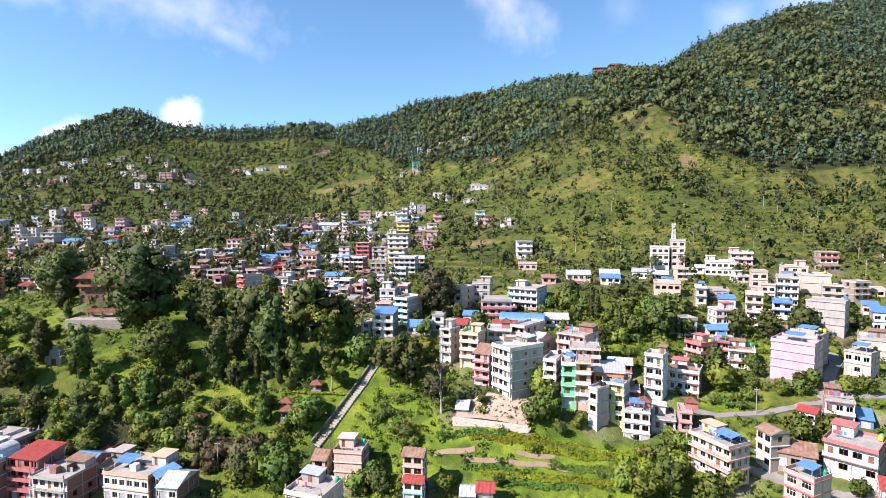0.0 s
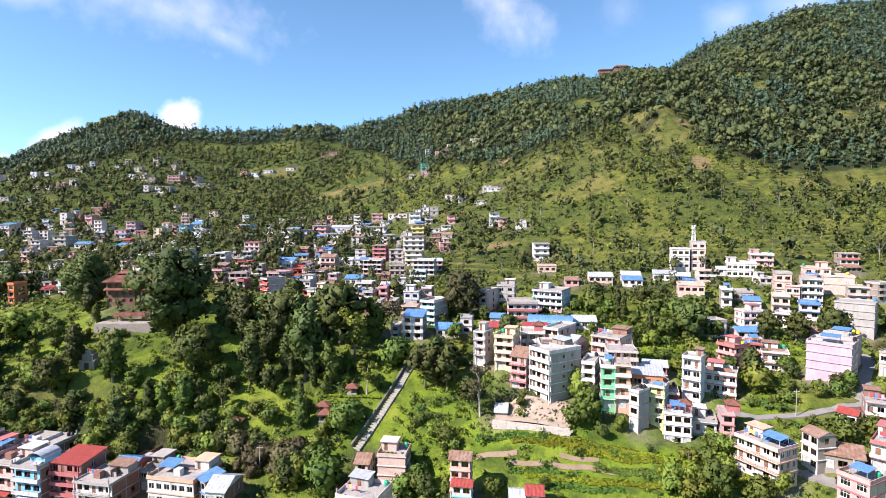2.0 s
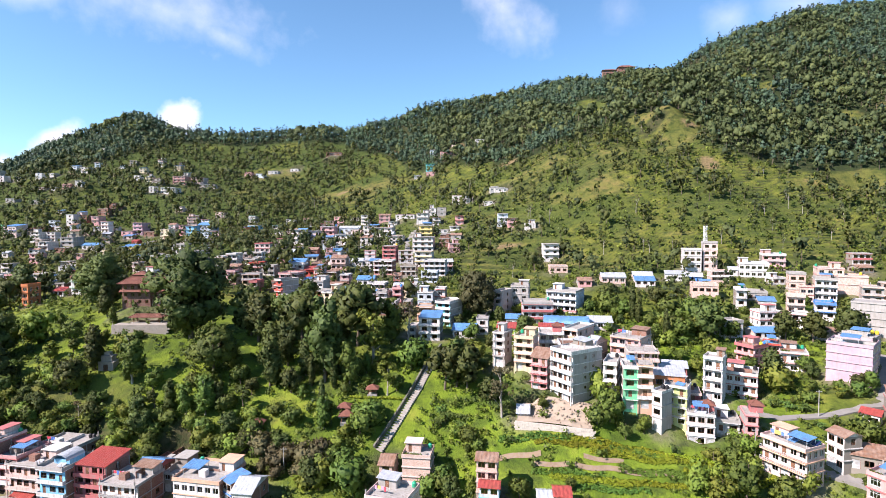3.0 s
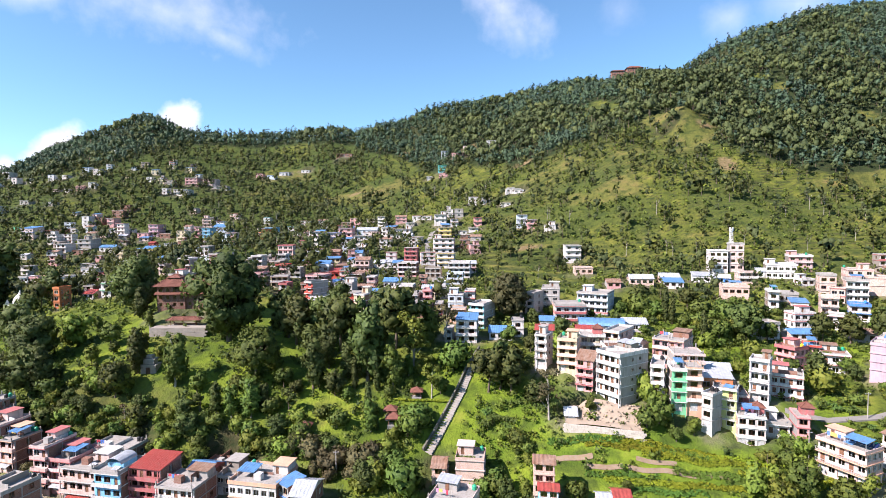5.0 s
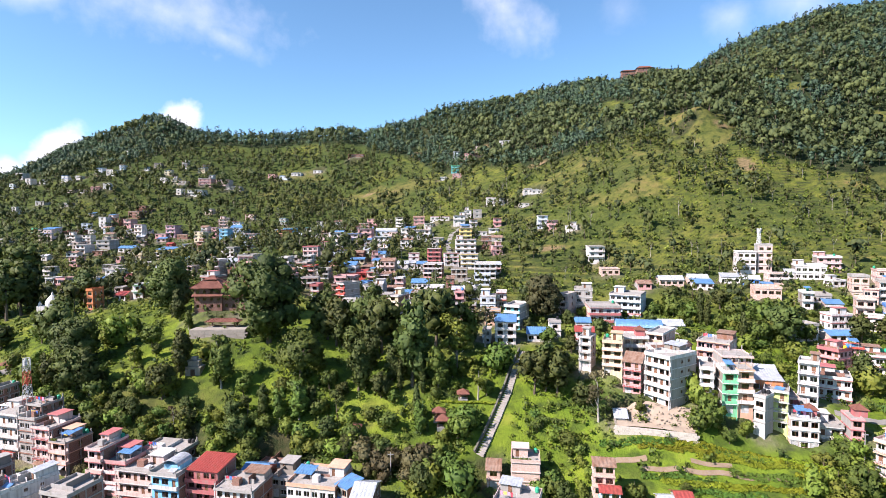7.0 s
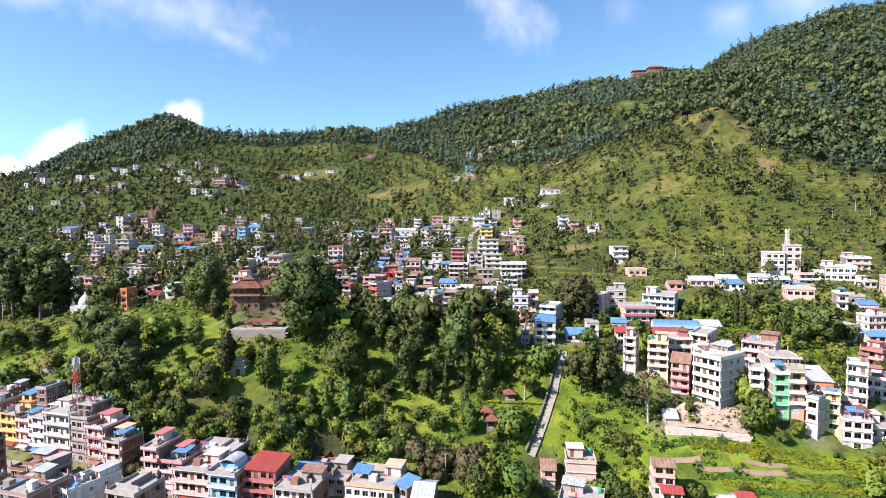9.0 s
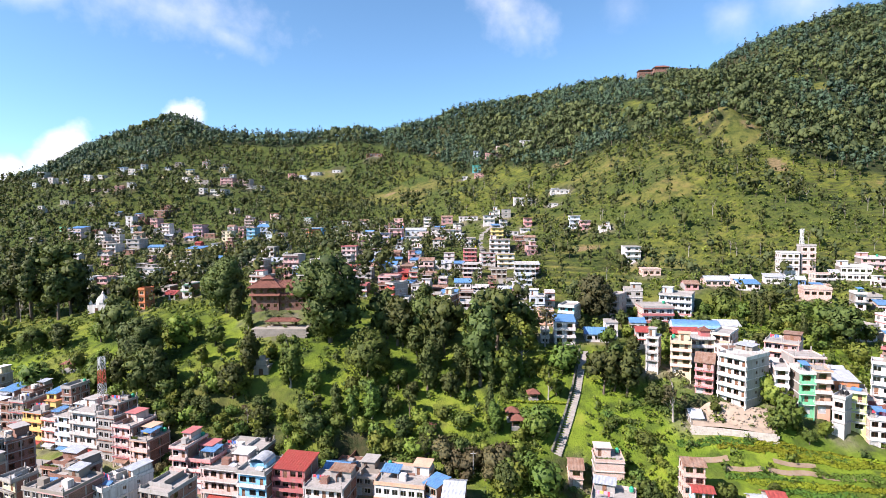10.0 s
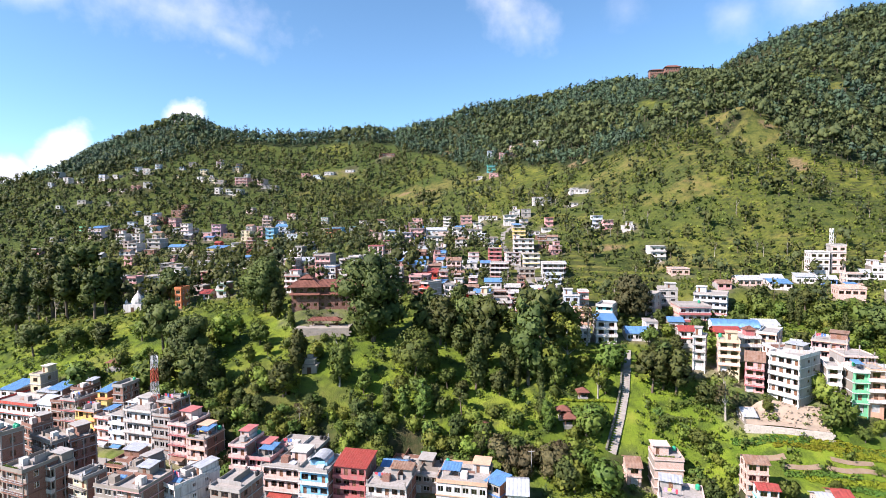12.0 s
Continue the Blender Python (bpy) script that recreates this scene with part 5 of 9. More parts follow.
def crown_normals(V, blobs, whole=0.45):
    """Soft shading directions: out of the nearest clump, and out of the crown as a whole."""
    B = np.array(blobs, float)
    rad = np.stack([B[:, 3], B[:, 3], B[:, 4]], 1)
    near = np.concatenate([np.argmin((((v[:, None] - B[None, :, :3]) / rad[None]) ** 2).sum(-1), 1) for v in np.array_split(V, max(1, len(V) // 4000))])
    a = (V - B[near, :3]) / rad[near]
    a /= np.linalg.norm(a, axis=1)[:, None] + 1e-6
    mid, ext = B[:, :3].mean(0), np.maximum(B[:, :3].std(0) * 1.6, rad.mean(0))
    b = (V - mid) / ext
    b /= np.linalg.norm(b, axis=1)[:, None] + 1e-6
    n = a * (1 - whole) + b * whole + (0, 0, 0.12)
    return n / (np.linalg.norm(n, axis=1)[:, None] + 1e-6)


def face_normals(V, F):
    """Directions of the corners of a limb, out of its faces."""
    n = np.zeros_like(V)
    c = np.cross(V[F[:, 1]] - V[F[:, 0]], V[F[:, 2]] - V[F[:, 0]])
    for k in range(3):
        np.add.at(n, F[:, k], c)
    return n / (np.linalg.norm(n, axis=1)[:, None] + 1e-9)


def lean_leaves(V, F, N, share=0.35):
    """Turns each leaf's shading partly to its own face, so that the crown stays lively."""
    c = np.cross(V[F[:, 1]] - V[F[:, 0]], V[F[:, 2]] - V[F[:, 0]])
    c /= np.linalg.norm(c, axis=1)[:, None] + 1e-9
    own = np.zeros_like(V)
    for k in range(3):
        np.add.at(own, F[:, k], c)
    own /= np.linalg.norm(own, axis=1)[:, None] + 1e-9
    own *= np.where((own * N).sum(1) < 0, -1.0, 1.0)[:, None]
    n = N * (1 - share) + own * share
    return n / (np.linalg.norm(n, axis=1)[:, None] + 1e-9)


def cores(rng, blobs, k=0.82):
    """The dense inside of the crown, one lumpy ball a blob."""
    out = []
    for x, y, z, r, h in blobs:
        v = ICO_V * (k * (0.72 + 0.5 * rng.random((12, 1)))) * (r, r, h) + (x, y, z)
        out.append((v, ICO_F))
    return merge(out)


def crown_blobs(rng, kind, H):
    """Blobs of a crown for a tree H high."""
    B = []
    if kind in ("round", "huge"):
        R, mid, tall, n = (0.37 * H, 0.50 * H, 0.42 * H, 18) if kind == "round" else (0.38 * H, 0.47 * H, 0.47 * H, 50)
        for _ in range(n):
            d = rng.normal(size=3)
            d /= np.linalg.norm(d)
            k = 0.76 * rng.random() ** 0.4
            r = R * rng.uniform(0.32, 0.50) * (0.80 if kind == "huge" else 1.0)
            B.append((d[0] * R * k, d[1] * R * k, mid + d[2] * tall * k, r, r * 0.85))
    elif kind == "tall":
        for i in range(19):
            u = i / 18
            r = 0.21 * H * (1 - 0.75 * abs(u - 0.35)) * rng.uniform(0.75, 1.15)
            a = rng.uniform(0, 6.28)
            B.append((math.cos(a) * 0.09 * H, math.sin(a) * 0.09 * H, (0.16 + 0.76 * u) * H, r * 0.8, r * 0.8))
    elif kind == "column":
        for i in range(11):
            u = i / 10
            r = 0.10 * H * (1 - 0.8 * abs(u - 0.35) ** 1.3)
            B.append((rng.normal() * 0.015 * H, rng.normal() * 0.015 * H, (0.10 + 0.84 * u) * H, r, r * 1.2))
    elif kind == "dome":
        R = 0.44 * H
        B.append((0, 0, 0.40 * H, R, 0.50 * H))
        for i in range(44):
            a, q = rng.uniform(0, 6.28), rng.random() ** 0.6 * 1.75
            k = 0.80 * math.sin(q)
            B.append((math.cos(a) * R * k, math.sin(a) * R * k, H * (0.40 + 0.40 * math.cos(q)), R * 0.24, R * 0.20))
    elif kind == "pine":
        for i in range(9):
            u = i / 8
            r = 0.15 * H * (1.05 - 0.75 * u) * rng.uniform(0.8, 1.2)
            a = rng.uniform(0, 6.28)
            k = 0.10 * H * (1 - u)
            B.append((math.cos(a) * k, math.sin(a) * k, (0.38 + 0.56 * u) * H, r, r * 0.62))
    elif kind == "open":
        for i in range(12):
            a, k = rng.uniform(0, 6.28), rng.uniform(0.06, 0.24) * H
            B.append((math.cos(a) * k, math.sin(a) * k, rng.uniform(0.42, 0.95) * H, H * rng.uniform(0.07, 0.12), H * rng.uniform(0.05, 0.09)))
    elif kind == "canopy":
        B.append((0, 0, 0.58 * H, 0.27 * H, 0.34 * H))
        for i in range(5):
            a = i * 1.26 + rng.uniform(-0.3, 0.3)
            k, r = rng.uniform(0.17, 0.25) * H, rng.uniform(0.15, 0.21) * H
            B.append((math.cos(a) * k, math.sin(a) * k, rng.uniform(0.36, 0.74) * H, r, r * 0.9))
    elif kind == "spire":
        for i in range(5):
            u = i / 4
            r = 0.20 * H * (1.0 - 0.62 * u)
            B.append((rng.normal() * 0.03 * H, rng.normal() * 0.03 * H, (0.36 + 0.54 * u) * H, r, r * 0.9))
    elif kind == "crested":
        for i in range(6):
            a, k = rng.uniform(0, 6.28), rng.uniform(0.0, 0.13) * H
            B.append((math.cos(a) * k, math.sin(a) * k, (0.34 + 0.58 * i / 5) * H, H * rng.uniform(0.12, 0.17) * (1.2 - 0.5 * i / 5), H * rng.uniform(0.07, 0.11)))
    elif kind == "bush":
        for i in range(6):
            a, k = rng.uniform(0, 6.28), rng.uniform(0.0, 0.42) * H
            B.append((math.cos(a) * k, math.sin(a) * k, rng.uniform(0.3, 0.62) * H, H * rng.uniform(0.28, 0.42), H * rng.uniform(0.24, 0.36)))
    return B


def trunk_mesh(rng, H, blobs, r0, limbs=6):
    bend = rng.normal(size=2) * 0.02 * H
    top = 0.8 * H
    pts = [(0, 0, -1.2), (0, 0, 0), (bend[0], bend[1], 0.35 * H), (bend[0] * 1.5, bend[1] * 1.2, top)]
    out = [tube(pts, [r0 * 1.5, r0 * 1.2, r0 * 0.8, r0 * 0.2])]
    for k in rng.choice(len(blobs), min(limbs, len(blobs)), replace=False):
        x, y, z, r, h = blobs[k]
        z0 = max(0.2 * H, z - 0.22 * H)
        out.append(tube([(bend[0], bend[1], z0), (x * 0.6, y * 0.6, (z0 + z) / 2), (x, y, z)], [r0 * 0.5, r0 * 0.32, r0 * 0.1], 4))
    return merge(out)


TREE_LABELS = {
    "round": "broad leafy tree with a rounded dark green crown", "tall": "tall leafy tree with a narrow uneven crown",
    "column": "slim column-shaped evergreen on the slope", "dome": "spreading tree with a smooth dome-shaped crown",
    "pine": "pine tree with tiered dark green branches", "open": "thin open tree with sparse foliage and pale limbs",
    "bush": "dense rounded green shrub on the grass"}


def tree_kind(kind, seed, H, leaf, count, size, bark=None, label=""):
    """One tree, kept below the ground's sheet as the pattern for its copies; returns the Empty with its trunk and crown."""
    rng = np.random.default_rng(seed)
    B = crown_blobs(rng, kind, H)
    ob = tagged(new("bush" if kind == "bush" else "tree"), label or TREE_LABELS[kind], "shrub" if kind == "bush" else "tree")
    tv, tf = trunk_mesh(rng, H, B, 0.022 * H if kind != "bush" else 0.03 * H)
    tr = new("trunk", mesh_np("trunk", tv, tf, [bark or BARK]))
    lv, lf = leaves(rng, B, int(count * 0.88), size * 1.1, thick=0.42, stray=0.62, reach=1.10)
    cv, cf = cores(rng, B[1:], 1.0) if kind == "dome" else cores(rng, B, 0.70)
    v, f = merge([(lv, lf)] if kind == "open" else [(cv, cf), (lv, lf)])
    cr = new("crown", mesh_np("crown", v, f, [leaf], normals=lean_leaves(v, f, crown_normals(v, B, 0.8 if kind == "dome" else 0.5), 0.30 if kind == "dome" else 0.42)))
    tr.parent = cr.parent = ob
    return ob


def banana_kind(seed, H=4.5):
    """A clump of banana plants: stems and long arching leaf blades."""
    rng = np.random.default_rng(seed)
    ob = tagged(new("banana_plant"), "clump of banana plants with long arching green leaves", "plant")
    stems, blades = [], []
    for _ in range(7):
        sx, sy = rng.normal(size=2) * 1.1
        h = H * rng.uniform(0.10, 0.32)
        stems.append(tube([(sx, sy, -0.8), (sx, sy, h)], [0.16, 0.09], 5))
        for k in range(10):
            a = rng.uniform(0, 6.28)
            L, wdt = H * rng.uniform(0.36, 0.62), H * 0.045
            V = []
            for i in range(6):
                u = i / 5
                r = L * u * 0.85
                z = h + L * (1.05 * u - 1.0 * u * u) + 0.1
                ww = wdt * math.sin(math.pi * min(0.97, u * 0.9 + 0.08))
                for sgn in (-1, 0, 1):
                    V.append((sx + math.cos(a) * r - math.sin(a) * ww * sgn, sy + math.sin(a) * r + math.cos(a) * ww * sgn, z + abs(sgn) * ww * 0.3))
            F = []
            for i in range(5):
                for j in range(2):
                    p = i * 3 + j
                    F += [(p, p + 1, p + 4), (p, p + 4, p + 3)]
            blades.append((np.array(V), np.array(F)))
    for nm, parts, m in (("stem", stems, LEAF_OLIVE), ("leaf_fan", blades, LEAF_BANANA)):
        v, f = merge(parts)
        new(nm, mesh_np(nm, v, f, [m])).parent = ob
    return ob


def far_tree(seed, kind, H, count, size):
    """A light tree for the woods: trunk, crown core and leaf sprays in one set of arrays."""
    rng = np.random.default_rng(seed)
    B = crown_blobs(rng, kind, H)
    B = [B[k] for k in sorted(rng.choice(len(B), min(len(B), 6 if H > 5 else 3), replace=False))]
    if kind == "open":
        tv, tf = merge([tube([(0, 0, -1.5), (0, 0, 0.75 * H)], [0.018 * H, 0.006 * H], 3)] + [tube([(0, 0, 0.4 * H), b[:3]], [0.008 * H, 0.004 * H], 3) for b in B[:4]])
        v, f = leaves(rng, B, count, size, thick=0.9)
        return (v, f, lean_leaves(v, f, crown_normals(v, B), 0.4)), (tv, tf, face_normals(tv, tf))
    tv, tf = tube([(0, 0, -1.5), (0, 0, (0.85 if kind == "crested" else 0.5) * H)], [0.020 * H, 0.010 * H], 3)
    v, f = merge([cores(rng, B[:3] if H > 9.5 else B[:2] if H > 5 else B[:1], 0.62), leaves(rng, B, count, size, thick=0.36, stray=0.8, reach=1.14)])
    v = v * (1, 1, 1.12)
    return (v, f, lean_leaves(v, f, crown_normals(v, B, 0.5), 0.5)), (tv, tf, face_normals(tv, tf))


def plant_wood(name, label, category, spots, kinds, leaf, seed, scale=(0.75, 1.25), bark=None):
    """Many trees joined into one object: leaves in the first material, trunks in the second."""
    rng = np.random.default_rng(seed)
    spots = np.asarray(spots, float)
    VV, FF, MM, NN, TT, n = [], [], [], [], [], 0
    which = rng.integers(0, len(kinds), len(spots))
    for k, (crown, trunk) in enumerate(kinds):
        sel = spots[which == k]
        if not len(sel):
            continue
        a = rng.uniform(0, 6.28, len(sel))
        s = scale[0] + (scale[1] - scale[0]) * rng.beta(1.6, 2.0, len(sel))
        tone = rng.uniform(-1, 1, len(sel))
        for (v, f, nv), slot in ((crown, 0), (trunk, 1)):
            if f is None or not len(f):
                continue
            x = (v[None, :, 0] * np.cos(a)[:, None] - v[None, :, 1] * np.sin(a)[:, None]) * s[:, None] + sel[:, 0:1]
            y = (v[None, :, 0] * np.sin(a)[:, None] + v[None, :, 1] * np.cos(a)[:, None]) * s[:, None] + sel[:, 1:2]
            z = v[None, :, 2] * s[:, None] + sel[:, 2:3]
            VV.append(np.stack([x, y, z], -1).reshape(-1, 3))
            nx = nv[None, :, 0] * np.cos(a)[:, None] - nv[None, :, 1] * np.sin(a)[:, None]
            ny = nv[None, :, 0] * np.sin(a)[:, None] + nv[None, :, 1] * np.cos(a)[:, None]
            NN.append(np.stack([nx, ny, np.broadcast_to(nv[None, :, 2], nx.shape)], -1).reshape(-1, 3))
            TT.append(np.repeat(tone, len(v)))
            FF.append((f[None] + np.arange(len(sel))[:, None, None] * len(v)).reshape(-1, 3) + n)
            MM.append(np.full(len(FF[-1]), slot))
            n += len(VV[-1])
    me = mesh_np(name, np.concatenate(VV), np.concatenate(FF), [leaf, bark or BARK], np.concatenate(MM), normals=np.concatenate(NN))
    me.attributes.new("tree_tone", "FLOAT", "POINT").data.foreach_set("value", np.concatenate(TT).astype(np.float32))
    return tagged(new(name, me), label, category, kind="stuff")


def scatter(rng, x0, x1, y0, y1, spacing, keep):
    """Uneven spots on the hill where keep(x, y, z) gives a chance from 0 to 1."""
    gx, gy = np.meshgrid(np.arange(x0, x1, spacing), np.arange(y0, y1, spacing))
    x = (gx + rng.uniform(-0.5, 0.5, gx.shape) * spacing).ravel()
    y = (gy + rng.uniform(-0.5, 0.5, gy.shape) * spacing).ravel()
    inside = np.abs(x + 41) < 1.0 * (80 + 0.86 * y)
    x, y = x[inside], y[inside]
    z = ground_z(x, y)
    ok = rng.random(len(x)) < keep(x, y, z)
    return np.stack([x[ok], y[ok], z[ok] - 0.2], 1)


def wood_chance(x, y, z):
    gap = np.maximum(smooth(value_noise(x, y, 30, 22), 0.08, 0.2), smooth(bell(x, y, -505, 840, 110, 80), 0.2, 0.5))
    glade = 1 - 0.9 * smooth(value_noise(x, y, 40, 25), 0.72, 0.84) * (1 - smooth(y, 660, 720))
    return in_wood(x, y, z) * gap * glade * (y < 930)


def slope_chance(x, y, z):
    clump = smooth(value_noise(x, y, 38, 31), 0.36, 0.66) * smooth(value_noise(x, y, 13, 32), 0.2, 0.5)
    left = smooth(-x, 50, 170)
    upper = smooth(z - np.interp(x, WOOD_X, WOOD_Z), -60, -10) * smooth(value_noise(x, y, 24, 33), 0.3, 0.6)
    hedge = np.exp(-((z / 9.6 - np.floor(z / 9.6) - 0.5) / 0.16) ** 2) * smooth(value_noise(x, y, 30, 35), 0.35, 0.6)
    return (1 - in_wood(x, y, z)) * np.clip(clump * (0.7 + 0.3 * left) + 0.25 + 0.80 * left * smooth(value_noise(x, y, 20, 37), 0.16, 0.40) + 0.6 * upper + 0.35 * hedge, 0, 1) * smooth(y, 225, 270)


def scrub_chance(x, y, z):
    clump = smooth(value_noise(x, y, 17, 41), 0.40, 0.75)
    near = 1 - smooth(y, 240, 300)
    right = smooth(x, -10, 30)
    lawn = 1 - 0.80 * smooth(value_noise(x, y, 15, 44), 0.30, 0.55) * smooth(y + 0.22 * (x + 100), 155, 163) * (1 - smooth(y, 200, 212)) * smooth(x, -215, -190) * (1 - smooth(x, -36, -28))
    lawn = lawn * (1 - 0.72 * smooth(bell(x, y, 24, 134, 34, 13), 0.2, 0.6))
    return lawn * (1 - in_wood(x, y, z)) * np.clip(0.14 + 0.16 * smooth(x, 20, 90) + 0.70 * clump + near * ((0.50 + 0.15 * right) * smooth(value_noise(x, y, 9, 42), 0.35, 0.6) + 0.10 * right), 0, 1)




def clear_of_houses(x, y, margin=0.5):
    """1 where no house or lane stands, 0 on their plots."""
    ok = np.ones(len(x))
    for hx, hy, hz, hw, hd, n, sh, yaw, *rest in PLAN:
        c, s = math.cos(radians(yaw)), math.sin(radians(yaw))
        u, v = (x - hx) * c + (y - hy) * s, -(x - hx) * s + (y - hy) * c
        ok[(np.abs(u) < hw / 2 + margin) & (v < hd / 2 + margin) & (v > -hd / 2 - margin - 1.2)] = 0
    for pts, width in LANES:
        for (ax, ay), (bx, by) in zip(pts, pts[1:]):
            L = math.hypot(bx - ax, by - ay)
            t = np.clip(((x - ax) * (bx - ax) + (y - ay) * (by - ay)) / L**2, 0, 1)
            ok[np.hypot(x - ax - t * (bx - ax), y - ay - t * (by - ay)) < width / 2 + margin] = 0
    return ok


LANES = [   # centre lines on the plan, and widths; nothing grows there
    ([(-16.5, 191.0), (-21.8, 176.0), (-25.4, 166.5), (-29.5, 158.0), (-32.8, 152.0), (-35.6, 147.0)], 6.4),
    ([(134, 181), (129.9, 174.5), (119, 163), (111.2, 152.5), (106, 147)], 4.2),
    ([(150, 152), (125, 150), (111.2, 150.5), (102, 149), (90.9, 146.5), (76.8, 146.5), (68, 152)], 3.6),
    ([(66, 134), (72.9, 128), (77.8, 124.5), (83.2, 120.5), (100, 112)], 5.0),
    ([(-33.5, 286), (-35.1, 294.5), (-38, 330), (-41.2, 360), (-42, 385), (-39, 407), (-28, 425)], 3.4),
    ([(222, 816), (262, 814), (300, 816)], 40.0),   # cleared ground before the hilltop temple
    ([(-205, 162), (-175, 151), (-150, 142), (-118, 133)], 5.0),
]


def open_chance(chance):
    return lambda x, y, z: chance(x, y, z) * clear_of_houses(x, y, 1.2) * (1 - 0.88 * within(x, y, CLEARINGS)) * (1 - within(x, y, SCARS))


far_pines = [far_tree(100 + i, k, h, 26, 1.15) for i, (k, h) in enumerate((("spire", 17), ("canopy", 14), ("spire", 16), ("canopy", 13)))]
far_rounds = [far_tree(200 + i, k, 13, 28, 1.05) for i, k in enumerate(("canopy", "round", "canopy", "tall", "canopy"))]
near_rounds = [far_tree(220 + i, k, 11, 32, 0.80) for i, k in enumerate(("canopy", "round", "tall", "canopy", "round"))]
thin_trees = [far_tree(240 + i, "open", 12, 44, 0.50) for i in range(4)]
no_trunk = (np.zeros((0, 3)), np.zeros((0, 3), int), np.zeros((0, 3)))
far_bushes = [(far_tree(300 + i, "bush", 3.2, 13, 0.56)[0], no_trunk) for i in range(5)]
near_bushes = [(far_tree(320 + i, "bush", 3.0, 30, 0.40)[0], no_trunk) for i in range(5)]
rng_wood = np.random.default_rng(7)
spots = scatter(rng_wood, -900, 760, 380, 880, 6.9, open_chance(wood_chance))
mixed = value_noise(spots[:, 0], spots[:, 1], 75, 24) + 0.25 * smooth(spots[:, 1], 600, 800)
pick = rng_wood.random(len(spots)) < 0.12 + 0.76 * smooth(mixed, 0.42, 0.66)
plant_wood("pine_wood", "dense dark pine wood over the ridge", "trees", spots[pick], far_pines, LEAF_PINE_HAZED, 11, (0.5, 1.08))
plant_wood("hill_wood", "dense leafy wood on the upper hillside", "trees", spots[~pick], far_rounds, LEAF_HILL_HAZED, 12, (0.65, 1.5))
crest_pines = [far_tree(140 + i, "crested", 21, 60, 1.15) for i in range(4)]
spots = scatter(rng_wood, -640, 560, 735, 872, 8.5, open_chance(lambda x, y, z: 0.75 * bell(0, y, 0, 846 - 80 * smooth(x, 300, 420), 1, 15) * (1 - 0.9 * (np.abs(x - 267) < 48)) * smooth(value_noise(x, y, 40, 27), 0.25, 0.55)))
plant_wood("ridge_pines", "tall pines with bare trunks standing along the ridge", "trees", spots, crest_pines, LEAF_PINE_HAZED, 19, (0.5, 0.95))
spots = scatter(rng_wood, -900, 600, 235, 780, 8.4, open_chance(slope_chance))
pick = rng_wood.random(len(spots)) < 0.5 - 0.15 * smooth(-spots[:, 0], 60, 200)
plant_wood("slope_trees", "scattered leafy trees on terraced slopes", "trees", spots[pick], near_rounds, LEAF_HILL_HAZED, 13, (0.35, 1.35))
plant_wood("dark_slope_trees", "scattered dark leafy trees on terraced slopes", "trees", spots[~pick], near_rounds, LEAF_DARK, 16, (0.4, 1.45))
spots = scatter(rng_wood, -300, 420, 250, 560, 11.0, open_chance(lambda x, y, z: (1 - in_wood(x, y, z)) * (0.03 + 0.26 * smooth(value_noise(x, y, 34, 36), 0.45, 0.7))))
plant_wood("thin_slope_trees", "thin pale-trunked trees with sparse foliage on the hillside", "trees", spots, thin_trees, LEAF_OLIVE, 17, (0.6, 1.3), BARK_PALE)
spots = scatter(rng_wood, -420, 330, 215, 520, 3.9, open_chance(scrub_chance))
plant_wood("scrub", "low green scrub over the slopes", "shrubs", spots, far_bushes, LEAF_SCRUB, 14, (0.3, 1.3))
spots = scatter(rng_wood, -260, 170, 118, 215, 2.5, open_chance(scrub_chance))
pick = rng_wood.random(len(spots)) < 0.55 + 0.35 * smooth(spots[:, 0], -45, -10)
plant_wood("thicket", "fresh green bushes and weeds on the near slopes", "shrubs", spots[pick], near_bushes, LEAF_SCRUB, 15, (0.22, 1.0))
plant_wood("dark_thicket", "dark green bushes on the near slopes", "shrubs", spots[~pick], near_bushes, LEAF_DARK, 18, (0.25, 1.1))

# trees that stand singly, a few patterns each copied to its places
TREE_STYLE = {   # crown form, pattern height, leaves, sprays, spray size, bark
    "giant": ("huge", 24, LEAF_DARK, 5200, 0.48, BARK), "giant_brown": ("huge", 18, LEAF_OLIVE, 3600, 0.42, BARK),
    "tall_dark": ("tall", 15, LEAF_DARK, 1200, 0.42, BARK), "tall_mid": ("tall", 15, LEAF_MID, 1200, 0.42, BARK_PALE),
    "round_dark": ("round", 10, LEAF_DARK, 950, 0.38, BARK), "round_mid": ("round", 8, LEAF_MID, 820, 0.32, BARK),
    "round_light": ("round", 8, LEAF_LIGHT, 820, 0.32, BARK), "column": ("column", 12, LEAF_DARK, 1100, 0.28, BARK),
    "dome": ("dome", 14, LEAF_MID, 4200, 0.28, BARK), "pine": ("pine", 17, LEAF_DARK, 1500, 0.42, BARK),
    "open_light": ("open", 12, LEAF_LIGHT, 1000, 0.28, BARK_PALE), "open_dark": ("open", 10, LEAF_DARK, 900, 0.28, BARK),
    "open_dry": ("open", 13, LEAF_DRY, 420, 0.34, BARK_PALE), "bush_mid": ("bush", 4, LEAF_MID, 420, 0.26, BARK),
    "bush_light": ("bush", 4, LEAF_LIGHT, 420, 0.26, BARK), "bush_dry": ("bush", 5, LEAF_DRY, 420, 0.28, BARK)}
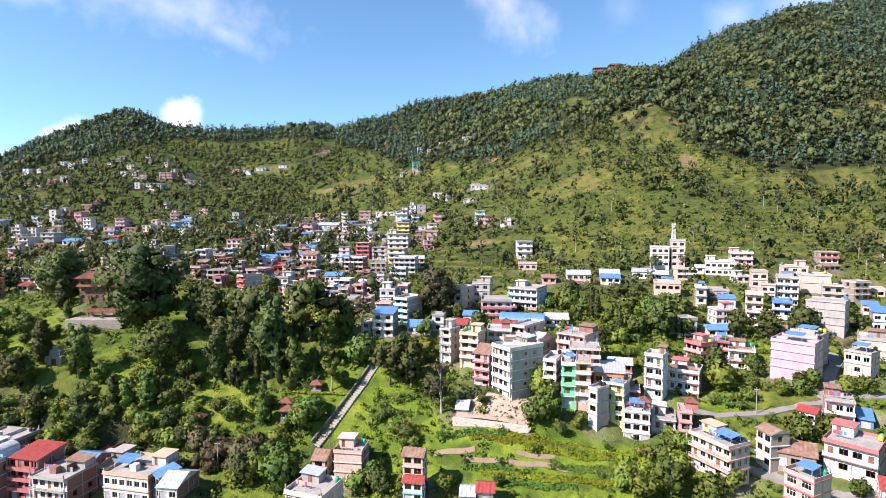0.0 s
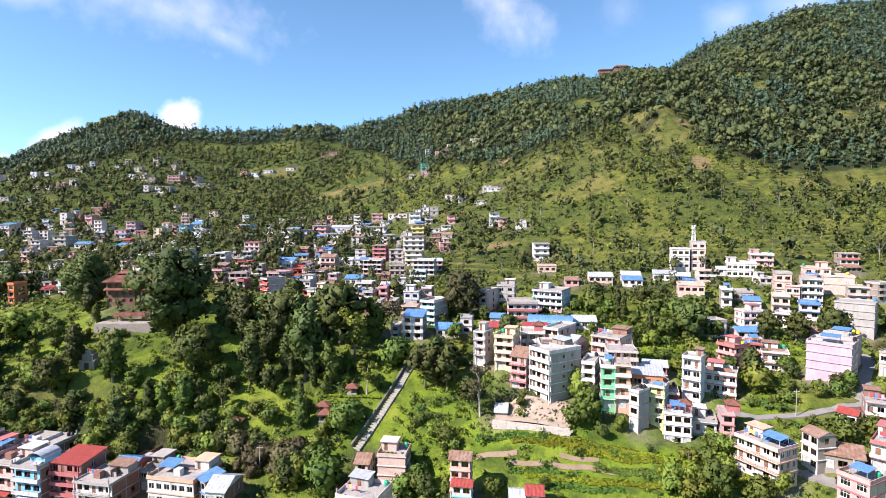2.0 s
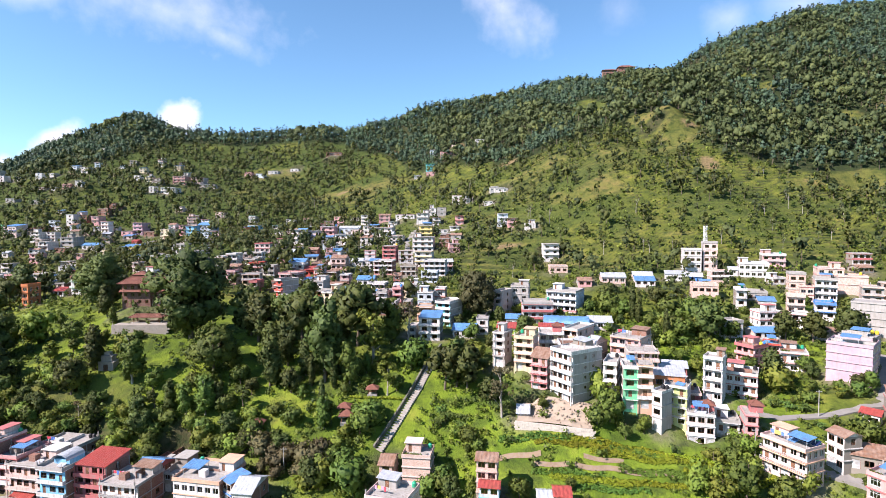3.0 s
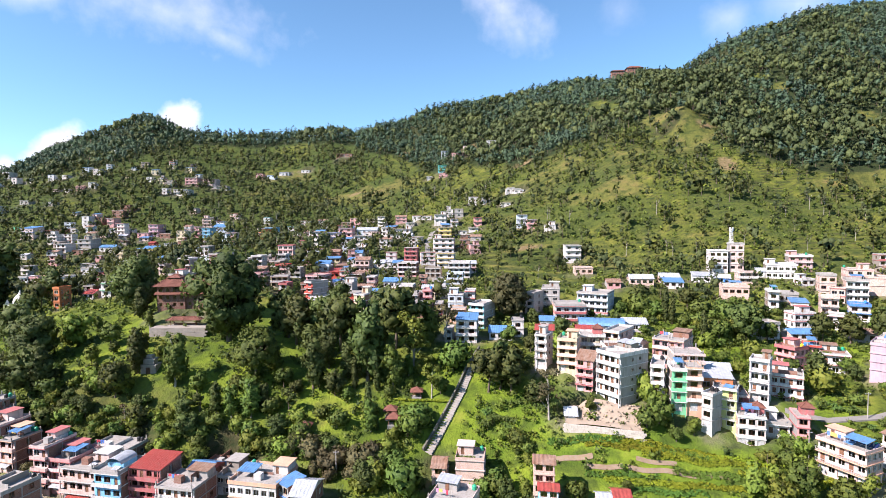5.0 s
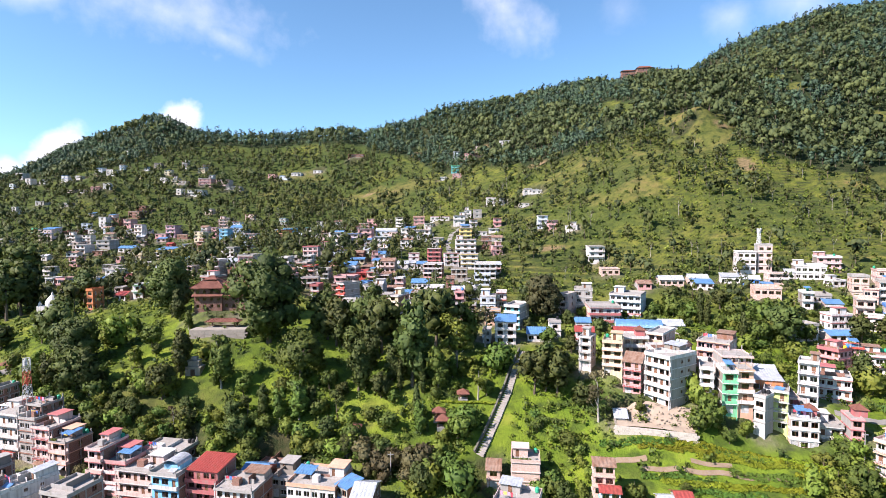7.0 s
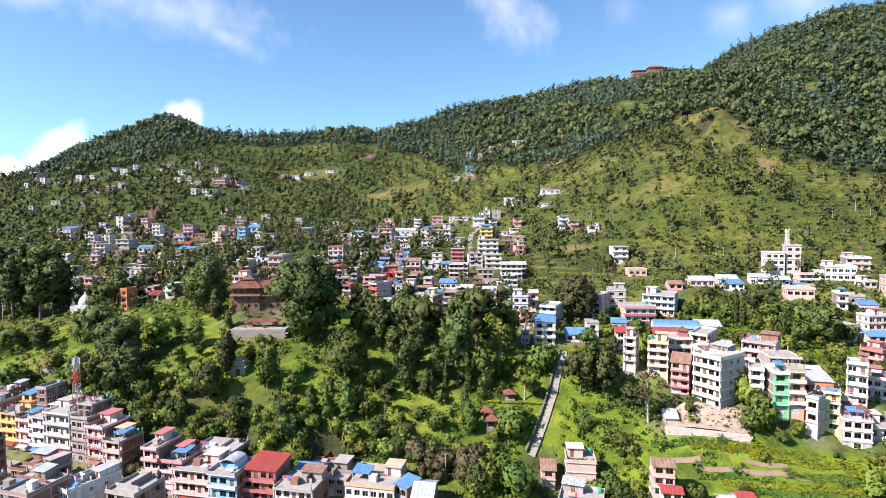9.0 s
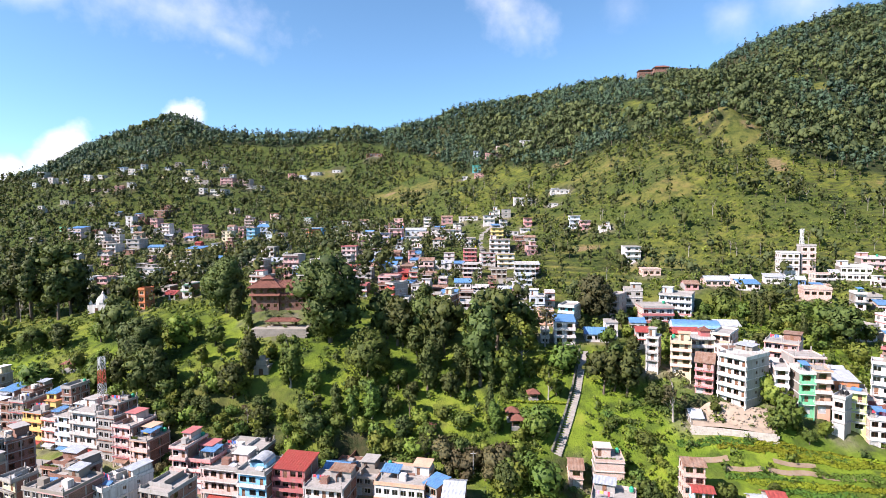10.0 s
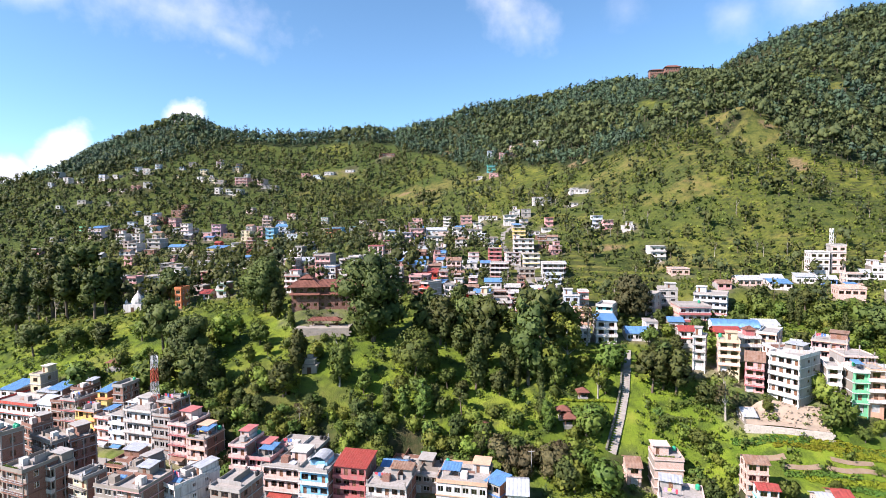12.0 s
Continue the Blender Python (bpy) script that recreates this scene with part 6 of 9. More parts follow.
TREE_WORDS = {"giant_brown": "large tree with brownish green rounded crown", "round_light": "rounded tree with fresh light green leaves", "round_mid": "leafy rounded tree with a green crown",
              "tall_mid": "tall green tree with an uneven leafy crown", "open_dry": "nearly bare tree with pale branching limbs", "bush_dry": "brownish dry bush on the slope",
              "bush_light": "bright green leafy bush", "giant": "huge old tree with a broad dark crown"}
TREE_MADE, TREE_COUNT = {}, {}


def tree(style, x, y, h):
    k = TREE_COUNT[style] = TREE_COUNT.get(style, -1) + 1
    turn = pose(x, y, height(x, y) - 0.15, 0, 0, (k * 137.5) % 360)
    if style == "banana":
        key, base = (style, k % 2), 4.5
        make = lambda: banana_kind(60 + k)
    else:
        form, base, leaf, count, size, bark = TREE_STYLE[style]
        key = (style, k % 3)
        make = lambda: tree_kind(form, 40 + k % 3 + 7 * len(TREE_MADE), base, leaf, count, size, bark, TREE_WORDS.get(style, ""))
    s = max(0.35, h / base) if style != "banana" else min(0.95, max(0.55, 0.62 * h / base))
    m = turn @ Matrix.Diagonal((s * (0.94 + 0.04 * (k % 4)), s * (1.04 - 0.03 * (k % 3)), s, 1))
    if key in TREE_MADE:
        copy_thing(TREE_MADE[key], m)
    else:
        TREE_MADE[key] = make()
        TREE_MADE[key].matrix_basis = m



# ---- building kit ----
class Mesh:
    """Gathers quads and triangles with a material slot each."""

    def __init__(self):
        self.v, self.f, self.m = [], [], []

    def face(self, pts, slot=0):
        n = len(self.v)
        self.v += [tuple(p) for p in pts]
        self.f.append(tuple(range(n, n + len(pts))))
        self.m.append(slot)

    def box(self, x0, x1, y0, y1, z0, z1, slot=0, bottom=True):
        n = len(self.v)
        self.v += [(x0, y0, z0), (x1, y0, z0), (x1, y1, z0), (x0, y1, z0), (x0, y0, z1), (x1, y0, z1), (x1, y1, z1), (x0, y1, z1)]
        faces = [(4, 5, 6, 7), (0, 1, 5, 4), (1, 2, 6, 5), (2, 3, 7, 6), (3, 0, 4, 7)] + ([(3, 2, 1, 0)] if bottom else [])
        self.f += [tuple(n + i for i in q) for q in faces]
        self.m += [slot] * len(faces)

    def bar(self, a, b, r, slot=0):
        """A square bar from a to b."""
        a, b = Vector(a), Vector(b)
        d = (b - a).normalized()
        s = d.cross(Vector((0, 0, 1)))
        s = (s.normalized() if s.length > 0.01 else Vector((1, 0, 0))) * r
        t = d.cross(s).normalized() * r
        n = len(self.v)
        for p in (a, b):
            self.v += [tuple(p + s + t), tuple(p - s + t), tuple(p - s - t), tuple(p + s - t)]
        for k in range(4):
            j = (k + 1) % 4
            self.f.append((n + k, n + j, n + 4 + j, n + 4 + k))
        self.f += [(n + 3, n + 2, n + 1, n), (n + 4, n + 5, n + 6, n + 7)]
        self.m += [slot] * 6

    def lathe(self, profile, sides=12, slot=0, x=0.0, y=0.0):
        n = len(self.v)
        for r, z in profile:
            for k in range(sides):
                a = 2 * math.pi * k / sides
                self.v.append((x + r * math.cos(a), y + r * math.sin(a), z))
        for i in range(len(profile) - 1):
            for k in range(sides):
                j = (k + 1) % sides
                self.f.append((n + i * sides + k, n + i * sides + j, n + (i + 1) * sides + j, n + (i + 1) * sides + k))
                self.m.append(slot)
        self.f.append(tuple(n + (len(profile) - 1) * sides + k for k in range(sides)))
        self.m.append(slot)

    def data(self, name, *mats):
        """The mesh, with corners in one place joined."""
        at, index = {}, []
        for p in self.v:
            index.append(at.setdefault((round(p[0], 4), round(p[1], 4), round(p[2], 4)), len(at)))
        faces, slots = [], []
        for f, k in zip(self.f, self.m):
            g = tuple(index[i] for i in f)
            if len(set(g)) == len(g):
                faces.append(g)
                slots.append(k)
        self.m = slots
        me = bpy.data.meshes.new(name)
        me.from_pydata(list(at), [], faces)
        for m in mats:
            me.materials.append(m)
        if len(mats) > 1:
            me.polygons.foreach_set("material_index", self.m)
        return me


def part(name, data, parent, at=None, label=""):
    ob = new(name, data)
    ob.parent = parent
    if at is not None:
        ob.matrix_basis = at
    return tagged(ob, label)


def facade(mesh, length, openings, storeys, sh, slot, turn, depth=0.16, below=0.0):
    """One wall face, pierced by openings (storey, u0, u1, v0, v1), with reveals. turn: places (u, out, z) in the house."""
    def q(*pts):
        mesh.face([turn(*p) for p in pts], slot)
    if below > 0.05:
        q((0, 0, -below), (length, 0, -below), (length, 0, 0), (0, 0, 0))
    for s in range(storeys):
        z0, z1 = s * sh, (s + 1) * sh
        u = 0.0
        for a, b, lo, hi in sorted(o[1:] for o in openings if o[0] == s):
            q((u, 0, z0), (a, 0, z0), (a, 0, z1), (u, 0, z1))
            if lo > 0.01:
                q((a, 0, z0), (b, 0, z0), (b, 0, z0 + lo), (a, 0, z0 + lo))
            q((a, 0, z0 + hi), (b, 0, z0 + hi), (b, 0, z1), (a, 0, z1))
            for c, d in (((a, z0 + lo), (a, z0 + hi)), ((a, z0 + hi), (b, z0 + hi)), ((b, z0 + hi), (b, z0 + lo)), ((b, z0 + lo), (a, z0 + lo))):
                q((c[0], 0, c[1]), (d[0], 0, d[1]), (d[0], depth, d[1]), (c[0], depth, c[1]))
            u = b
        q((u, 0, z0), (length, 0, z0), (length, 0, z1), (u, 0, z1))


WINDOW_MESH = {}


def window_data(w, h, style, fine):
    """Frame and glass of a window w by h, its lower left corner at the origin, facing -y; shared by windows of one size."""
    key = (round(w, 1), round(h, 1), style, fine)
    if key not in WINDOW_MESH:
        fr, gl = Mesh(), Mesh()
        t, front, rear = 0.07, -0.03, 0.04
        bars = max(2, round(w / 0.62)) if fine else 2
        xs, zs = [0.0, t], [0.0, t]
        for k in range(1, bars):
            xs += [w * k / bars - 0.03, w * k / bars + 0.03]
        xs += [w - t, w]
        if h > 1.2 and fine:
            zs += [h * 0.72 - 0.025, h * 0.72 + 0.025]
        zs += [h - t, h]
        hole = lambda i, j: 0 <= i < len(xs) - 1 and 0 <= j < len(zs) - 1 and i % 2 == 1 and j % 2 == 1
        for i in range(len(xs) - 1):
            for j in range(len(zs) - 1):
                x0, x1, z0, z1 = xs[i], xs[i + 1], zs[j], zs[j + 1]
                if not hole(i, j):
                    fr.face([(x0, front, z0), (x1, front, z0), (x1, front, z1), (x0, front, z1)])
                    continue
                for p, q in (((x0, z0), (x0, z1)), ((x0, z1), (x1, z1)), ((x1, z1), (x1, z0)), ((x1, z0), (x0, z0))):
                    fr.face([(p[0], front, p[1]), (q[0], front, q[1]), (q[0], rear, q[1]), (p[0], rear, p[1])])
                if not fine:
                    fr.face([(x0, rear, z0), (x1, rear, z0), (x1, rear, z1), (x0, rear, z1)], 2)
        if fine:
            fr.box(-0.08, w + 0.08, -0.20, -0.035, -0.07, 0.0, 1)
            if style == "hood":
                fr.box(-0.12, w + 0.12, -0.42, -0.035, h + 0.06, h + 0.13, 1)
            gl.face([(t, 0.03, t), (w - t, 0.03, t), (w - t, 0.03, h - t), (t, 0.03, h - t)])
        frame_mat = ALU if style == "pale" else WOOD
        WINDOW_MESH[key] = (fr.data("window", frame_mat, CONCRETE if style != "pale" else ALU, GLASS), gl.data("pane", GLASS) if fine else None)
    return WINDOW_MESH[key]


DOOR_MESH = {}


def door_data(w, h, kind):
    if (w, h, kind) not in DOOR_MESH:
        m = Mesh()
        m.box(0, 0.07, -0.02, 0.06, 0, h)
        m.box(w - 0.07, w, -0.02, 0.06, 0, h)
        m.box(0.07, w - 0.07, -0.02, 0.06, h - 0.07, h)
        if kind == "shutter":
            n = 9
            for k in range(n):
                z = (h - 0.07) * k / n
                m.box(0.07, w - 0.07, 0.0 + 0.015 * (k % 2), 0.04, z, z + (h - 0.07) / n, 1)
        else:
            m.box(0.07, w - 0.07, 0.0, 0.05, 0, h - 0.07, 1)
            for x0, x1 in ((0.14, w / 2 - 0.04), (w / 2 + 0.04, w - 0.14)):
                for z0, z1 in ((0.15, h * 0.42), (h * 0.48, h - 0.2)):
                    m.box(x0, x1, -0.02, 0.0, z0, z1, 1)
            m.box(w - 0.2, w - 0.16, -0.06, 0.0, 0.95, 1.1, 2)
        DOOR_MESH[(w, h, kind)] = m.data("door", WOOD, STEEL if kind == "shutter" else WOOD, STEEL)
    return DOOR_MESH[(w, h, kind)]


def gable_data(w, d, rise, over, mat, wall):
    """A ridged sheet roof with thickness, over gable ends."""
    m = Mesh()
    x, y, t = w / 2 + over, d / 2 + over, 0.07
    drop = rise * over / (d / 2)
    n = 2 * max(3, round(x / 0.45))
    for sgn in (-1, 1):
        for k in range(n):
            a, b = -x + 2 * x * k / n, -x + 2 * x * (k + 1) / n
            la, lb = 0.07 * (k % 2), 0.07 * ((k + 1) % 2)
            top = [(a, sgn * y, -drop + la + t), (b, sgn * y, -drop + lb + t), (b, 0, rise + lb + t), (a, 0, rise + la + t)]
            bot = [(p[0], p[1], p[2] - t) for p in top]
            m.face(top if sgn < 0 else top[::-1])
            m.face(bot[::-1] if sgn < 0 else bot)
            m.face([bot[0], bot[1], top[1], top[0]] if sgn < 0 else [top[0], top[1], bot[1], bot[0]])
            if k == 0:
                m.face([bot[0], bot[3], top[3], top[0]])
            if k == n - 1:
                m.face([bot[1], bot[2], top[2], top[1]])
    for sx in (-w / 2, w / 2):
        m.face([(sx, -d / 2, 0), (sx, d / 2, 0), (sx, 0, rise)], 1)
    return m.data("roof", mat, wall)


def slope_data(w, d, rise, mat, thick=0.06):
    """A single-slope ribbed sheet, low at the front."""
    m = Mesh()
    n = 2 * max(3, round(w / 0.8))
    for k in range(n):
        a, b = -w / 2 + w * k / n, -w / 2 + w * (k + 1) / n
        la, lb = 0.06 * (k % 2), 0.06 * ((k + 1) % 2)
        c = [(a, -d / 2, la), (b, -d / 2, lb), (b, d / 2, rise + lb), (a, d / 2, rise + la)]
        u = [(p[0], p[1], p[2] + thick) for p in c]
        m.face(u)
        m.face(c[::-1])
        m.face([c[0], c[1], u[1], u[0]])
        m.face([c[2], c[3], u[3], u[2]])
        if k == 0:
            m.face([c[3], c[0], u[0], u[3]])
        if k == n - 1:
            m.face([c[1], c[2], u[2], u[1]])
    return m.data("sheet", mat)


def pyramid_data(w, d, rise, over, mat):
    m = Mesh()
    x, y = w / 2 + over, d / 2 + over
    b = [(-x, -y, 0), (x, -y, 0), (x, y, 0), (-x, y, 0)]
    u = [(p[0], p[1], 0.08) for p in b]
    top = (0, 0, rise)
    for k in range(4):
        j = (k + 1) % 4
        m.face([b[k], b[j], u[j], u[k]])
        m.face([u[k], u[j], top])
        m.bar(u[k], (0, 0, rise + 0.04), 0.06)
    m.face(b[::-1])
    m.lathe([(0.10, rise - 0.1), (0.12, rise + 0.15), (0.02, rise + 0.5)], 6)
    return m.data("roof", mat)


def make_tank(colour, name_word):
    """A ribbed plastic roof tank with a lid, on a low stand."""
    ob = tagged(new("water_tank"), name_word + " plastic water tank standing on a flat roof", "water tank", "rooftop water tanks")
    b, l = Mesh(), Mesh()
    b.lathe([(0.50, 0.25), (0.54, 0.32), (0.54, 0.55), (0.51, 0.58), (0.54, 0.61), (0.54, 0.85), (0.51, 0.88), (0.54, 0.91), (0.54, 1.15), (0.30, 1.38)], 12)
    l.lathe([(0.22, 1.36), (0.22, 1.46), (0.18, 1.48)], 10)
    part("tank_body", b.data("tank_body", TANK[colour]), ob)
    part("lid", l.data("lid", TANK[colour]), ob)
    s = Mesh()
    for x, y in ((-0.35, -0.35), (0.35, -0.35), (-0.35, 0.35), (0.35, 0.35)):
        s.box(x - 0.08, x + 0.08, y - 0.08, y + 0.08, 0, 0.25)
    s.box(-0.5, 0.5, -0.5, 0.5, 0.21, 0.25)
    part("stand", s.data("stand", CONCRETE), ob)
    return ob


def make_dish():
    ob = tagged(new("satellite_dish"), "pale round satellite dish on a short pole", "satellite dish", "rooftop dishes")
    d, p = Mesh(), Mesh()
    d.lathe([(0.45, 0.10), (0.40, 0.05), (0.25, 0.0), (0.02, -0.03)], 12)
    part("dish", d.data("dish", ALU), ob, pose(0, 0, 0.8, 125, 0, 20))
    p.bar((0, 0, 0), (0, 0, 0.85), 0.04)
    part("pole", p.data("pole", STEEL), ob)
    return ob


def make_laundry(seed):
    rng = random.Random(seed)
    ob = tagged(new("washing_line"), "washing line hung with coloured clothes on a roof", "washing line", "washing lines")
    L = 4.0
    for x in (0, L):
        m = Mesh()
        m.bar((x, 0, 0), (x, 0, 1.9), 0.03)
        part("post", m.data("post", STEEL), ob)
    m = Mesh()
    m.bar((0, 0, 1.85), (L, 0, 1.85), 0.012)
    part("line", m.data("line", STEEL), ob)
    x = 0.25
    while x < L - 0.7:
        w, h = rng.uniform(0.4, 0.8), rng.uniform(0.6, 1.2)
        m = Mesh()
        for k in range(4):
            a, b = x + w * k / 4, x + w * (k + 1) / 4
            ya, yb = 0.05 * math.sin(k * 2.1), 0.05 * math.sin(k * 2.1 + 2.1)
            m.face([(a, ya, 1.85 - h), (b, yb, 1.85 - h), (b, 0.01, 1.86), (a, 0.01, 1.86)])
            m.face([(a, -0.02, 1.86), (b, -0.02, 1.86), (b, yb - 0.03, 1.85 - h), (a, ya - 0.03, 1.85 - h)])
        part("cloth", m.data("cloth", rng.choice(CLOTH)), ob)
        x += w + rng.uniform(0.05, 0.3)
    return ob


def make_planter(seed):
    rng = np.random.default_rng(seed)
    ob = tagged(new("potted_plants"), "row of leafy potted plants along a roof edge", "potted plants", "roof plants")
    for k in range(4):
        m = Mesh()
        m.lathe([(0.14, 0), (0.2, 0.3), (0.22, 0.3), (0.2, 0.26)], 8, x=k * 0.6)
        part("pot", m.data("pot", TILE_RED), ob)
        B = [(k * 0.6 + rng.normal() * 0.1, rng.normal() * 0.1, 0.55 + 0.25 * rng.random(), 0.3, 0.3) for _ in range(3)]
        v, f = leaves(rng, B, 60, 0.12)
        part("foliage", mesh_np("foliage", v, f, [LEAF_LIGHT if k % 2 else LEAF_MID]), ob)
    return ob


def house_word(wall):
    return {"brick": "bare brick", "new_brick": "pale bare brick", "stone": "weathered plaster", "grey": "grey plastered", "ice": "pale blue", "blush": "pale pink", "lime": "yellow-green", "sky": "light blue", "lilac": "faded lilac", "cream": "cream"}.get(wall, wall)


ROOF_WORDS = {"Gb": "a blue sheet-metal roof", "Gd": "a red sheet-metal roof", "Gu": "a rusty corrugated roof", "Gg": "a grey sheet-metal roof", "Gp": "a small red turret roof"}
STORIES = {1: "single-storey", 2: "two-storey", 3: "three-storey", 4: "four-storey", 5: "five-storey", 6: "six-storey", 7: "tall"}
TANKS = {}
ROOF_THINGS = []


def build_house(x, y, z, w, d, n, sh, yaw, wall, trim, opts, rng):
    """A concrete-frame hill house: pierced walls, floor slabs, windows, balconies, and what its roof carries."""
    opts = opts.split()
    turn = pose(x, y, z, 0, 0, yaw)
    corners = [turn @ Vector((a * w / 2, b * d / 2, 0)) for a in (-1, 1) for b in (-1, 1)]
    low = min(height(c.x, c.y) for c in corners)
    while z - low > sh and n < 7:
        z, n = z - sh, n + 1
        turn = pose(x, y, z, 0, 0, yaw)
    below = max(0.6, z - low + 0.8)
    band = "Rb" in opts
    near, mid = y < 186, y < 330
    sheet = [o for o in opts if o[0] == "G" and o != "Gp"]
    label = "%s %s house with %s" % (STORIES[n], house_word(wall), ROOF_WORDS[sheet[0]] if sheet else ("projecting balconies and a flat roof" if "V" in opts else "a flat concrete roof"))
    ob = tagged(new("house"), label, "house", "hill town houses")
    ob.matrix_basis = turn
    wall_mat = paint(wall)
    raw = "new_brick" if x > -40 else "brick"
    side_mat = paint(raw) if "sb" in opts else paint("grey") if "sg" in opts else wall_mat
    if side_mat is wall_mat and mid and "N" not in opts:
        side_mat = paint(rng.choice([wall, wall, raw, "grey", "stone"]))
    # Every near town side is brick, its dark colour adding to the shade.
    if near and x < -60 and "N" not in opts:
        side_mat = paint("brick")
    style = rng.choice(["wood", "hood", "pale", "pale"]) if wall != "salmon" else "pale"
    # openings
    H = Mesh()
    wins = []

    def row(length, blank, doors, wide):
        out = []
        cols = max(1, int(length / (2.1 if near else 2.6 if mid else 3.9)))
        if blank == "few":
            cols = max(1, cols - 2)
        for s in range(n):
            for k in range(cols):
                c = length * (k + 0.5) / cols
                ww = min(wide, length / cols * 0.70)
                if s == 0 and doors and near and k % 2 == 0 and length / cols > 1.6:
                    out.append((s, c - min(1.05, length / cols * 0.4), c + min(1.05, length / cols * 0.4), 0.0, 2.2))
                elif doors and near and "V" in opts and (k + s) % 3 == 1 and s > 0:
                    out.append((s, c - 0.5, c + 0.5, 0.12, 2.15))
                else:
                    out.append((s, c - ww / 2, c + ww / 2, 0.78, min(sh - 0.40, 2.25)))
        return out

    blank_front = "X" in opts
    front = [] if blank_front else row(w, "", True, 1.9 if "U" not in opts else 2.4)
    eye = Vector((-83 if x > -41 else 0, 0, 0)), Vector((0, 0, 0)), Vector((-83, 0, 0))
    normal = {"r": Vector((math.cos(radians(yaw)), math.sin(radians(yaw)), 0))}
    normal["l"] = -normal["r"]
    seen = {k: any((e - Vector((x, y, 0)) - v * w / 2).dot(v) > 4 for e in eye) for k, v in normal.items()}
    side = {}
    for k in "rl":
        side[k] = row(d, "few" if side_mat is not wall_mat else "", False, 1.2) if seen[k] and (near or mid) and "N" not in opts else []
        if side_mat is not wall_mat:
            side[k] = [o for o in side[k] if rng.random() < 0.55]
    if "N" in opts:
        side["r"] = [(s, d * k - 0.45, d * k + 0.45, 1.0, 1.9) for s in range(1, n) for k in (0.42, 0.7)]
    facade(H, w, front, n, sh, 0, lambda u, o, zz: (u - w / 2, -d / 2 + o, zz), below=below)
    facade(H, d, side["r"], n, sh, 1, lambda u, o, zz: (w / 2 - o, u - d / 2, zz), below=below)
    facade(H, d, side["l"], n, sh, 1, lambda u, o, zz: (-w / 2 + o, d / 2 - u, zz), below=below)
    facade(H, w, [], n, sh, 1, lambda u, o, zz: (w / 2 - u, d / 2 - o, zz), below=below)
    part("wall", H.data("wall", wall_mat, side_mat), ob)
    if near and side_mat is paint(raw):
        # the concrete frame that shows between the bricks
        col = Mesh()
        col.box(-0.14, 0.14, -0.14, 0.14, -below, n * sh - 0.18)
        col = col.data("frame_column", CONCRETE)
        for a in (-1, 1):
            for b in (-0.98, 0, 0.98):
                part("frame_column", col, ob, pose(a * (w / 2 - 0.115), b * (d / 2 - 0.12), 0))
    if band:
        bm = Mesh()
        bm.box(-w / 2 - 0.03, w / 2 + 0.03, -d / 2 - 0.03, d / 2, 0.05, 0.84)
        part("painted_band", bm.data("painted_band", paint("crimson")), ob, pose(0, 0, sh))
    fine = y < 121
    for ops, place in ((front, lambda u, zz: pose(u - w / 2, -d / 2 + 0.10, zz)), (side["r"], lambda u, zz: pose(w / 2 - 0.10, u - d / 2, zz, 0, 0, 90)),
                       (side["l"], lambda u, zz: pose(-w / 2 + 0.10, d / 2 - u, zz, 0, 0, -90))):
        for s, a, b, lo, hi in ops:
            if lo < 0.5 and hi > 2:
                shop = s == 0 and b - a > 1.6
                part("rolling_shutter" if shop else "door", door_data(round(b - a, 1), round(hi - lo, 1), "shutter" if shop else "door"), ob, place(a, s * sh + lo))
                continue
            if "U" in opts and rng.random() < 0.6:
                continue
            fr, gl = window_data(b - a, hi - lo, style, fine)
            wob = part("window", fr, ob, place(a, s * sh + lo))
            if gl:
                part("pane", gl, wob)
    # floor slabs, one at each storey
    out = 1.0 if "V" in opts else 0.28
    sl = Mesh()
    sl.box(-w / 2 - 0.2, w / 2 + 0.2, -d / 2 - out, d / 2 + 0.15, -0.17, 0.03)
    slab = sl.data("floor_slab", paint(trim))
    for s in range(1, n + (0 if sheet else 1)):
        part("floor_slab", slab, ob, pose(0, 0, s * sh))
    top = n * sh
    if "V" in opts and (near or mid):
        r = Mesh()
        solid = rng.random() < 0.6
        e = -d / 2 - out + 0.05
        if solid:
            r.box(-w / 2 - 0.15, w / 2 + 0.15, e, e + 0.1, 0.03, 0.85)
            r.box(-w / 2 - 0.15, -w / 2 - 0.05, e + 0.1, -d / 2, 0.03, 0.85)
            r.box(w / 2 + 0.05, w / 2 + 0.15, e + 0.1, -d / 2, 0.03, 0.85)
        else:
            for zz in (0.35, 0.9):
                r.bar((-w / 2 - 0.1, e, zz), (w / 2 + 0.1, e, zz), 0.035)
            for k in range(int(w / 0.45) + 1):
                xx = -w / 2 - 0.1 + k * (w + 0.2) / int(w / 0.45 + 1)
                r.bar((xx, e, 0.03), (xx, e, 0.9), 0.025)
        rail = r.data("balcony_rail", paint(rng.choice([trim, wall, "white"])) if solid else STEEL)
        for s in range(1, n):
            part("balcony_rail", rail, ob, pose(0, 0, s * sh))
        if near and out > 0.5:
            if rng.random() < 0.5:
                for xx in (-w / 2, w / 2 - 0.25):
                    c = Mesh()
                    c.box(xx, xx + 0.22, -d / 2 - out + 0.2, -d / 2 - out + 0.42, -below, top - 0.17)
                    part("pillar", c.data("pillar", paint(wall)), ob)
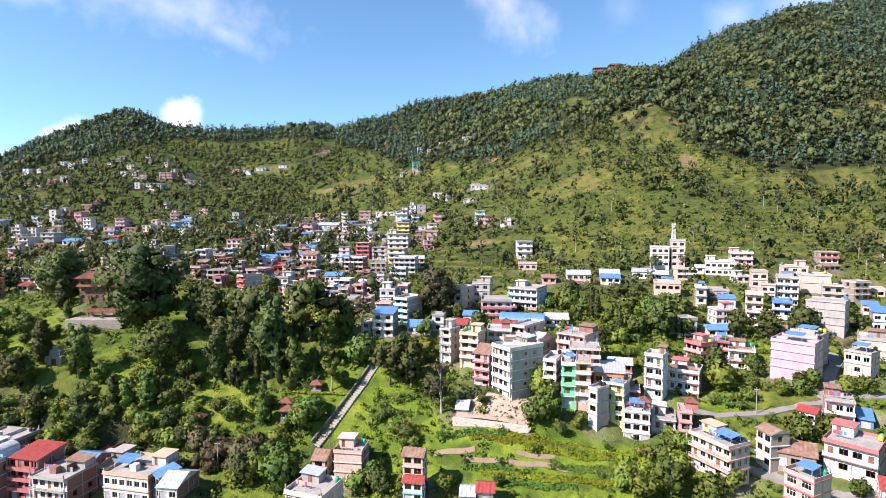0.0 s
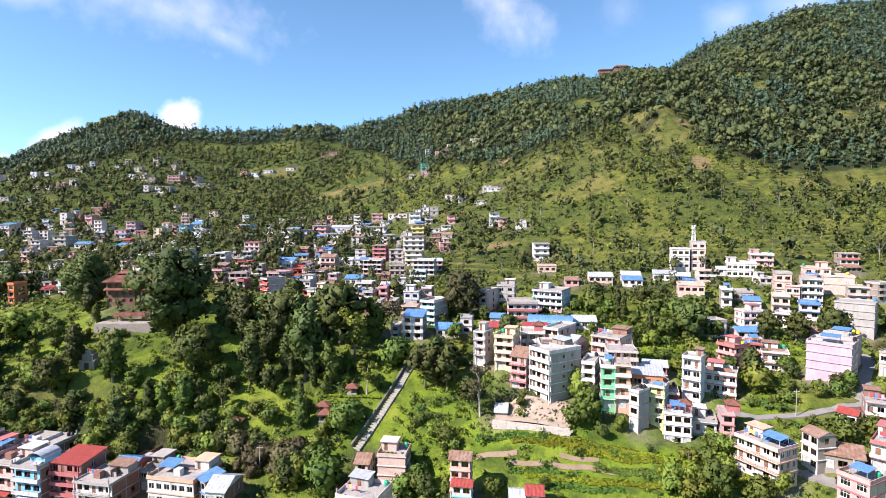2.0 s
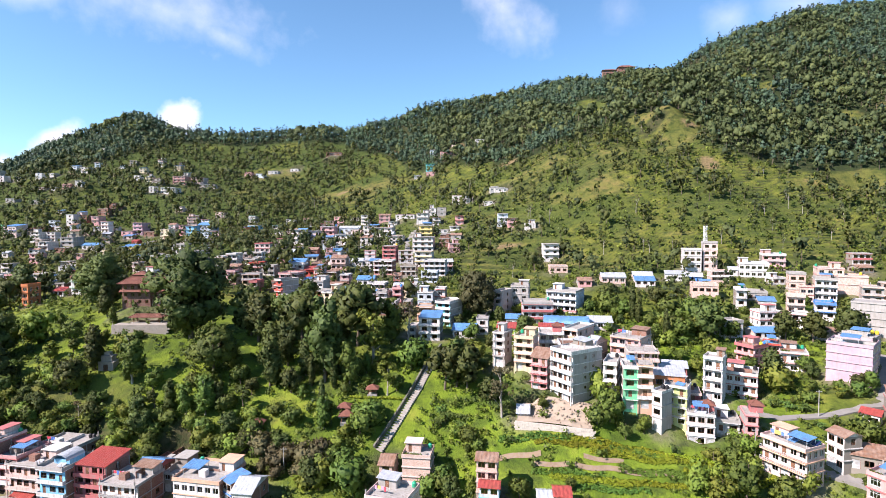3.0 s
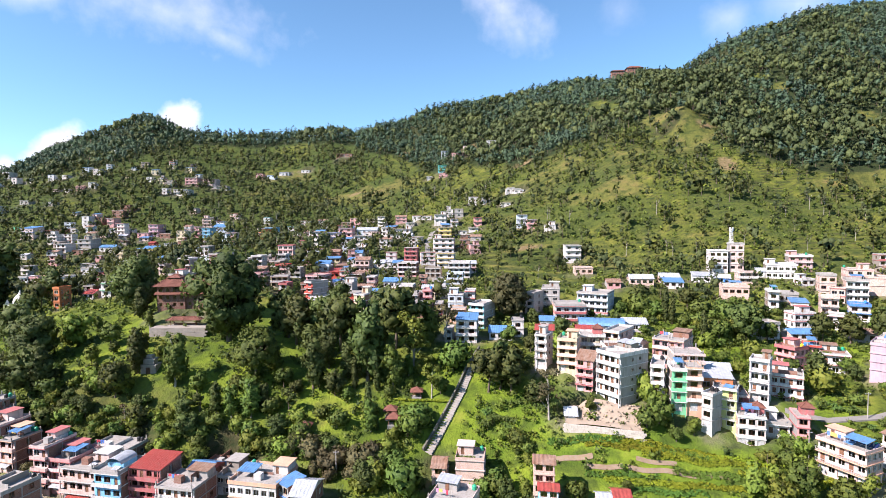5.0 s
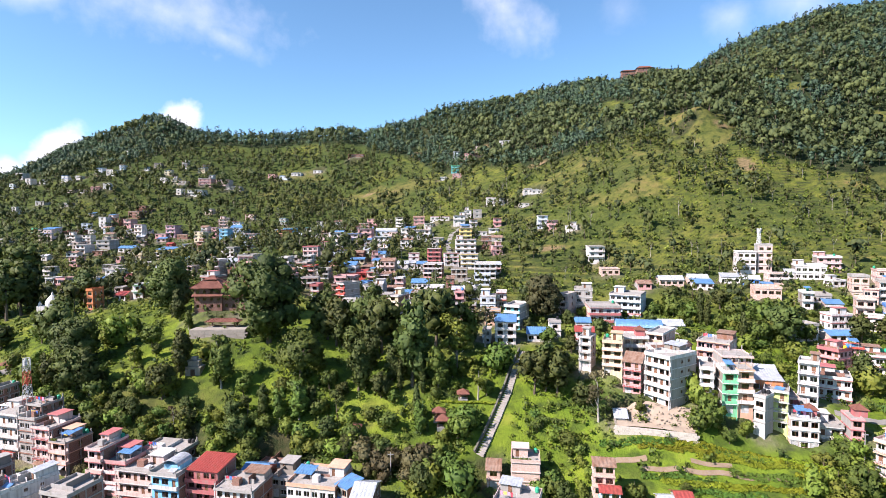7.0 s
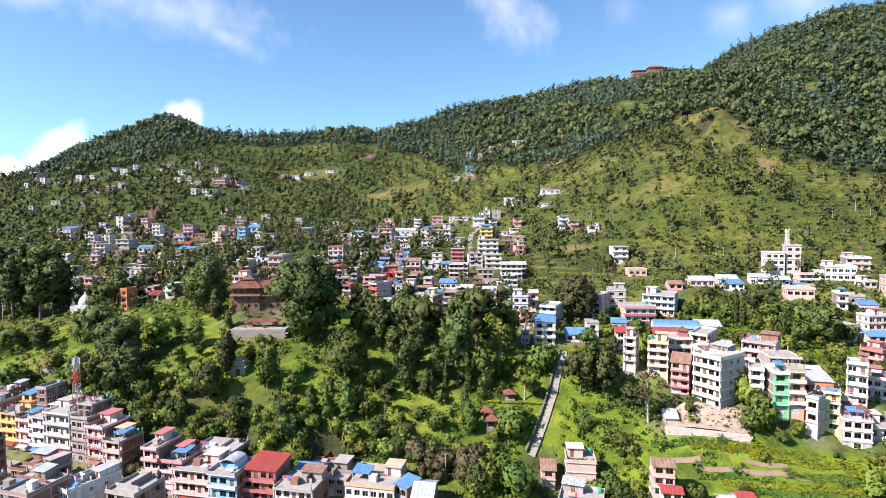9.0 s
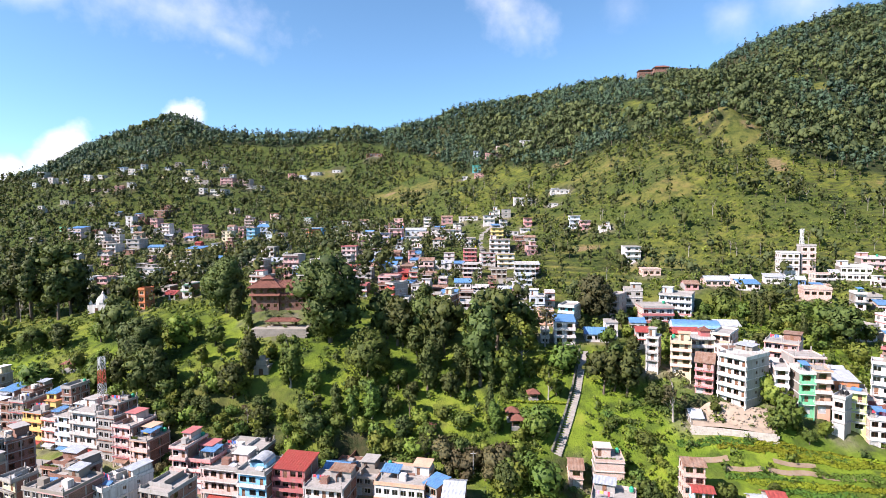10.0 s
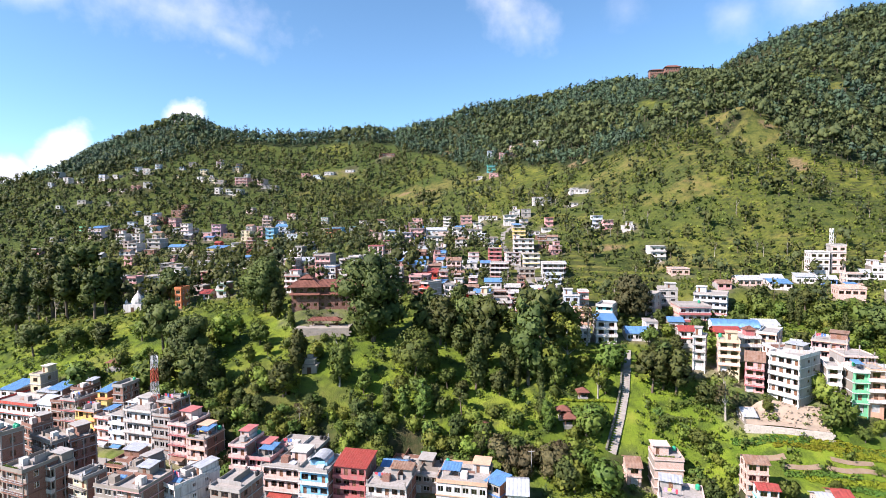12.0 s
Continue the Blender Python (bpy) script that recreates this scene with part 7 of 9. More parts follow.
    # the roof
    if sheet:
        low_roof = d > 7 and rng.random() < 0.4
        if sheet[0] == "Gb" and rng.random() < 0.5 or low_roof:
            part("roof", slope_data(w + 0.7, d + 0.9, 0.16 * d, SHEET[sheet[0][1]]), ob, pose(0, 0, top + 0.02))
            g = Mesh()
            k = 0.16 * d
            for sx in (-w / 2 + 0.01, w / 2 - 0.01):
                g.face([(sx, -d / 2, top), (sx, d / 2, top), (sx, d / 2, top + k)])
            g.face([(w / 2, d / 2, top), (-w / 2, d / 2, top), (-w / 2, d / 2, top + k), (w / 2, d / 2, top + k)])
            part("gable", g.data("gable", wall_mat), ob)
        else:
            part("roof", gable_data(w, d, 0.2 * d, 0.45, SHEET[sheet[0][1]], wall_mat), ob, pose(0, 0, top))
    else:
        r = Mesh()
        t, h0, h1 = 0.13, top + 0.03, top + rng.choice([0.45, 0.75, 0.9])
        fy = -d / 2 - out + 0.06
        r.box(-w / 2 - 0.12, w / 2 + 0.12, fy, fy + t, h0, h1)
        r.box(-w / 2 - 0.12, w / 2 + 0.12, d / 2 - t, d / 2, h0, h1)
        r.box(-w / 2 - 0.12, -w / 2 - 0.12 + t, fy + t, d / 2 - t, h0, h1)
        r.box(w / 2 + 0.12 - t, w / 2 + 0.12, fy + t, d / 2 - t, h0, h1)
        edge = paint(rng.choice([wall, wall, trim, "grey"]))
        if y < 330:
            part("parapet", r.data("parapet", edge), ob)
        deck = Mesh()
        deck.box(-w / 2, w / 2, fy + t, d / 2 - t, top + 0.02, top + 0.06)
        part("roof_deck", deck.data("roof_deck", SLAB), ob)
        floor = top + 0.06
        hx = 0.0
        if "H" in opts or "M" in opts:
            hw, hd, hh = min(0.55 * w, 4.2), min(0.5 * d, 4.5), 2.4
            hx = rng.choice([-1, 1]) * (w / 2 - hw / 2 - 0.3)
            m = Mesh()
            place = lambda u, o, zz: (hx - hw / 2 + u, d / 2 - hd - 0.3 + o, floor + zz)
            facade(m, hw, [(0, hw * 0.3 - 0.45, hw * 0.3 + 0.45, 0.0, 2.0)], 1, hh, 0, place)
            facade(m, hd, [], 1, hh, 0, lambda u, o, zz: (hx + hw / 2 - o, d / 2 - hd - 0.3 + u, floor + zz))
            facade(m, hd, [], 1, hh, 0, lambda u, o, zz: (hx - hw / 2 + o, d / 2 - 0.3 - u, floor + zz))
            facade(m, hw, [], 1, hh, 0, lambda u, o, zz: (hx + hw / 2 - u, d / 2 - 0.3 - o, floor + zz))
            part("stair_room", m.data("stair_room", wall_mat), ob)
            part("door", door_data(0.9, 2.0, "door"), ob, pose(hx - hw / 2 + hw * 0.3 - 0.45, d / 2 - hd - 0.2, floor))
            m = Mesh()
            m.box(hx - hw / 2 - 0.35, hx + hw / 2 + 0.35, d / 2 - hd - 0.75, d / 2 - 0.05, floor + hh, floor + hh + 0.16)
            part("stair_roof", m.data("stair_roof", paint(trim)), ob)
        if "Gp" in opts:
            m = Mesh()
            m.box(w * 0.08, w * 0.08 + 3, -0.6, 2.4, floor, floor + 1.9)
            part("turret", m.data("turret", paint("crimson")), ob)
            part("roof", pyramid_data(3, 3, 1.3, 0.4, TILE_RED), ob, pose(w * 0.08 + 1.5, 0.9, floor + 1.9))
        if "B" in opts:
            bw, bd = min(0.6 * w, 5.0), min(0.55 * d, 4.5)
            bx = -hx * 0.8 if hx else rng.uniform(-0.1, 0.1) * w
            for a in (-1, 1):
                for b in (-1, 1):
                    m = Mesh()
                    m.bar((bx + a * bw * 0.44, b * bd * 0.44 - 0.1 * d, floor), (bx + a * bw * 0.44, b * bd * 0.44 - 0.1 * d, floor + 2.05 + 0.2 * b), 0.05)
                    part("post", m.data("post", STEEL), ob)
            part("canopy", slope_data(bw, bd, 0.45, SHEET["b"]), ob, pose(bx, -0.1 * d, floor + 1.9))
        if "Y" in opts:
            m = Mesh()
            k = 10
            for i in range(k):
                a, b = math.pi * i / k, math.pi * (i + 1) / k
                m.face([(2.4 * math.cos(a), -2.5, 1.2 + 1.5 * math.sin(a)), (2.4 * math.cos(a), 3.2, 1.2 + 1.5 * math.sin(a)), (2.4 * math.cos(b), 3.2, 1.2 + 1.5 * math.sin(b)), (2.4 * math.cos(b), -2.5, 1.2 + 1.5 * math.sin(b))])
            part("vault", m.data("vault", SHEET["g"]), ob, pose(0, 0, floor))
            m = Mesh()
            m.box(-2.4, 2.4, -1.6, 3.1, 0, 1.25)
            part("roof_room", m.data("roof_room", wall_mat), ob, pose(0, 0, floor))
        if "K" in opts and y < 230:
            for a in (-1, 0, 1):
                for b in (-1, 1):
                    m = Mesh()
                    xx, yy, hh = a * (w / 2 - 0.25), b * (d / 2 - 0.3), rng.uniform(0.7, 2.3)
                    m.box(xx - 0.14, xx + 0.14, yy - 0.14, yy + 0.14, floor, floor + hh)
                    if near:
                        for e in (-0.08, 0.08):
                            m.bar((xx + e, yy, floor + hh), (xx + e * 1.6, yy + e, floor + hh + 0.8), 0.015, 1)
                    part("column", m.data("column", CONCRETE, WOOD_DARK), ob)
        if "L" in opts:
            for k in range(4):
                m = Mesh()
                m.face([(0, 0, 0.5), (1.5, 0, 0.5), (1.5, 1.8, 1.4), (0, 1.8, 1.4)])
                m.box(-0.04, 1.54, -0.05, 0.02, 0.44, 0.52, 1)
                m.bar((0.1, 1.7, 0), (0.1, 1.7, 1.35), 0.04, 1)
                m.bar((1.4, 1.7, 0), (1.4, 1.7, 1.35), 0.04, 1)
                m.bar((0.1, 0.1, 0), (0.1, 0.1, 0.5), 0.04, 1)
                part("solar_panel", m.data("solar_panel", SOLAR, STEEL), ob, pose(-w * 0.1 + (k % 2) * 1.8 + (k // 2) * 4.0 - 1, d * 0.05, floor))
        if near and not hx and "B" not in opts and "L" not in opts and "Y" not in opts and "Gp" not in opts and w > 4.5 and d > 5 and rng.random() < 0.6:
            # a lean-to of sheet and block walls at the back of the roof
            lw, ld = w * rng.uniform(0.4, 0.7), d * rng.uniform(0.28, 0.42)
            sx = rng.choice([-1, 1]) * (w - lw) / 2 * 0.9
            m = Mesh()
            m.box(sx - lw / 2, sx + lw / 2, d / 2 - ld - 0.2, d / 2 - 0.2, floor, floor + 2.0)
            shed = part("roof_shed", m.data("roof_shed", paint(rng.choice(["brick", "grey", "stone", wall]))), ob)
            part("roof", slope_data(lw + 0.6, ld + 0.9, 0.4, SHEET[rng.choice("uuggb")]), shed, pose(sx, d / 2 - ld / 2 - 0.3, floor + 2.02))
            part("door", door_data(0.9, 1.9, "door"), shed, pose(sx - 0.45, d / 2 - ld - 0.26, floor))
        if near and w > 4 and d > 4.5:
            town = x < -60
            if rng.random() < (0.95 if town else 0.4):
                # a low block wall across the roof, as between two owners
                m = Mesh()
                cut = rng.uniform(-0.25, 0.25) * d
                m.box(-w / 2 + 0.15, w / 2 - 0.15 - rng.uniform(0, 0.4) * w, cut, cut + 0.12, floor, floor + rng.uniform(0.6, 1.3))
                part("roof_wall", m.data("roof_wall", paint(rng.choice(["brick", "grey", "white", wall]))), ob)
            if rng.random() < (0.75 if town else 0.25) and "K" not in opts:
                for a in (-1, 1):
                    for b in (-1, 1):
                        if rng.random() < 0.75:
                            m = Mesh()
                            xx, yy, hh = a * (w / 2 - 0.2), (fy + 0.25 if b < 0 else d / 2 - 0.25), rng.uniform(1.0, 1.9)
                            m.box(xx - 0.13, xx + 0.13, yy - 0.13, yy + 0.13, floor, floor + hh)
                            for e in (-0.08, 0.08):
                                m.box(xx + e - 0.012, xx + e + 0.012, yy - 0.012, yy + 0.012, floor + hh, floor + hh + 0.7, 1)
                            part("column", m.data("column", CONCRETE, WOOD_DARK), ob)
            if rng.random() < (0.55 if town else 0.25):
                sw, sd = rng.uniform(1.6, 3.0), rng.uniform(1.2, 2.2)
                part("loose_sheet", slope_data(sw, sd, 0.5, SHEET[rng.choice("uugb")]), ob, pose(rng.uniform(-0.25, 0.25) * w, rng.uniform(-0.3, 0.0) * d, floor + 0.02, 0, 0, rng.uniform(-20, 20)))
            if town and rng.random() < 0.8:
                # a second wall, at right angles to the first
                m = Mesh()
                cut = rng.uniform(-0.3, 0.3) * w
                m.box(cut, cut + 0.12, rng.uniform(-0.45, -0.1) * d, d / 2 - 0.2, floor, floor + rng.uniform(0.8, 1.9))
                part("roof_wall", m.data("roof_wall", paint(rng.choice(["brick", "grey", "white", "stone"]))), ob)
            if town and rng.random() < 0.75:
                m = Mesh()
                a = rng.uniform(-0.3, 0.1) * w
                m.box(a, a + rng.uniform(1.2, 2.2), -d * 0.30, -d * 0.30 + 1.5, floor, floor + 1.7)
                part("roof_store", m.data("roof_store", paint(rng.choice(["brick", "white", "grey", "stone"]))), ob)
            if town and "V" in opts:
                m = Mesh()
                aw = w * rng.uniform(0.5, 0.9)
                e = -d / 2 - out
                m.face([(-aw / 2, e - 1.1, 2.0), (aw / 2, e - 1.1, 2.0), (aw / 2, e + 0.6, 2.6), (-aw / 2, e + 0.6, 2.6)])
                m.face([(-aw / 2, e + 0.6, 2.55), (aw / 2, e + 0.6, 2.55), (aw / 2, e - 1.1, 1.95), (-aw / 2, e - 1.1, 1.95)])
                m.face([(-aw / 2, e - 1.1, 1.95), (aw / 2, e - 1.1, 1.95), (aw / 2, e - 1.1, 2.0), (-aw / 2, e - 1.1, 2.0)])
                part("awning", m.data("awning", SHEET[rng.choice("dbugg")]), ob)
        # loose things on the roof
        tanks = [o[1] for o in opts if o[0] == "W"]
        if near and not tanks and rng.random() < 0.6:
            tanks = [rng.choice("kkgg")]
        for k, c in enumerate(tanks):
            for j in range(rng.choice([1, 1, 2]) if near else 1):
                ROOF_THINGS.append(("tank_" + c, turn @ pose((-1 if hx > 0 else 1) * (w / 2 - 0.9 - 1.2 * j), d / 2 - 1.0 - 1.25 * k, floor)))
        if near and w > 5.5:
            if rng.random() < 0.26:
                ROOF_THINGS.append(("laundry_%d" % rng.randint(1, 4), turn @ pose(-w / 2 + 0.8, -d * 0.22 + rng.uniform(-0.4, 0.4), floor, 0, 0, rng.uniform(-5, 5))))
            if rng.random() < 0.35:
                ROOF_THINGS.append(("dish", turn @ pose(w / 2 - 0.8, fy + 0.8, floor, 0, 0, rng.uniform(-30, 30))))
            if "O" in opts or rng.random() < 0.25:
                ROOF_THINGS.append(("plants", turn @ pose(-w / 2 + 0.5, fy + 0.45, floor)))
                if "O" in opts and w > 6:
                    ROOF_THINGS.append(("plants", turn @ pose(-w / 2 + 3.0, fy + 0.45, floor)))
    return ob

# ---- the houses, from the lower town up the hill ----
rng_house = random.Random(5)
PLAN_NEAR, PLAN_FAR = PLAN[:301], PLAN[301:]
for spec in PLAN_NEAR:
    build_house(*spec, rng_house)

# the small houses far up the hill, past the nearest three hundred, are one object
far_v, far_f, far_m, far_mats = [], [], [], []
for spec in PLAN_FAR:
    ob = build_house(*spec, rng_house)
    for piece in list(ob.children):
        at = ob.matrix_basis @ piece.matrix_basis
        start = len(far_v)
        far_v += [tuple(at @ v.co) for v in piece.data.vertices]
        slots = []
        for mat in piece.data.materials:
            if mat not in far_mats:
                far_mats.append(mat)
            slots.append(far_mats.index(mat))
        for p in piece.data.polygons:
            far_f.append(tuple(start + i for i in p.vertices))
            far_m.append(slots[p.material_index])
        bpy.data.objects.remove(piece)
    bpy.data.objects.remove(ob)
me = bpy.data.meshes.new("far_houses")
me.from_pydata(far_v, [], far_f)
for mat in far_mats:
    me.materials.append(mat)
me.polygons.foreach_set("material_index", far_m)
tagged(new("far_houses", me), "small painted houses scattered far up the green hillside", "houses", kind="stuff")

kinds = {}
for nm, m in ROOF_THINGS:
    if nm not in kinds:
        if nm.startswith("tank"):
            kinds[nm] = make_tank(nm[5], {"k": "black", "g": "green", "b": "blue", "y": "yellow"}[nm[5]])
        elif nm.startswith("laundry"):
            kinds[nm] = make_laundry(int(nm[8:]) * 11)
        elif nm == "dish":
            kinds[nm] = make_dish()
        else:
            kinds[nm] = make_planter(9)
        kinds[nm].matrix_basis = m
    else:
        copy_thing(kinds[nm], m)

# ---- lanes, walls and fields ----
def ribbon(name, pts, width, mat, label, category="lane", lift=0.12):
    """A lane laid on the ground along a line, with a little thickness."""
    fine = []
    for (ax, ay), (bx, by) in zip(pts, pts[1:]):
        n = max(2, int(math.hypot(bx - ax, by - ay) / 1.5))
        fine += [(ax + (bx - ax) * k / n, ay + (by - ay) * k / n) for k in range(n)]
    fine.append(pts[-1])
    m = Mesh()
    rows = []
    for k, (x, y) in enumerate(fine):
        a, b = fine[max(0, k - 1)], fine[min(len(fine) - 1, k + 1)]
        d = Vector((b[0] - a[0], b[1] - a[1], 0)).normalized()
        s = Vector((-d.y, d.x, 0))
        r = []
        for e in (-0.5, -0.17, 0.17, 0.5):
            px, py = x + s.x * e * width, y + s.y * e * width
            r.append((px, py, height(px, py) + lift))
        zc = sum(p[2] for p in r) / 4
        r = [(p[0], p[1], 0.35 * p[2] + 0.65 * zc) for p in r]
        rows.append(r)
    for p, q in zip(rows, rows[1:]):
        for j in range(3):
            m.face([p[j], q[j], q[j + 1], p[j + 1]][::-1])
        for j in (0, 3):
            lo = [(v[0], v[1], v[2] - 1.2) for v in (p[j], q[j])]
            m.face([p[j], q[j], lo[1], lo[0]])
    ob = new(name, m.data(name, mat))
    return tagged(ob, label, category, kind="structure")


def paved(name, x0, x1, y0, y1, inside, label, mat, step=2.0):
    """Paving laid over the ground wherever inside(x, y) holds."""
    xs, ys = np.arange(x0, x1 + step, step), np.arange(y0, y1 + step, step)
    X, Y = np.meshgrid(xs, ys)
    Zp = ground_z(X, Y) + 0.12
    m = Mesh()
    for j in range(len(ys) - 1):
        for i in range(len(xs) - 1):
            if inside(X[j, i] + step / 2, Y[j, i] + step / 2):
                m.face([(X[b, a], Y[b, a], Zp[b, a]) for a, b in ((i, j), (i + 1, j), (i + 1, j + 1), (i, j + 1))])
    tagged(new(name, m.data(name, mat)), label, "pavement", kind="structure")


paved("pavement", -235, -86, 88, 172, lambda x, y: y < 160.5 - (x + 205) * 0.30 and y > 86 and (x < -112 or y < 131), "dusty grey paved ground between the lower town houses", TARMAC)
ribbon("road", LANES[1][0], LANES[1][1], TARMAC, "pale worn road climbing between houses", "road")
ribbon("road", LANES[2][0], LANES[2][1], TARMAC, "narrow dusty road along the slope", "road")
ribbon("road", LANES[3][0], LANES[3][1], TARMAC, "pale road beside the pink houses", "road")
ribbon("lane", LANES[4][0], LANES[4][1], TARMAC, "steep grey lane between the hill houses")
ribbon("road", LANES[6][0], LANES[6][1], TARMAC, "narrow street through the lower town", "road")

# stair path beside the park, each tread a slab of its own, and the dark wall along it
path = tagged(new("stair_path"), "long grey stone stair path beside the park wall", "stairs", kind="structure")
park_wall = tagged(new("wall_park"), "dark stone wall along the stair path, with its shade coloured in", "wall", kind="structure")
step_mesh, block_mesh = Mesh(), Mesh()
step_mesh.box(-1.15, 1.15, -0.42, 0.42, -0.6, 0.0)
step_data = step_mesh.data("step", STEP_STONE)
block_mesh.box(-0.28, 0.28, -0.95, 0.95, -1.8, 1.15)
block_data = block_mesh.data("wall_block", SHADED_STONE)
line = LANES[0][0]
for (ax, ay), (bx, by) in zip(line, line[1:]):
    L = math.hypot(bx - ax, by - ay)
    yaw = math.degrees(math.atan2(by - ay, bx - ax)) + 90
    n = int(L / 0.8)
    for k in range(n):
        t = (k + 0.5) / n
        x, y = ax + (bx - ax) * t, ay + (by - ay) * t
        part("step", step_data, path, pose(x, y, height(x, y) + 0.25, 0, 0, yaw))
    n = int(L / 1.65)
    for k in range(n):
        t = (k + 0.5) / n
        s = Vector((math.cos(radians(yaw)), math.sin(radians(yaw)), 0))
        x, y = ax + (bx - ax) * t + s.x * 1.6, ay + (by - ay) * t + s.y * 1.6
        if x > ax + (bx - ax) * t:
            x, y = ax + (bx - ax) * t - s.x * 1.6, ay + (by - ay) * t - s.y * 1.6
        rise = math.degrees(math.atan2(height(ax, ay) - height(bx, by), L))
        part("wall_block", block_data, park_wall, pose(x, y, 0.3 + height(ax, ay) * (1 - t) + height(bx, by) * t, rise, 0, yaw))

# pale retaining wall under the tall white house, in courses of stone
keep = tagged(new("retaining_wall"), "pale stone retaining wall below a building plot", "wall", kind="structure")
wa, wb = Vector((2.9, 148.0, 0)), Vector((23.0, 141.3, 0))
length = (wb - wa).length
turn_w = math.degrees(math.atan2(wb.y - wa.y, wb.x - wa.x))
rng_st = random.Random(4)
stones = []
for w in (1.0, 1.3, 1.7):
    m = Mesh()
    m.box(-w / 2 + 0.015, w / 2 - 0.015, -0.35, 0.35, 0.01, 0.49)
    stones.append((w, m.data("stone", make_paint("pale_stone", (0.50, 0.45, 0.39), 0.6) if not stones else stones[0][1].materials[0])))
for c in range(7):
    u = -0.3 * (c % 2)
    while u < length:
        w, data = rng_st.choice(stones)
        p = wa + (wb - wa) * ((u + w / 2) / length)
        part("stone", data, keep, pose(p.x, p.y + 0.06 * c, 11.2 + 0.5 * c, rng_st.uniform(-1, 1), 0, turn_w))
        u += w

# bare building plot behind it: earth, and broken stone lying about
m = Mesh()
n = 14
for i in range(n):
    for j in range(n):
        q = []
        for a, b in ((i, j), (i + 1, j), (i + 1, j + 1), (i, j + 1)):
            u, v = a / n, b / n
            p = wa + (wb - wa) * (0.02 + 0.96 * u) + Vector((0.32, 0.95, 0)) * (0.4 + 9.5 * v)
            lump = value_noise(p.x, p.y, 2.2, 77)
            q.append((p.x, p.y, max(14.4 + 0.9 * float(lump) + 0.25 * v * 8, height(p.x, p.y) + 0.1)))
        m.face(q)
tagged(new("building_plot", m.data("building_plot", EARTH)), "bare brown earth on a levelled building plot", "ground", kind="structure")
rv, rf = [], []
rng_r = np.random.default_rng(3)
for k in range(120):
    u, v = rng_r.random(2)
    p = wa + (wb - wa) * u + Vector((0.32, 0.95, 0)) * (1 + 8 * v)
    s = rng_r.uniform(0.12, 0.5)
    rv.append(ICO_V * s * rng_r.uniform(0.6, 1.2, (12, 1)) * (1, 1, 0.7) + (p.x, p.y, max(14.6 + 2 * v, height(p.x, p.y) + 0.1) + 0.3))
    rf.append(ICO_F + 12 * k)
tagged(new("rubble", mesh_np("rubble", np.concatenate(rv), np.concatenate(rf), [EARTH, STONE_WALL])), "broken stones and earth clods on a building plot", "rubble", kind="stuff")


# vegetable terraces: strips of earth and of yellow-green crops
CROP = make_leaf("crop_leaf", (0.17, 0.22, 0.015), (0.32, 0.36, 0.025))
CROP_GREEN = make_leaf("crop_leaf_green", (0.05, 0.13, 0.02), (0.14, 0.26, 0.04))


def field_strip(x, y, length, width, yaw, crop):
    c, s = math.cos(radians(yaw)), math.sin(radians(yaw))
    m = Mesh()
    n, w = max(4, int(length / 1.6)), 3
    def at(u, v):
        e = 0.35 * math.sin(u * 0.55 + x)
        px, py = x + c * u - s * (v + e), y + s * u + c * (v + e)
        return (px, py, height(px, py) + 0.16)
    for i in range(n):
        for j in range(w):
            m.face([at(-length / 2 + length * a / n, -width / 2 + width * b / w) for a, b in ((i, j), (i + 1, j), (i + 1, j + 1), (i, j + 1))])
    if not crop:
        tagged(new("field_bed", m.data("field_bed", SOIL)), "narrow bed of brown earth on a terrace", "field", kind="structure")
    if crop:
        rng = np.random.default_rng(int(abs(x * 7 + y * 13)))
        k = int(length * width * 5)
        B = []
        for _ in range(k):
            p = at(rng.uniform(-0.5, 0.5) * length, rng.uniform(-0.5, 0.5) * width)
            B.append((p[0], p[1], p[2] + 0.08, 0.42, 0.20))
        v, f = leaves(rng, B, k * 11, 0.24, up=1.5)
        tagged(new("crop_rows", mesh_np("crop_rows", v, f, [crop], normals=lean_leaves(v, f, np.tile((0.0, 0.0, 1.0), (len(v), 1)), 0.35))), "yellow-green leafy crop on a terrace bed", "crop", kind="stuff")


for k, (x, y, l, w, yaw, crop) in enumerate((
        (30, 138.5, 26, 1.8, -16, CROP), (36, 134.5, 30, 2.2, -14, CROP), (28, 131.5, 24, 1.6, -12, None), (40, 129, 26, 2.2, -14, CROP_GREEN),
        (3, 139.5, 11, 1.8, -6, None), (10.5, 135, 9, 1.6, -8, None), (24, 135.2, 10, 1.4, -14, None), (8, 144, 20, 2.0, -12, CROP_GREEN), (48, 133, 22, 1.6, -16, CROP),
        (20, 129, 22, 1.8, -10, CROP), (14, 132, 18, 1.6, -10, CROP_GREEN), (22, 126, 20, 1.6, -10, CROP_GREEN), (34, 126.5, 18, 1.8, -12, CROP), (18, 140, 22, 1.6, -14, CROP), (33, 137, 14, 1.5, -16, CROP_GREEN),
        (-74.5, 148.5, 6, 3.0, 10, None), (-66, 145.5, 5, 2.0, 0, None), (52, 126.5, 20, 2.0, -18, CROP))):
    field_strip(x, y, l, w, yaw, crop)


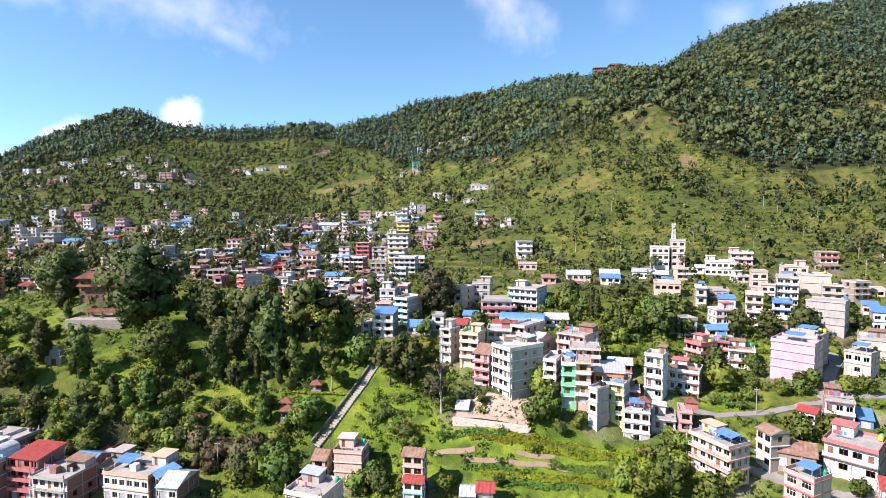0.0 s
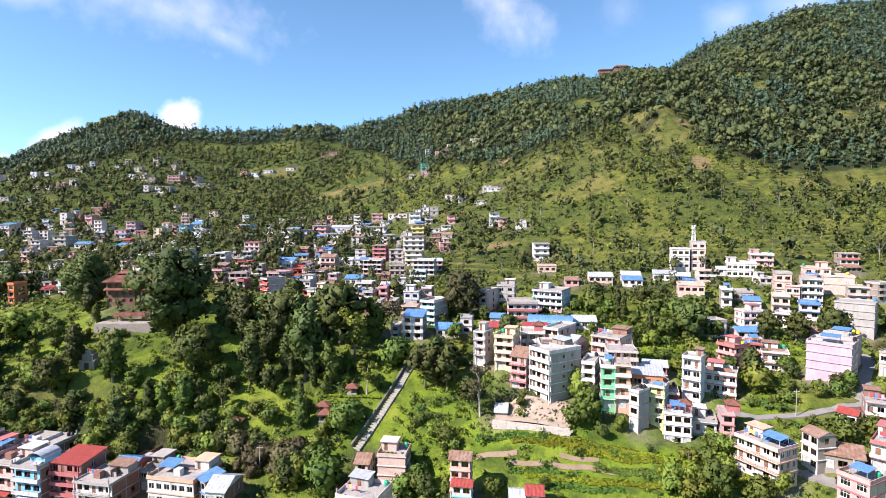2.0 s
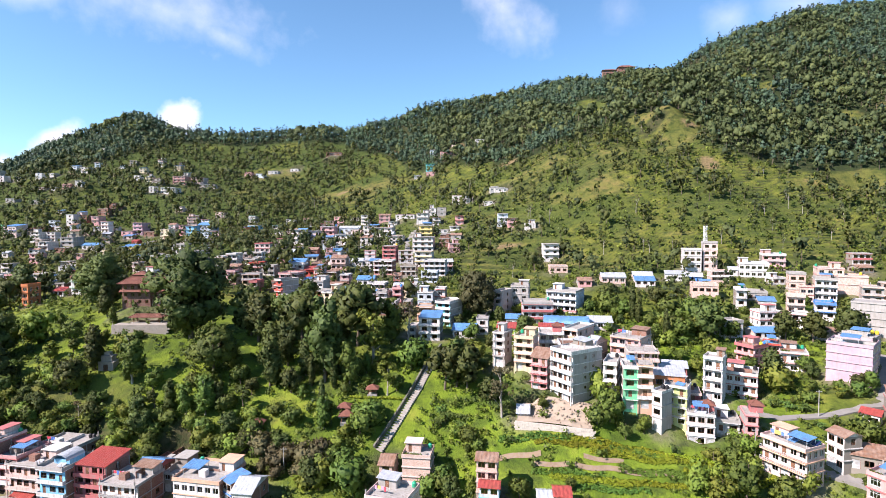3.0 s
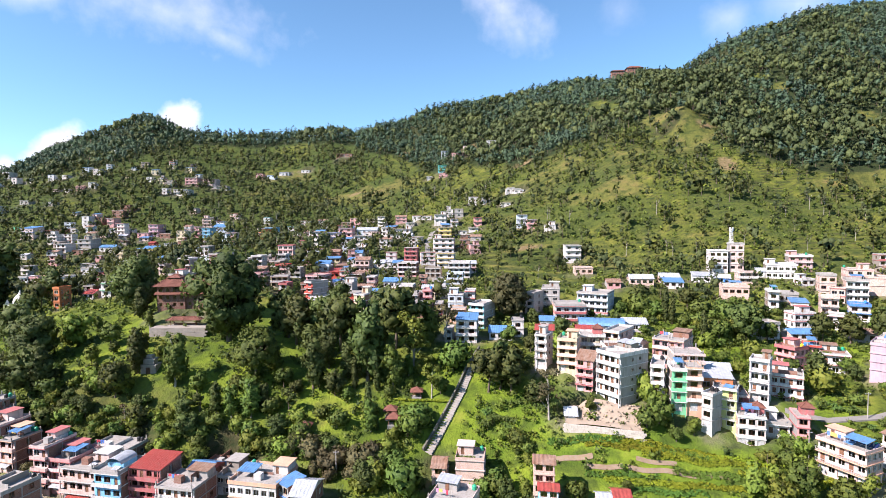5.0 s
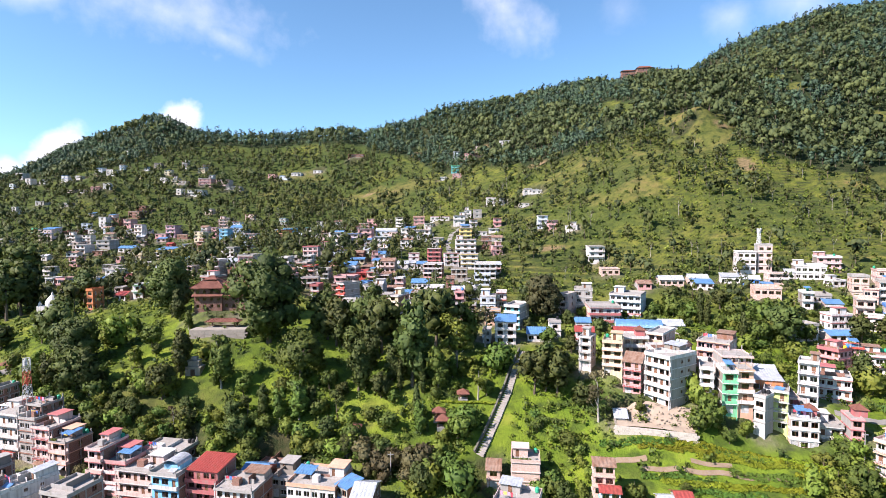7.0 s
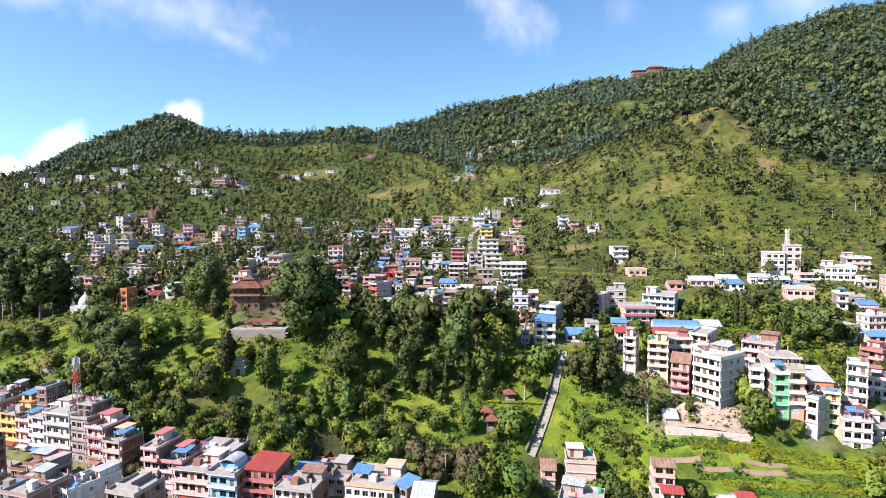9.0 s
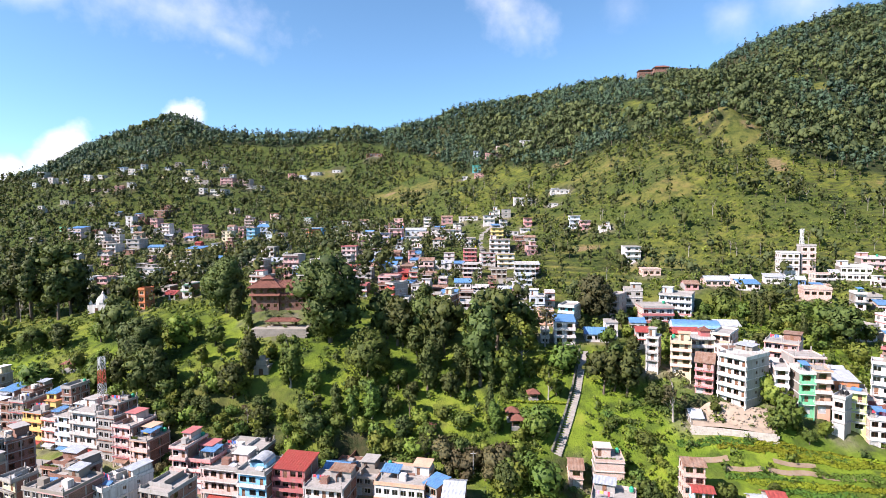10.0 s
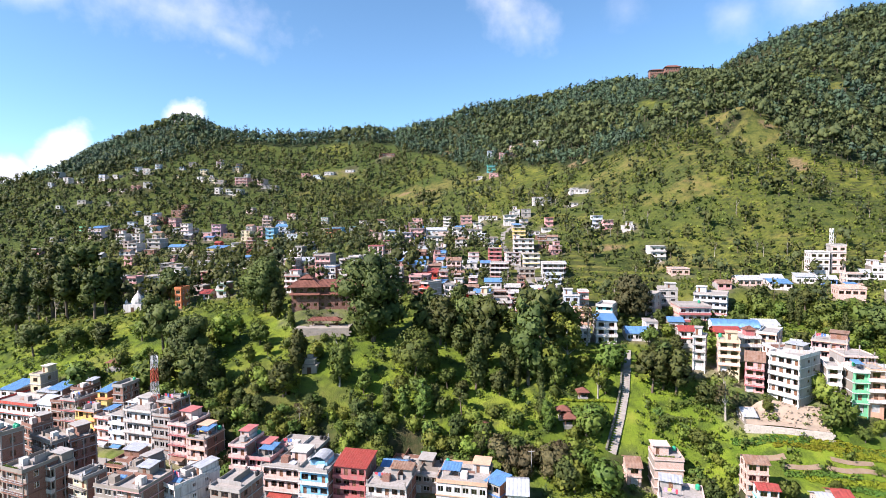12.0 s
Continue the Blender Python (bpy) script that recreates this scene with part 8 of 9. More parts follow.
def hedge(pts, high, leaf, label, seed):
    """A clipped hedge along a line on the ground."""
    rng = np.random.default_rng(seed)
    B = []
    for (ax, ay), (bx, by) in zip(pts, pts[1:]):
        n = max(2, int(math.hypot(bx - ax, by - ay) / 0.45))
        for k in range(n):
            x, y = ax + (bx - ax) * k / n, ay + (by - ay) * k / n
            B.append((x + rng.normal() * 0.1, y + rng.normal() * 0.1, height(x, y) + high * 0.5, 0.5, high * 0.5))
    v, f = merge([cores(rng, B, 0.85), leaves(rng, B, 22 * len(B), 0.16)])
    tagged(new("hedge", mesh_np("hedge", v, f, [leaf], soft=False)), label, "hedge")


hedge([(-46.7, 164.3), (-38, 163.2), (-28.4, 162.3)], 0.9, CROP, "low clipped hedge with yellow-green leaves", 71)
hedge([(-48.2, 149.3), (-46.1, 152.3), (-42.5, 153.8), (-33.6, 154.8)], 0.8, CROP_GREEN, "curving low green hedge on the lawn", 72)
hedge([(-112, 166), (-106, 163.5), (-98, 163), (-92, 165.5)], 1.1, CROP, "rounded bright yellow-green hedge on the lawn", 73)


# ---- park buildings ----
def hip_data(w, d, rise, over, ridge, mat, name="roof"):
    """A hipped tile roof with ribs, eaves and a ridge cap."""
    m = Mesh()
    x, y, r = w / 2 + over, d / 2 + over, ridge / 2
    b = [(-x, -y, 0), (x, -y, 0), (x, y, 0), (-x, y, 0)]
    u = [(p[0], p[1], 0.14) for p in b]
    p, q = (-r, 0, rise), (r, 0, rise)
    for k in range(4):
        m.face([b[k], b[(k + 1) % 4], u[(k + 1) % 4], u[k]])
    m.face([u[0], u[1], q, p])
    m.face([u[1], u[2], q])
    m.face([u[2], u[3], p, q])
    m.face([u[3], u[0], p])
    m.face(b[::-1])
    for a, e in ((u[0], p), (u[3], p), (u[1], q), (u[2], q), (p, q)) if w > 8 else ():
        m.bar(a, e, 0.12)
    n = int(2 * x / 0.55) if w > 8 else 0
    for k in range(1, n):
        xx = -x + 2 * x * k / n
        run = min(1.0, (x - abs(xx)) / max(0.01, x - r))
        m.bar((xx, -y, 0.17), (xx, -y + y * run, 0.17 + (rise - 0.14) * run), 0.05)
    return m.data(name, mat)


def palace(x, y, z, yaw):
    """The old brick palace: three storeys, wooden windows, a skirt roof and hipped tile roofs over a corner block and a long wing."""
    ob = tagged(new("palace"), "old red-brown brick palace with tiered hipped tile roofs", "palace")
    ob.matrix_basis = pose(x, y, z, 0, 0, yaw)
    # Darker than the town's brick: the front's shade is put into the colour.
    brick = make_brick("shaded_brickwork", (0.17, 0.072, 0.05))
    for nm, cx, w, d, n, rise, ridge in (("corner_block", -7.0, 11.0, 11.0, 3, 4.6, 1.2), ("wing", 8.5, 20.0, 9.0, 3, 2.6, 19.0)):
        m = Mesh()
        sh = 2.9
        cols = int(w / 2.6)
        ops = [(s, w * (k + 0.5) / cols - 0.6, w * (k + 0.5) / cols + 0.6, 0.7, 2.1) for s in range(n) for k in range(cols)]
        front = -d / 2
        facade(m, w, ops, n, sh, 0, lambda u, o, zz: (cx + u - w / 2, front + o, zz), 0.25, 5)
        facade(m, d, [], n, sh, 0, lambda u, o, zz: (cx + w / 2 - o, u - d / 2, zz), 0.25, 5)
        facade(m, d, [], n, sh, 0, lambda u, o, zz: (cx - w / 2 + o, d / 2 - u, zz), 0.25, 5)
        facade(m, w, [], n, sh, 0, lambda u, o, zz: (cx + w / 2 - u, d / 2 - o, zz), 0.25, 5)
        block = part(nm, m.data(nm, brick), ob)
        for s, a, b, lo, hi in ops:
            part("window", window_data(b - a, hi - lo, "hood", False)[0], block, pose(cx + a - w / 2, front + 0.12, s * sh + lo), "carved wooden window")
        part("roof", hip_data(w, d, rise, 1.3, ridge, TILE_RED), ob, pose(cx, 0, n * sh))
        sk = Mesh()
        for sgn in (-1,):
            for k in range(int(w / 0.6)):
                a, b = -w / 2 - 0.6 + k * (w + 1.2) / int(w / 0.6), -w / 2 - 0.6 + (k + 1) * (w + 1.2) / int(w / 0.6)
                l = 0.03 * (k % 2)
                sk.face([(a, -d / 2 - 1.4, l), (b, -d / 2 - 1.4, l), (b, -d / 2, 0.8 + l), (a, -d / 2, 0.8 + l)])
                sk.face([(a, -d / 2 - 1.4, l - 0.1), (a, -d / 2, 0.7 + l), (b, -d / 2, 0.7 + l), (b, -d / 2 - 1.4, l - 0.1)])
        part("skirt_roof", sk.data("skirt_roof", TILE_RED), ob, pose(cx, 0, 2 * sh - 0.2))
        for k in range(int(w / 2.2) + 1):
            st = Mesh()
            xx = cx - w / 2 + k * w / int(w / 2.2)
            st.bar((xx, -d / 2, n * sh - 1.2), (xx, -d / 2 - 1.1, n * sh - 0.05), 0.07)
            part("roof_strut", st.data("roof_strut", WOOD_DARK), ob)
    dm = Mesh()
    dm.box(-9.2, -4.8, -1.2, 1.2, 0, 1.0)
    part("roof_lantern", dm.data("roof_lantern", WOOD_DARK), ob, pose(0, -1.4, 3 * 2.9 + 2.2))
    part("roof", hip_data(4.6, 2.6, 1.0, 0.5, 2.0, TILE_RED), ob, pose(-7.0, -1.4, 3 * 2.9 + 3.2))
    return ob


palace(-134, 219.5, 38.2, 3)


def pavilion(x, y, w, d, h, rise, name_word, mat=TILE_RED, yaw=0, plinth=0.3):
    """An open garden shelter: plinth, posts and a pyramid roof."""
    ob = tagged(new("garden_pavilion"), name_word, "pavilion", "park pavilions")
    ob.matrix_basis = pose(x, y, height(x, y), 0, 0, yaw)
    m = Mesh()
    m.box(-w / 2, w / 2, -d / 2, d / 2, -1.0, plinth)
    part("plinth", m.data("plinth", CONCRETE), ob)
    for a in (-1, 1):
        for b in (-1, 1):
            m = Mesh()
            m.box(a * w * 0.4 - 0.1, a * w * 0.4 + 0.1, b * d * 0.4 - 0.1, b * d * 0.4 + 0.1, plinth, h)
            part("post", m.data("post", WOOD), ob)
    part("roof", hip_data(w, d, rise, 0.5, max(0.1, w - d), mat), ob, pose(0, 0, h))
    m = Mesh()
    m.box(-w * 0.35, w * 0.35, d * 0.28, d * 0.36, plinth + 0.35, plinth + 0.45)
    m.box(-w * 0.35, w * 0.35, d * 0.30, d * 0.34, plinth, plinth + 0.35)
    part("bench", m.data("bench", WOOD), ob)
    return ob


pavilion(-72.3, 154.5, 3.4, 3.4, 2.0, 1.5, "small garden pavilion with a red tile pyramid roof")
pavilion(-47.2, 158.5, 3.2, 3.2, 2.2, 1.5, "small garden pavilion with a red tile pyramid roof")
pavilion(-46.0, 155.8, 3.6, 3.6, 2.2, 1.5, "brown-roofed open garden pavilion on the lawn")
pavilion(-39.6, 165.2, 3.0, 3.0, 1.9, 1.4, "small red-roofed garden shelter among hedges")
pavilion(-130.0, 202.5, 12.0, 3.0, 2.3, 1.2, "long open shelter with a red tile roof above stone terrace")
pavilion(-89.5, 222.5, 7.0, 5.5, 2.6, 2.0, "open brick-red roofed shelter beside the palace garden")
pavilion(-208, 196, 5.0, 4.0, 2.4, 1.6, "low brown-roofed garden shelter on the lawn")

# stone terrace below the long shelter and the ruined stone steps under it
ter = tagged(new("stone_terrace"), "weathered grey stone terrace wall with stains", "terrace", kind="structure")
rng_t = random.Random(11)
data = []
for w in (1.3, 1.8):
    m = Mesh()
    m.box(-w / 2 + 0.02, w / 2 - 0.02, -0.3, 0.3, 0.02, 0.58)
    data.append((w, m.data("stone", STONE_WALL)))
z0 = 28.0
for c in range(9):
    u = -10.5
    while u < 9.5:
        w, dd = rng_t.choice(data)
        part("stone", dd, ter, pose(-130 + u + w / 2, 196.5 + 0.05 * c + rng_t.uniform(-0.06, 0.06), z0 + 0.6 * c, 0, 0, 0))
        u += w
fl = Mesh()
fl.box(-140.5, -120.0, 196.7, 206.0, z0 + 4.6, z0 + 5.3)
part("terrace_floor", fl.data("terrace_floor", STONE_WALL), ter)
gate = tagged(new("stone_shrine"), "small ruined stone shrine with a stepped roof on the lawn", "shrine")
gate.matrix_basis = pose(-129.5, 177, height(-129.5, 176))
for k, (s, a, b) in enumerate(((5.0, -1.0, 2.2), (5.6, 2.2, 2.6), (3.6, 2.6, 4.2), (4.2, 4.2, 4.5), (2.0, 4.5, 5.6))):
    m = Mesh()
    m.box(-s / 2, s / 2, -s * 0.35, s * 0.35, a, b)
    part("shrine_tier", m.data("shrine_tier", STONE_WALL), gate)
m = Mesh()
m.box(-0.7, 0.7, -1.9, -1.6, -0.8, 1.7)
part("doorway", m.data("doorway", WOOD_DARK), gate)

# white shrine with a bulging spire
st = tagged(new("white_shrine"), "whitewashed temple with a tapering curved spire", "temple")
st.matrix_basis = pose(-231.5, 250, height(-231.5, 248))
m = Mesh()
m.box(-4.2, 4.2, -3.2, 3.2, -2.5, 3.4)
part("shrine_base", m.data("shrine_base", paint("white")), st)
m = Mesh()
m.lathe([(2.9, 3.4), (3.0, 4.4), (2.7, 5.6), (2.0, 6.8), (1.1, 7.8), (0.5, 8.4), (0.55, 8.8), (0.1, 9.8)], 12, x=1.2)
part("spire", m.data("spire", paint("white")), st)
m = Mesh()
m.lathe([(0.75, 3.4), (0.8, 4.0), (0.5, 4.8), (0.06, 5.6)], 10, x=-3.2, y=-2.2)
part("corner_spire", m.data("corner_spire", paint("white")), st)
m = Mesh()
m.box(-0.7, 0.7, -3.3, -3.18, -0.5, 2.0)
part("doorway", m.data("doorway", WOOD_DARK), st)

# hall with a blue barrel roof
hall = tagged(new("vaulted_hall"), "low hall under a blue barrel-vaulted sheet roof", "hall")
hall.matrix_basis = pose(31.2, 208.5, 29.6, 0, 0, -12)
m = Mesh()
m.box(-8.3, 8.3, -4.0, 4.0, -4.5, 1.6)
part("wall", m.data("wall", paint("white")), hall)
m = Mesh()
for i in range(14):
    a, b = math.pi * (0.06 + 0.88 * i / 14), math.pi * (0.06 + 0.88 * (i + 1) / 14)
    ya, za, yb, zb = -4.6 * math.cos(a), 3.0 * math.sin(a), -4.6 * math.cos(b), 3.0 * math.sin(b)
    for k in range(16):
        x0, x1, l, r = -8.7 + 17.4 * k / 16, -8.7 + 17.4 * (k + 1) / 16, 0.06 * (k % 2), 0.06 * ((k + 1) % 2)
        m.face([(x0, ya, za + l), (x1, ya, za + r), (x1, yb, zb + r), (x0, yb, zb + l)])
part("roof", m.data("roof", SHEET["b"]), hall, pose(0, 0, 1.3))
for sx in (-8.3, 8.3):
    m = Mesh()
    m.face([(sx, -4.0 * math.cos(math.pi * k / 12), 1.6 + 2.7 * math.sin(math.pi * k / 12)) for k in range(13)])
    part("gable", m.data("gable", paint("ice")), hall)
for k in range(6):
    part("window", window_data(1.4, 0.9, "pale", False)[0], hall, pose(-7.4 + 2.5 * k, -4.05, 0.2))


# ---- masts and poles ----
def lattice_mast(name, label, x, y, z, h, w0, w1, panels, mats, antennas):
    """A four-legged lattice mast with braces; alternate panels may differ in colour."""
    ob = tagged(new(name), label, "mast")
    ob.matrix_basis = pose(x, y, z)
    for p in range(panels):
        m = Mesh()
        a, b = p / panels, (p + 1) / panels
        ra, rb = (w0 + (w1 - w0) * a) / 2, (w0 + (w1 - w0) * b) / 2
        ca = [(sx * ra, sy * ra, a * h) for sx, sy in ((-1, -1), (1, -1), (1, 1), (-1, 1))]
        cb = [(sx * rb, sy * rb, b * h) for sx, sy in ((-1, -1), (1, -1), (1, 1), (-1, 1))]
        for k in range(4):
            j = (k + 1) % 4
            m.bar(ca[k], cb[k], 0.07)
            m.bar(ca[k], cb[j], 0.04)
            m.bar(ca[j], cb[k], 0.04)
            m.bar(cb[k], cb[j], 0.04)
        part("mast_panel", m.data("mast_panel", mats[p % len(mats)]), ob)
    for k in range(antennas):
        m = Mesh()
        a = 2 * math.pi * k / antennas + 0.5
        ax, ay = math.cos(a) * (w1 / 2 + 0.35), math.sin(a) * (w1 / 2 + 0.35)
        m.box(ax - 0.16, ax + 0.16, ay - 0.1, ay + 0.1, h * 0.86, h * 0.86 + 2.0)
        m.bar((0, 0, h * 0.9), (ax, ay, h * 0.9), 0.05)
        part("antenna", m.data("antenna", ALU), ob)
    return ob


def utility_pole(x, y, h=8.0):
    ob = tagged(new("utility_pole"), "slim concrete utility pole with a crossarm", "utility pole", "utility poles")
    ob.matrix_basis = pose(x, y, height(x, y) - 0.3)
    m = Mesh()
    m.lathe([(0.16, 0), (0.10, h)], 6)
    part("pole", m.data("pole", CONCRETE), ob)
    m = Mesh()
    m.box(-0.8, 0.8, -0.05, 0.05, h - 0.6, h - 0.48)
    for xx in (-0.7, 0, 0.7):
        m.lathe([(0.05, h - 0.48), (0.06, h - 0.35)], 5, x=xx)
    part("crossarm", m.data("crossarm", STEEL), ob)


for x, y in ((86.9, 145.5), (108.5, 156.5), (117.5, 153.5), (-37.0, 320.0), (-160, 141.0), (62, 133), (-60, 139)):
    utility_pole(x, y)

lattice_mast("radio_mast", "red and white lattice radio mast standing on a roof", -175.3, 163, 14.6, 17.0, 1.9, 1.3, 8, (RED_STEEL, RED_STEEL, STEEL, STEEL), 3)
lattice_mast("antenna_tower", "pale lattice antenna tower on a white building's roof", 121.4, 281, 59.3, 8.6, 1.6, 1.0, 4, (ALU,), 6)


def hill_temple(x, y, z, w, d, h, rise):
    ob = tagged(new("hilltop_temple"), "reddish brick temple hall with a dark hipped roof on the ridge", "temple", "hilltop temple halls")
    ob.matrix_basis = pose(x, y, z, 0, 0, -6)
    m = Mesh()
    cols = int(w / 3.2)
    ops = [(s, w * (k + 0.5) / cols - 0.8, w * (k + 0.5) / cols + 0.8, 0.7, 2.4) for s in range(2) for k in range(cols)]
    facade(m, w, ops, 2, h / 2, 0, lambda u, o, zz: (u - w / 2, -d / 2 + o, zz), 0.25, 8)
    facade(m, d, [], 2, h / 2, 0, lambda u, o, zz: (w / 2 - o, u - d / 2, zz), 0.25, 8)
    facade(m, d, [], 2, h / 2, 0, lambda u, o, zz: (-w / 2 + o, d / 2 - u, zz), 0.25, 8)
    facade(m, w, [], 2, h / 2, 0, lambda u, o, zz: (w / 2 - u, d / 2 - o, zz), 0.25, 8)
    part("wall", m.data("wall", paint("brick")), ob)
    for s, a, b, lo, hi in ops:
        part("window", window_data(b - a, hi - lo, "wood", False)[0], ob, pose(a - w / 2, -d / 2 + 0.12, s * h / 2 + lo))
    part("roof", hip_data(w, d, rise, 1.4, w * 0.6, TILE_RED), ob, pose(0, 0, h))


hill_temple(241.6, 834, 297.0, 20, 10, 6.6, 2.6)
hill_temple(266.6, 836, 298.5, 22, 12, 10.0, 4.2)
hill_temple(293.7, 834, 300.0, 22, 10, 5.4, 2.2)

# ---- trees standing singly in the park, the gardens and the town ----
tree("giant", -110.3, 194.8, 38.5)
tree("tall_dark", -133.3, 175.8, 15.5)
tree("tall_mid", -118.2, 170.8, 18.2)
tree("dome", -93.3, 174.3, 18.2)
tree("tall_dark", -73.3, 169.8, 17.3)
tree("round_dark", -65.7, 166.8, 9.6)
tree("tall_mid", -52.6, 153.8, 10.1)
tree("open_dark", -78.3, 160.3, 9.0)
tree("round_mid", -82.7, 169.8, 8.7)
tree("bush_mid", -68.0, 158.8, 4.7)
tree("round_mid", -74.2, 156.8, 5.0)
tree("tall_dark", -101.4, 161.8, 9.7)
tree("tall_mid", -96.1, 160.3, 10.3)
tree("tall_mid", -90.1, 160.3, 10.3)
tree("tall_dark", -87.0, 162.3, 8.5)
tree("tall_dark", -55.9, 171.3, 24.6)
tree("tall_mid", -47.5, 169.3, 23.0)
tree("tall_dark", -62.8, 174.3, 18.5)
tree("column", -59.7, 169.3, 10.8)
tree("column", -52.4, 168.3, 11.5)
tree("bush_mid", -48.3, 166.3, 4.6)
tree("tall_mid", -42.7, 174.3, 11.1)
tree("open_light", -34.9, 164.3, 11.5)
tree("open_light", -41.2, 179.8, 19.1)
tree("round_dark", -16.9, 166.3, 16.6)
tree("round_dark", -9.9, 164.8, 16.1)
tree("tall_dark", -13.1, 167.3, 15.7)
tree("open_dry", -0.4, 152.8, 15.0)
tree("round_dark", -3.4, 158.3, 9.8)
tree("bush_mid", -18.1, 133.8, 7.1)
tree("bush_mid", -21.3, 132.8, 5.9)
tree("round_dark", -75.1, 196.3, 12.5)
tree("round_dark", -85.2, 194.3, 12.4)
tree("round_dark", -77.5, 187.3, 13.1)
tree("round_dark", -67.9, 190.3, 14.2)
tree("tall_dark", -70.2, 179.3, 13.3)
tree("round_dark", -89.5, 199.3, 12.7)
tree("round_mid", -109.9, 167.8, 8.0)
tree("round_mid", -147.8, 173.8, 6.7)
tree("bush_mid", -145.1, 170.8, 4.7)
tree("round_dark", -160.0, 172.3, 8.4)
tree("open_dark", -106.6, 161.8, 7.2)
tree("round_dark", -110.3, 160.3, 4.8)
tree("bush_mid", -62.8, 155.3, 3.6)
tree("bush_mid", -42.7, 157.3, 4.4)
tree("round_mid", -57.1, 183.8, 11.7)
tree("round_mid", -61.5, 164.3, 5.2)
tree("bush_mid", -84.6, 161.3, 5.8)
tree("bush_light", -45.9, 151.8, 4.2)
tree("round_mid", -32.1, 165.8, 6.0)
tree("bush_mid", -27.9, 175.8, 6.7)
tree("round_mid", -23.6, 182.8, 5.8)
tree("round_light", 45.9, 118.5, 8.8)
tree("round_mid", 53.1, 121.0, 10.8)
tree("round_light", 50.9, 123.0, 6.5)
tree("round_mid", 29.0, 146.0, 9.6)
tree("round_mid", 31.7, 141.0, 9.0)
tree("round_light", 37.4, 143.0, 5.8)
tree("bush_mid", 25.2, 145.0, 6.1)
tree("round_dark", 84.3, 162.0, 7.9)
tree("round_dark", 155.1, 195.0, 8.3)
tree("round_dark", 130.2, 190.5, 9.2)
tree("round_dark", 118.3, 193.0, 7.8)
tree("round_mid", 109.3, 155.0, 7.2)
tree("round_dark", 105.8, 155.5, 6.6)
tree("round_mid", 99.3, 153.5, 5.9)
tree("round_mid", 93.3, 157.5, 7.7)
tree("round_mid", 99.3, 170.0, 6.7)
tree("bush_light", 116.7, 151.5, 6.4)
tree("round_mid", 122.0, 151.0, 6.4)
tree("bush_mid", 100.8, 136.0, 5.8)
tree("bush_mid", 92.4, 134.5, 4.3)
tree("round_mid", 80.6, 120.5, 5.7)
tree("round_mid", 91.9, 115.0, 6.2)
tree("bush_mid", 61.1, 119.0, 6.0)
tree("bush_light", 65.7, 119.0, 5.8)
tree("column", 61.7, 220.5, 14.9)
tree("column", 63.2, 217.5, 13.8)
tree("column", 64.6, 193.5, 13.5)
tree("round_mid", 71.0, 194.5, 10.3)
tree("round_mid", 63.6, 201.0, 9.8)
tree("round_mid", 77.2, 200.0, 9.3)
tree("round_dark", 80.3, 194.5, 10.3)
tree("round_mid", 88.7, 194.5, 8.5)
tree("round_mid", 97.7, 205.0, 7.4)
tree("round_mid", 58.6, 223.0, 9.4)
tree("round_dark", 56.7, 235.5, 7.5)
tree("giant_brown", -2.2, 227.0, 24.0)
tree("round_dark", -9.7, 233.0, 12.3)
tree("round_mid", -7.1, 195.5, 8.3)
tree("open_dry", -30.2, 196.0, 16.6)
tree("tall_mid", -36.5, 196.0, 14.5)
tree("tall_dark", -54.2, 195.5, 18.6)
tree("round_dark", -48.6, 192.5, 16.3)
tree("tall_dark", -66.0, 203.0, 12.9)
tree("round_mid", 11.6, 151.5, 8.7)
tree("giant", -161.1, 225.5, 27.1)
tree("tall_dark", -151.5, 212.0, 11.4)
tree("round_dark", -77.3, 236.5, 8.6)
tree("round_dark", -83.0, 194.0, 13.4)
tree("round_dark", -73.3, 197.5, 12.7)
tree("tall_dark", -65.4, 202.0, 12.2)
tree("round_mid", -57.0, 208.0, 11.6)
tree("pine", -306.3, 267.5, 24.3)
tree("pine", -306.2, 276.5, 26.6)
tree("pine", -283.3, 256.5, 23.1)
tree("pine", -278.9, 260.0, 25.6)
tree("pine", -264.7, 250.0, 20.9)
tree("tall_dark", -263.3, 258.0, 22.1)
tree("pine", -247.6, 244.0, 19.9)
tree("pine", -274.5, 231.5, 14.9)
tree("round_dark", -248.3, 253.5, 17.9)
tree("round_dark", -360.5, 352.5, 18.8)
tree("pine", -344.5, 357.0, 19.1)
tree("round_dark", -332.3, 362.0, 19.3)
tree("round_dark", -215.7, 250.5, 12.1)
tree("round_dark", -216.0, 236.0, 12.7)
tree("giant", -174.0, 183.0, 22.1)
tree("round_dark", -190.7, 197.5, 13.6)
tree("round_light", -165.0, 194.0, 13.4)
tree("round_light", -152.4, 181.5, 9.0)
tree("tall_dark", -161.4, 171.0, 14.0)
tree("round_dark", -165.4, 170.5, 11.0)
tree("round_mid", -206.5, 211.0, 11.3)
tree("round_dark", -224.2, 212.5, 12.8)
tree("dome", -236.6, 213.5, 11.5)
tree("round_dark", -254.3, 215.0, 10.2)
tree("round_mid", -255.7, 225.0, 9.7)
tree("open_dark", -137.2, 216.0, 9.3)
tree("round_mid", -139.0, 171.5, 7.0)
tree("round_mid", -151.8, 191.5, 9.1)
tree("round_light", -138.8, 190.0, 8.2)
tree("tall_mid", -163.7, 203.5, 10.9)
tree("tall_mid", -143.3, 202.0, 10.9)
tree("round_mid", -177.9, 203.0, 8.7)
tree("bush_mid", -206.2, 196.0, 6.3)
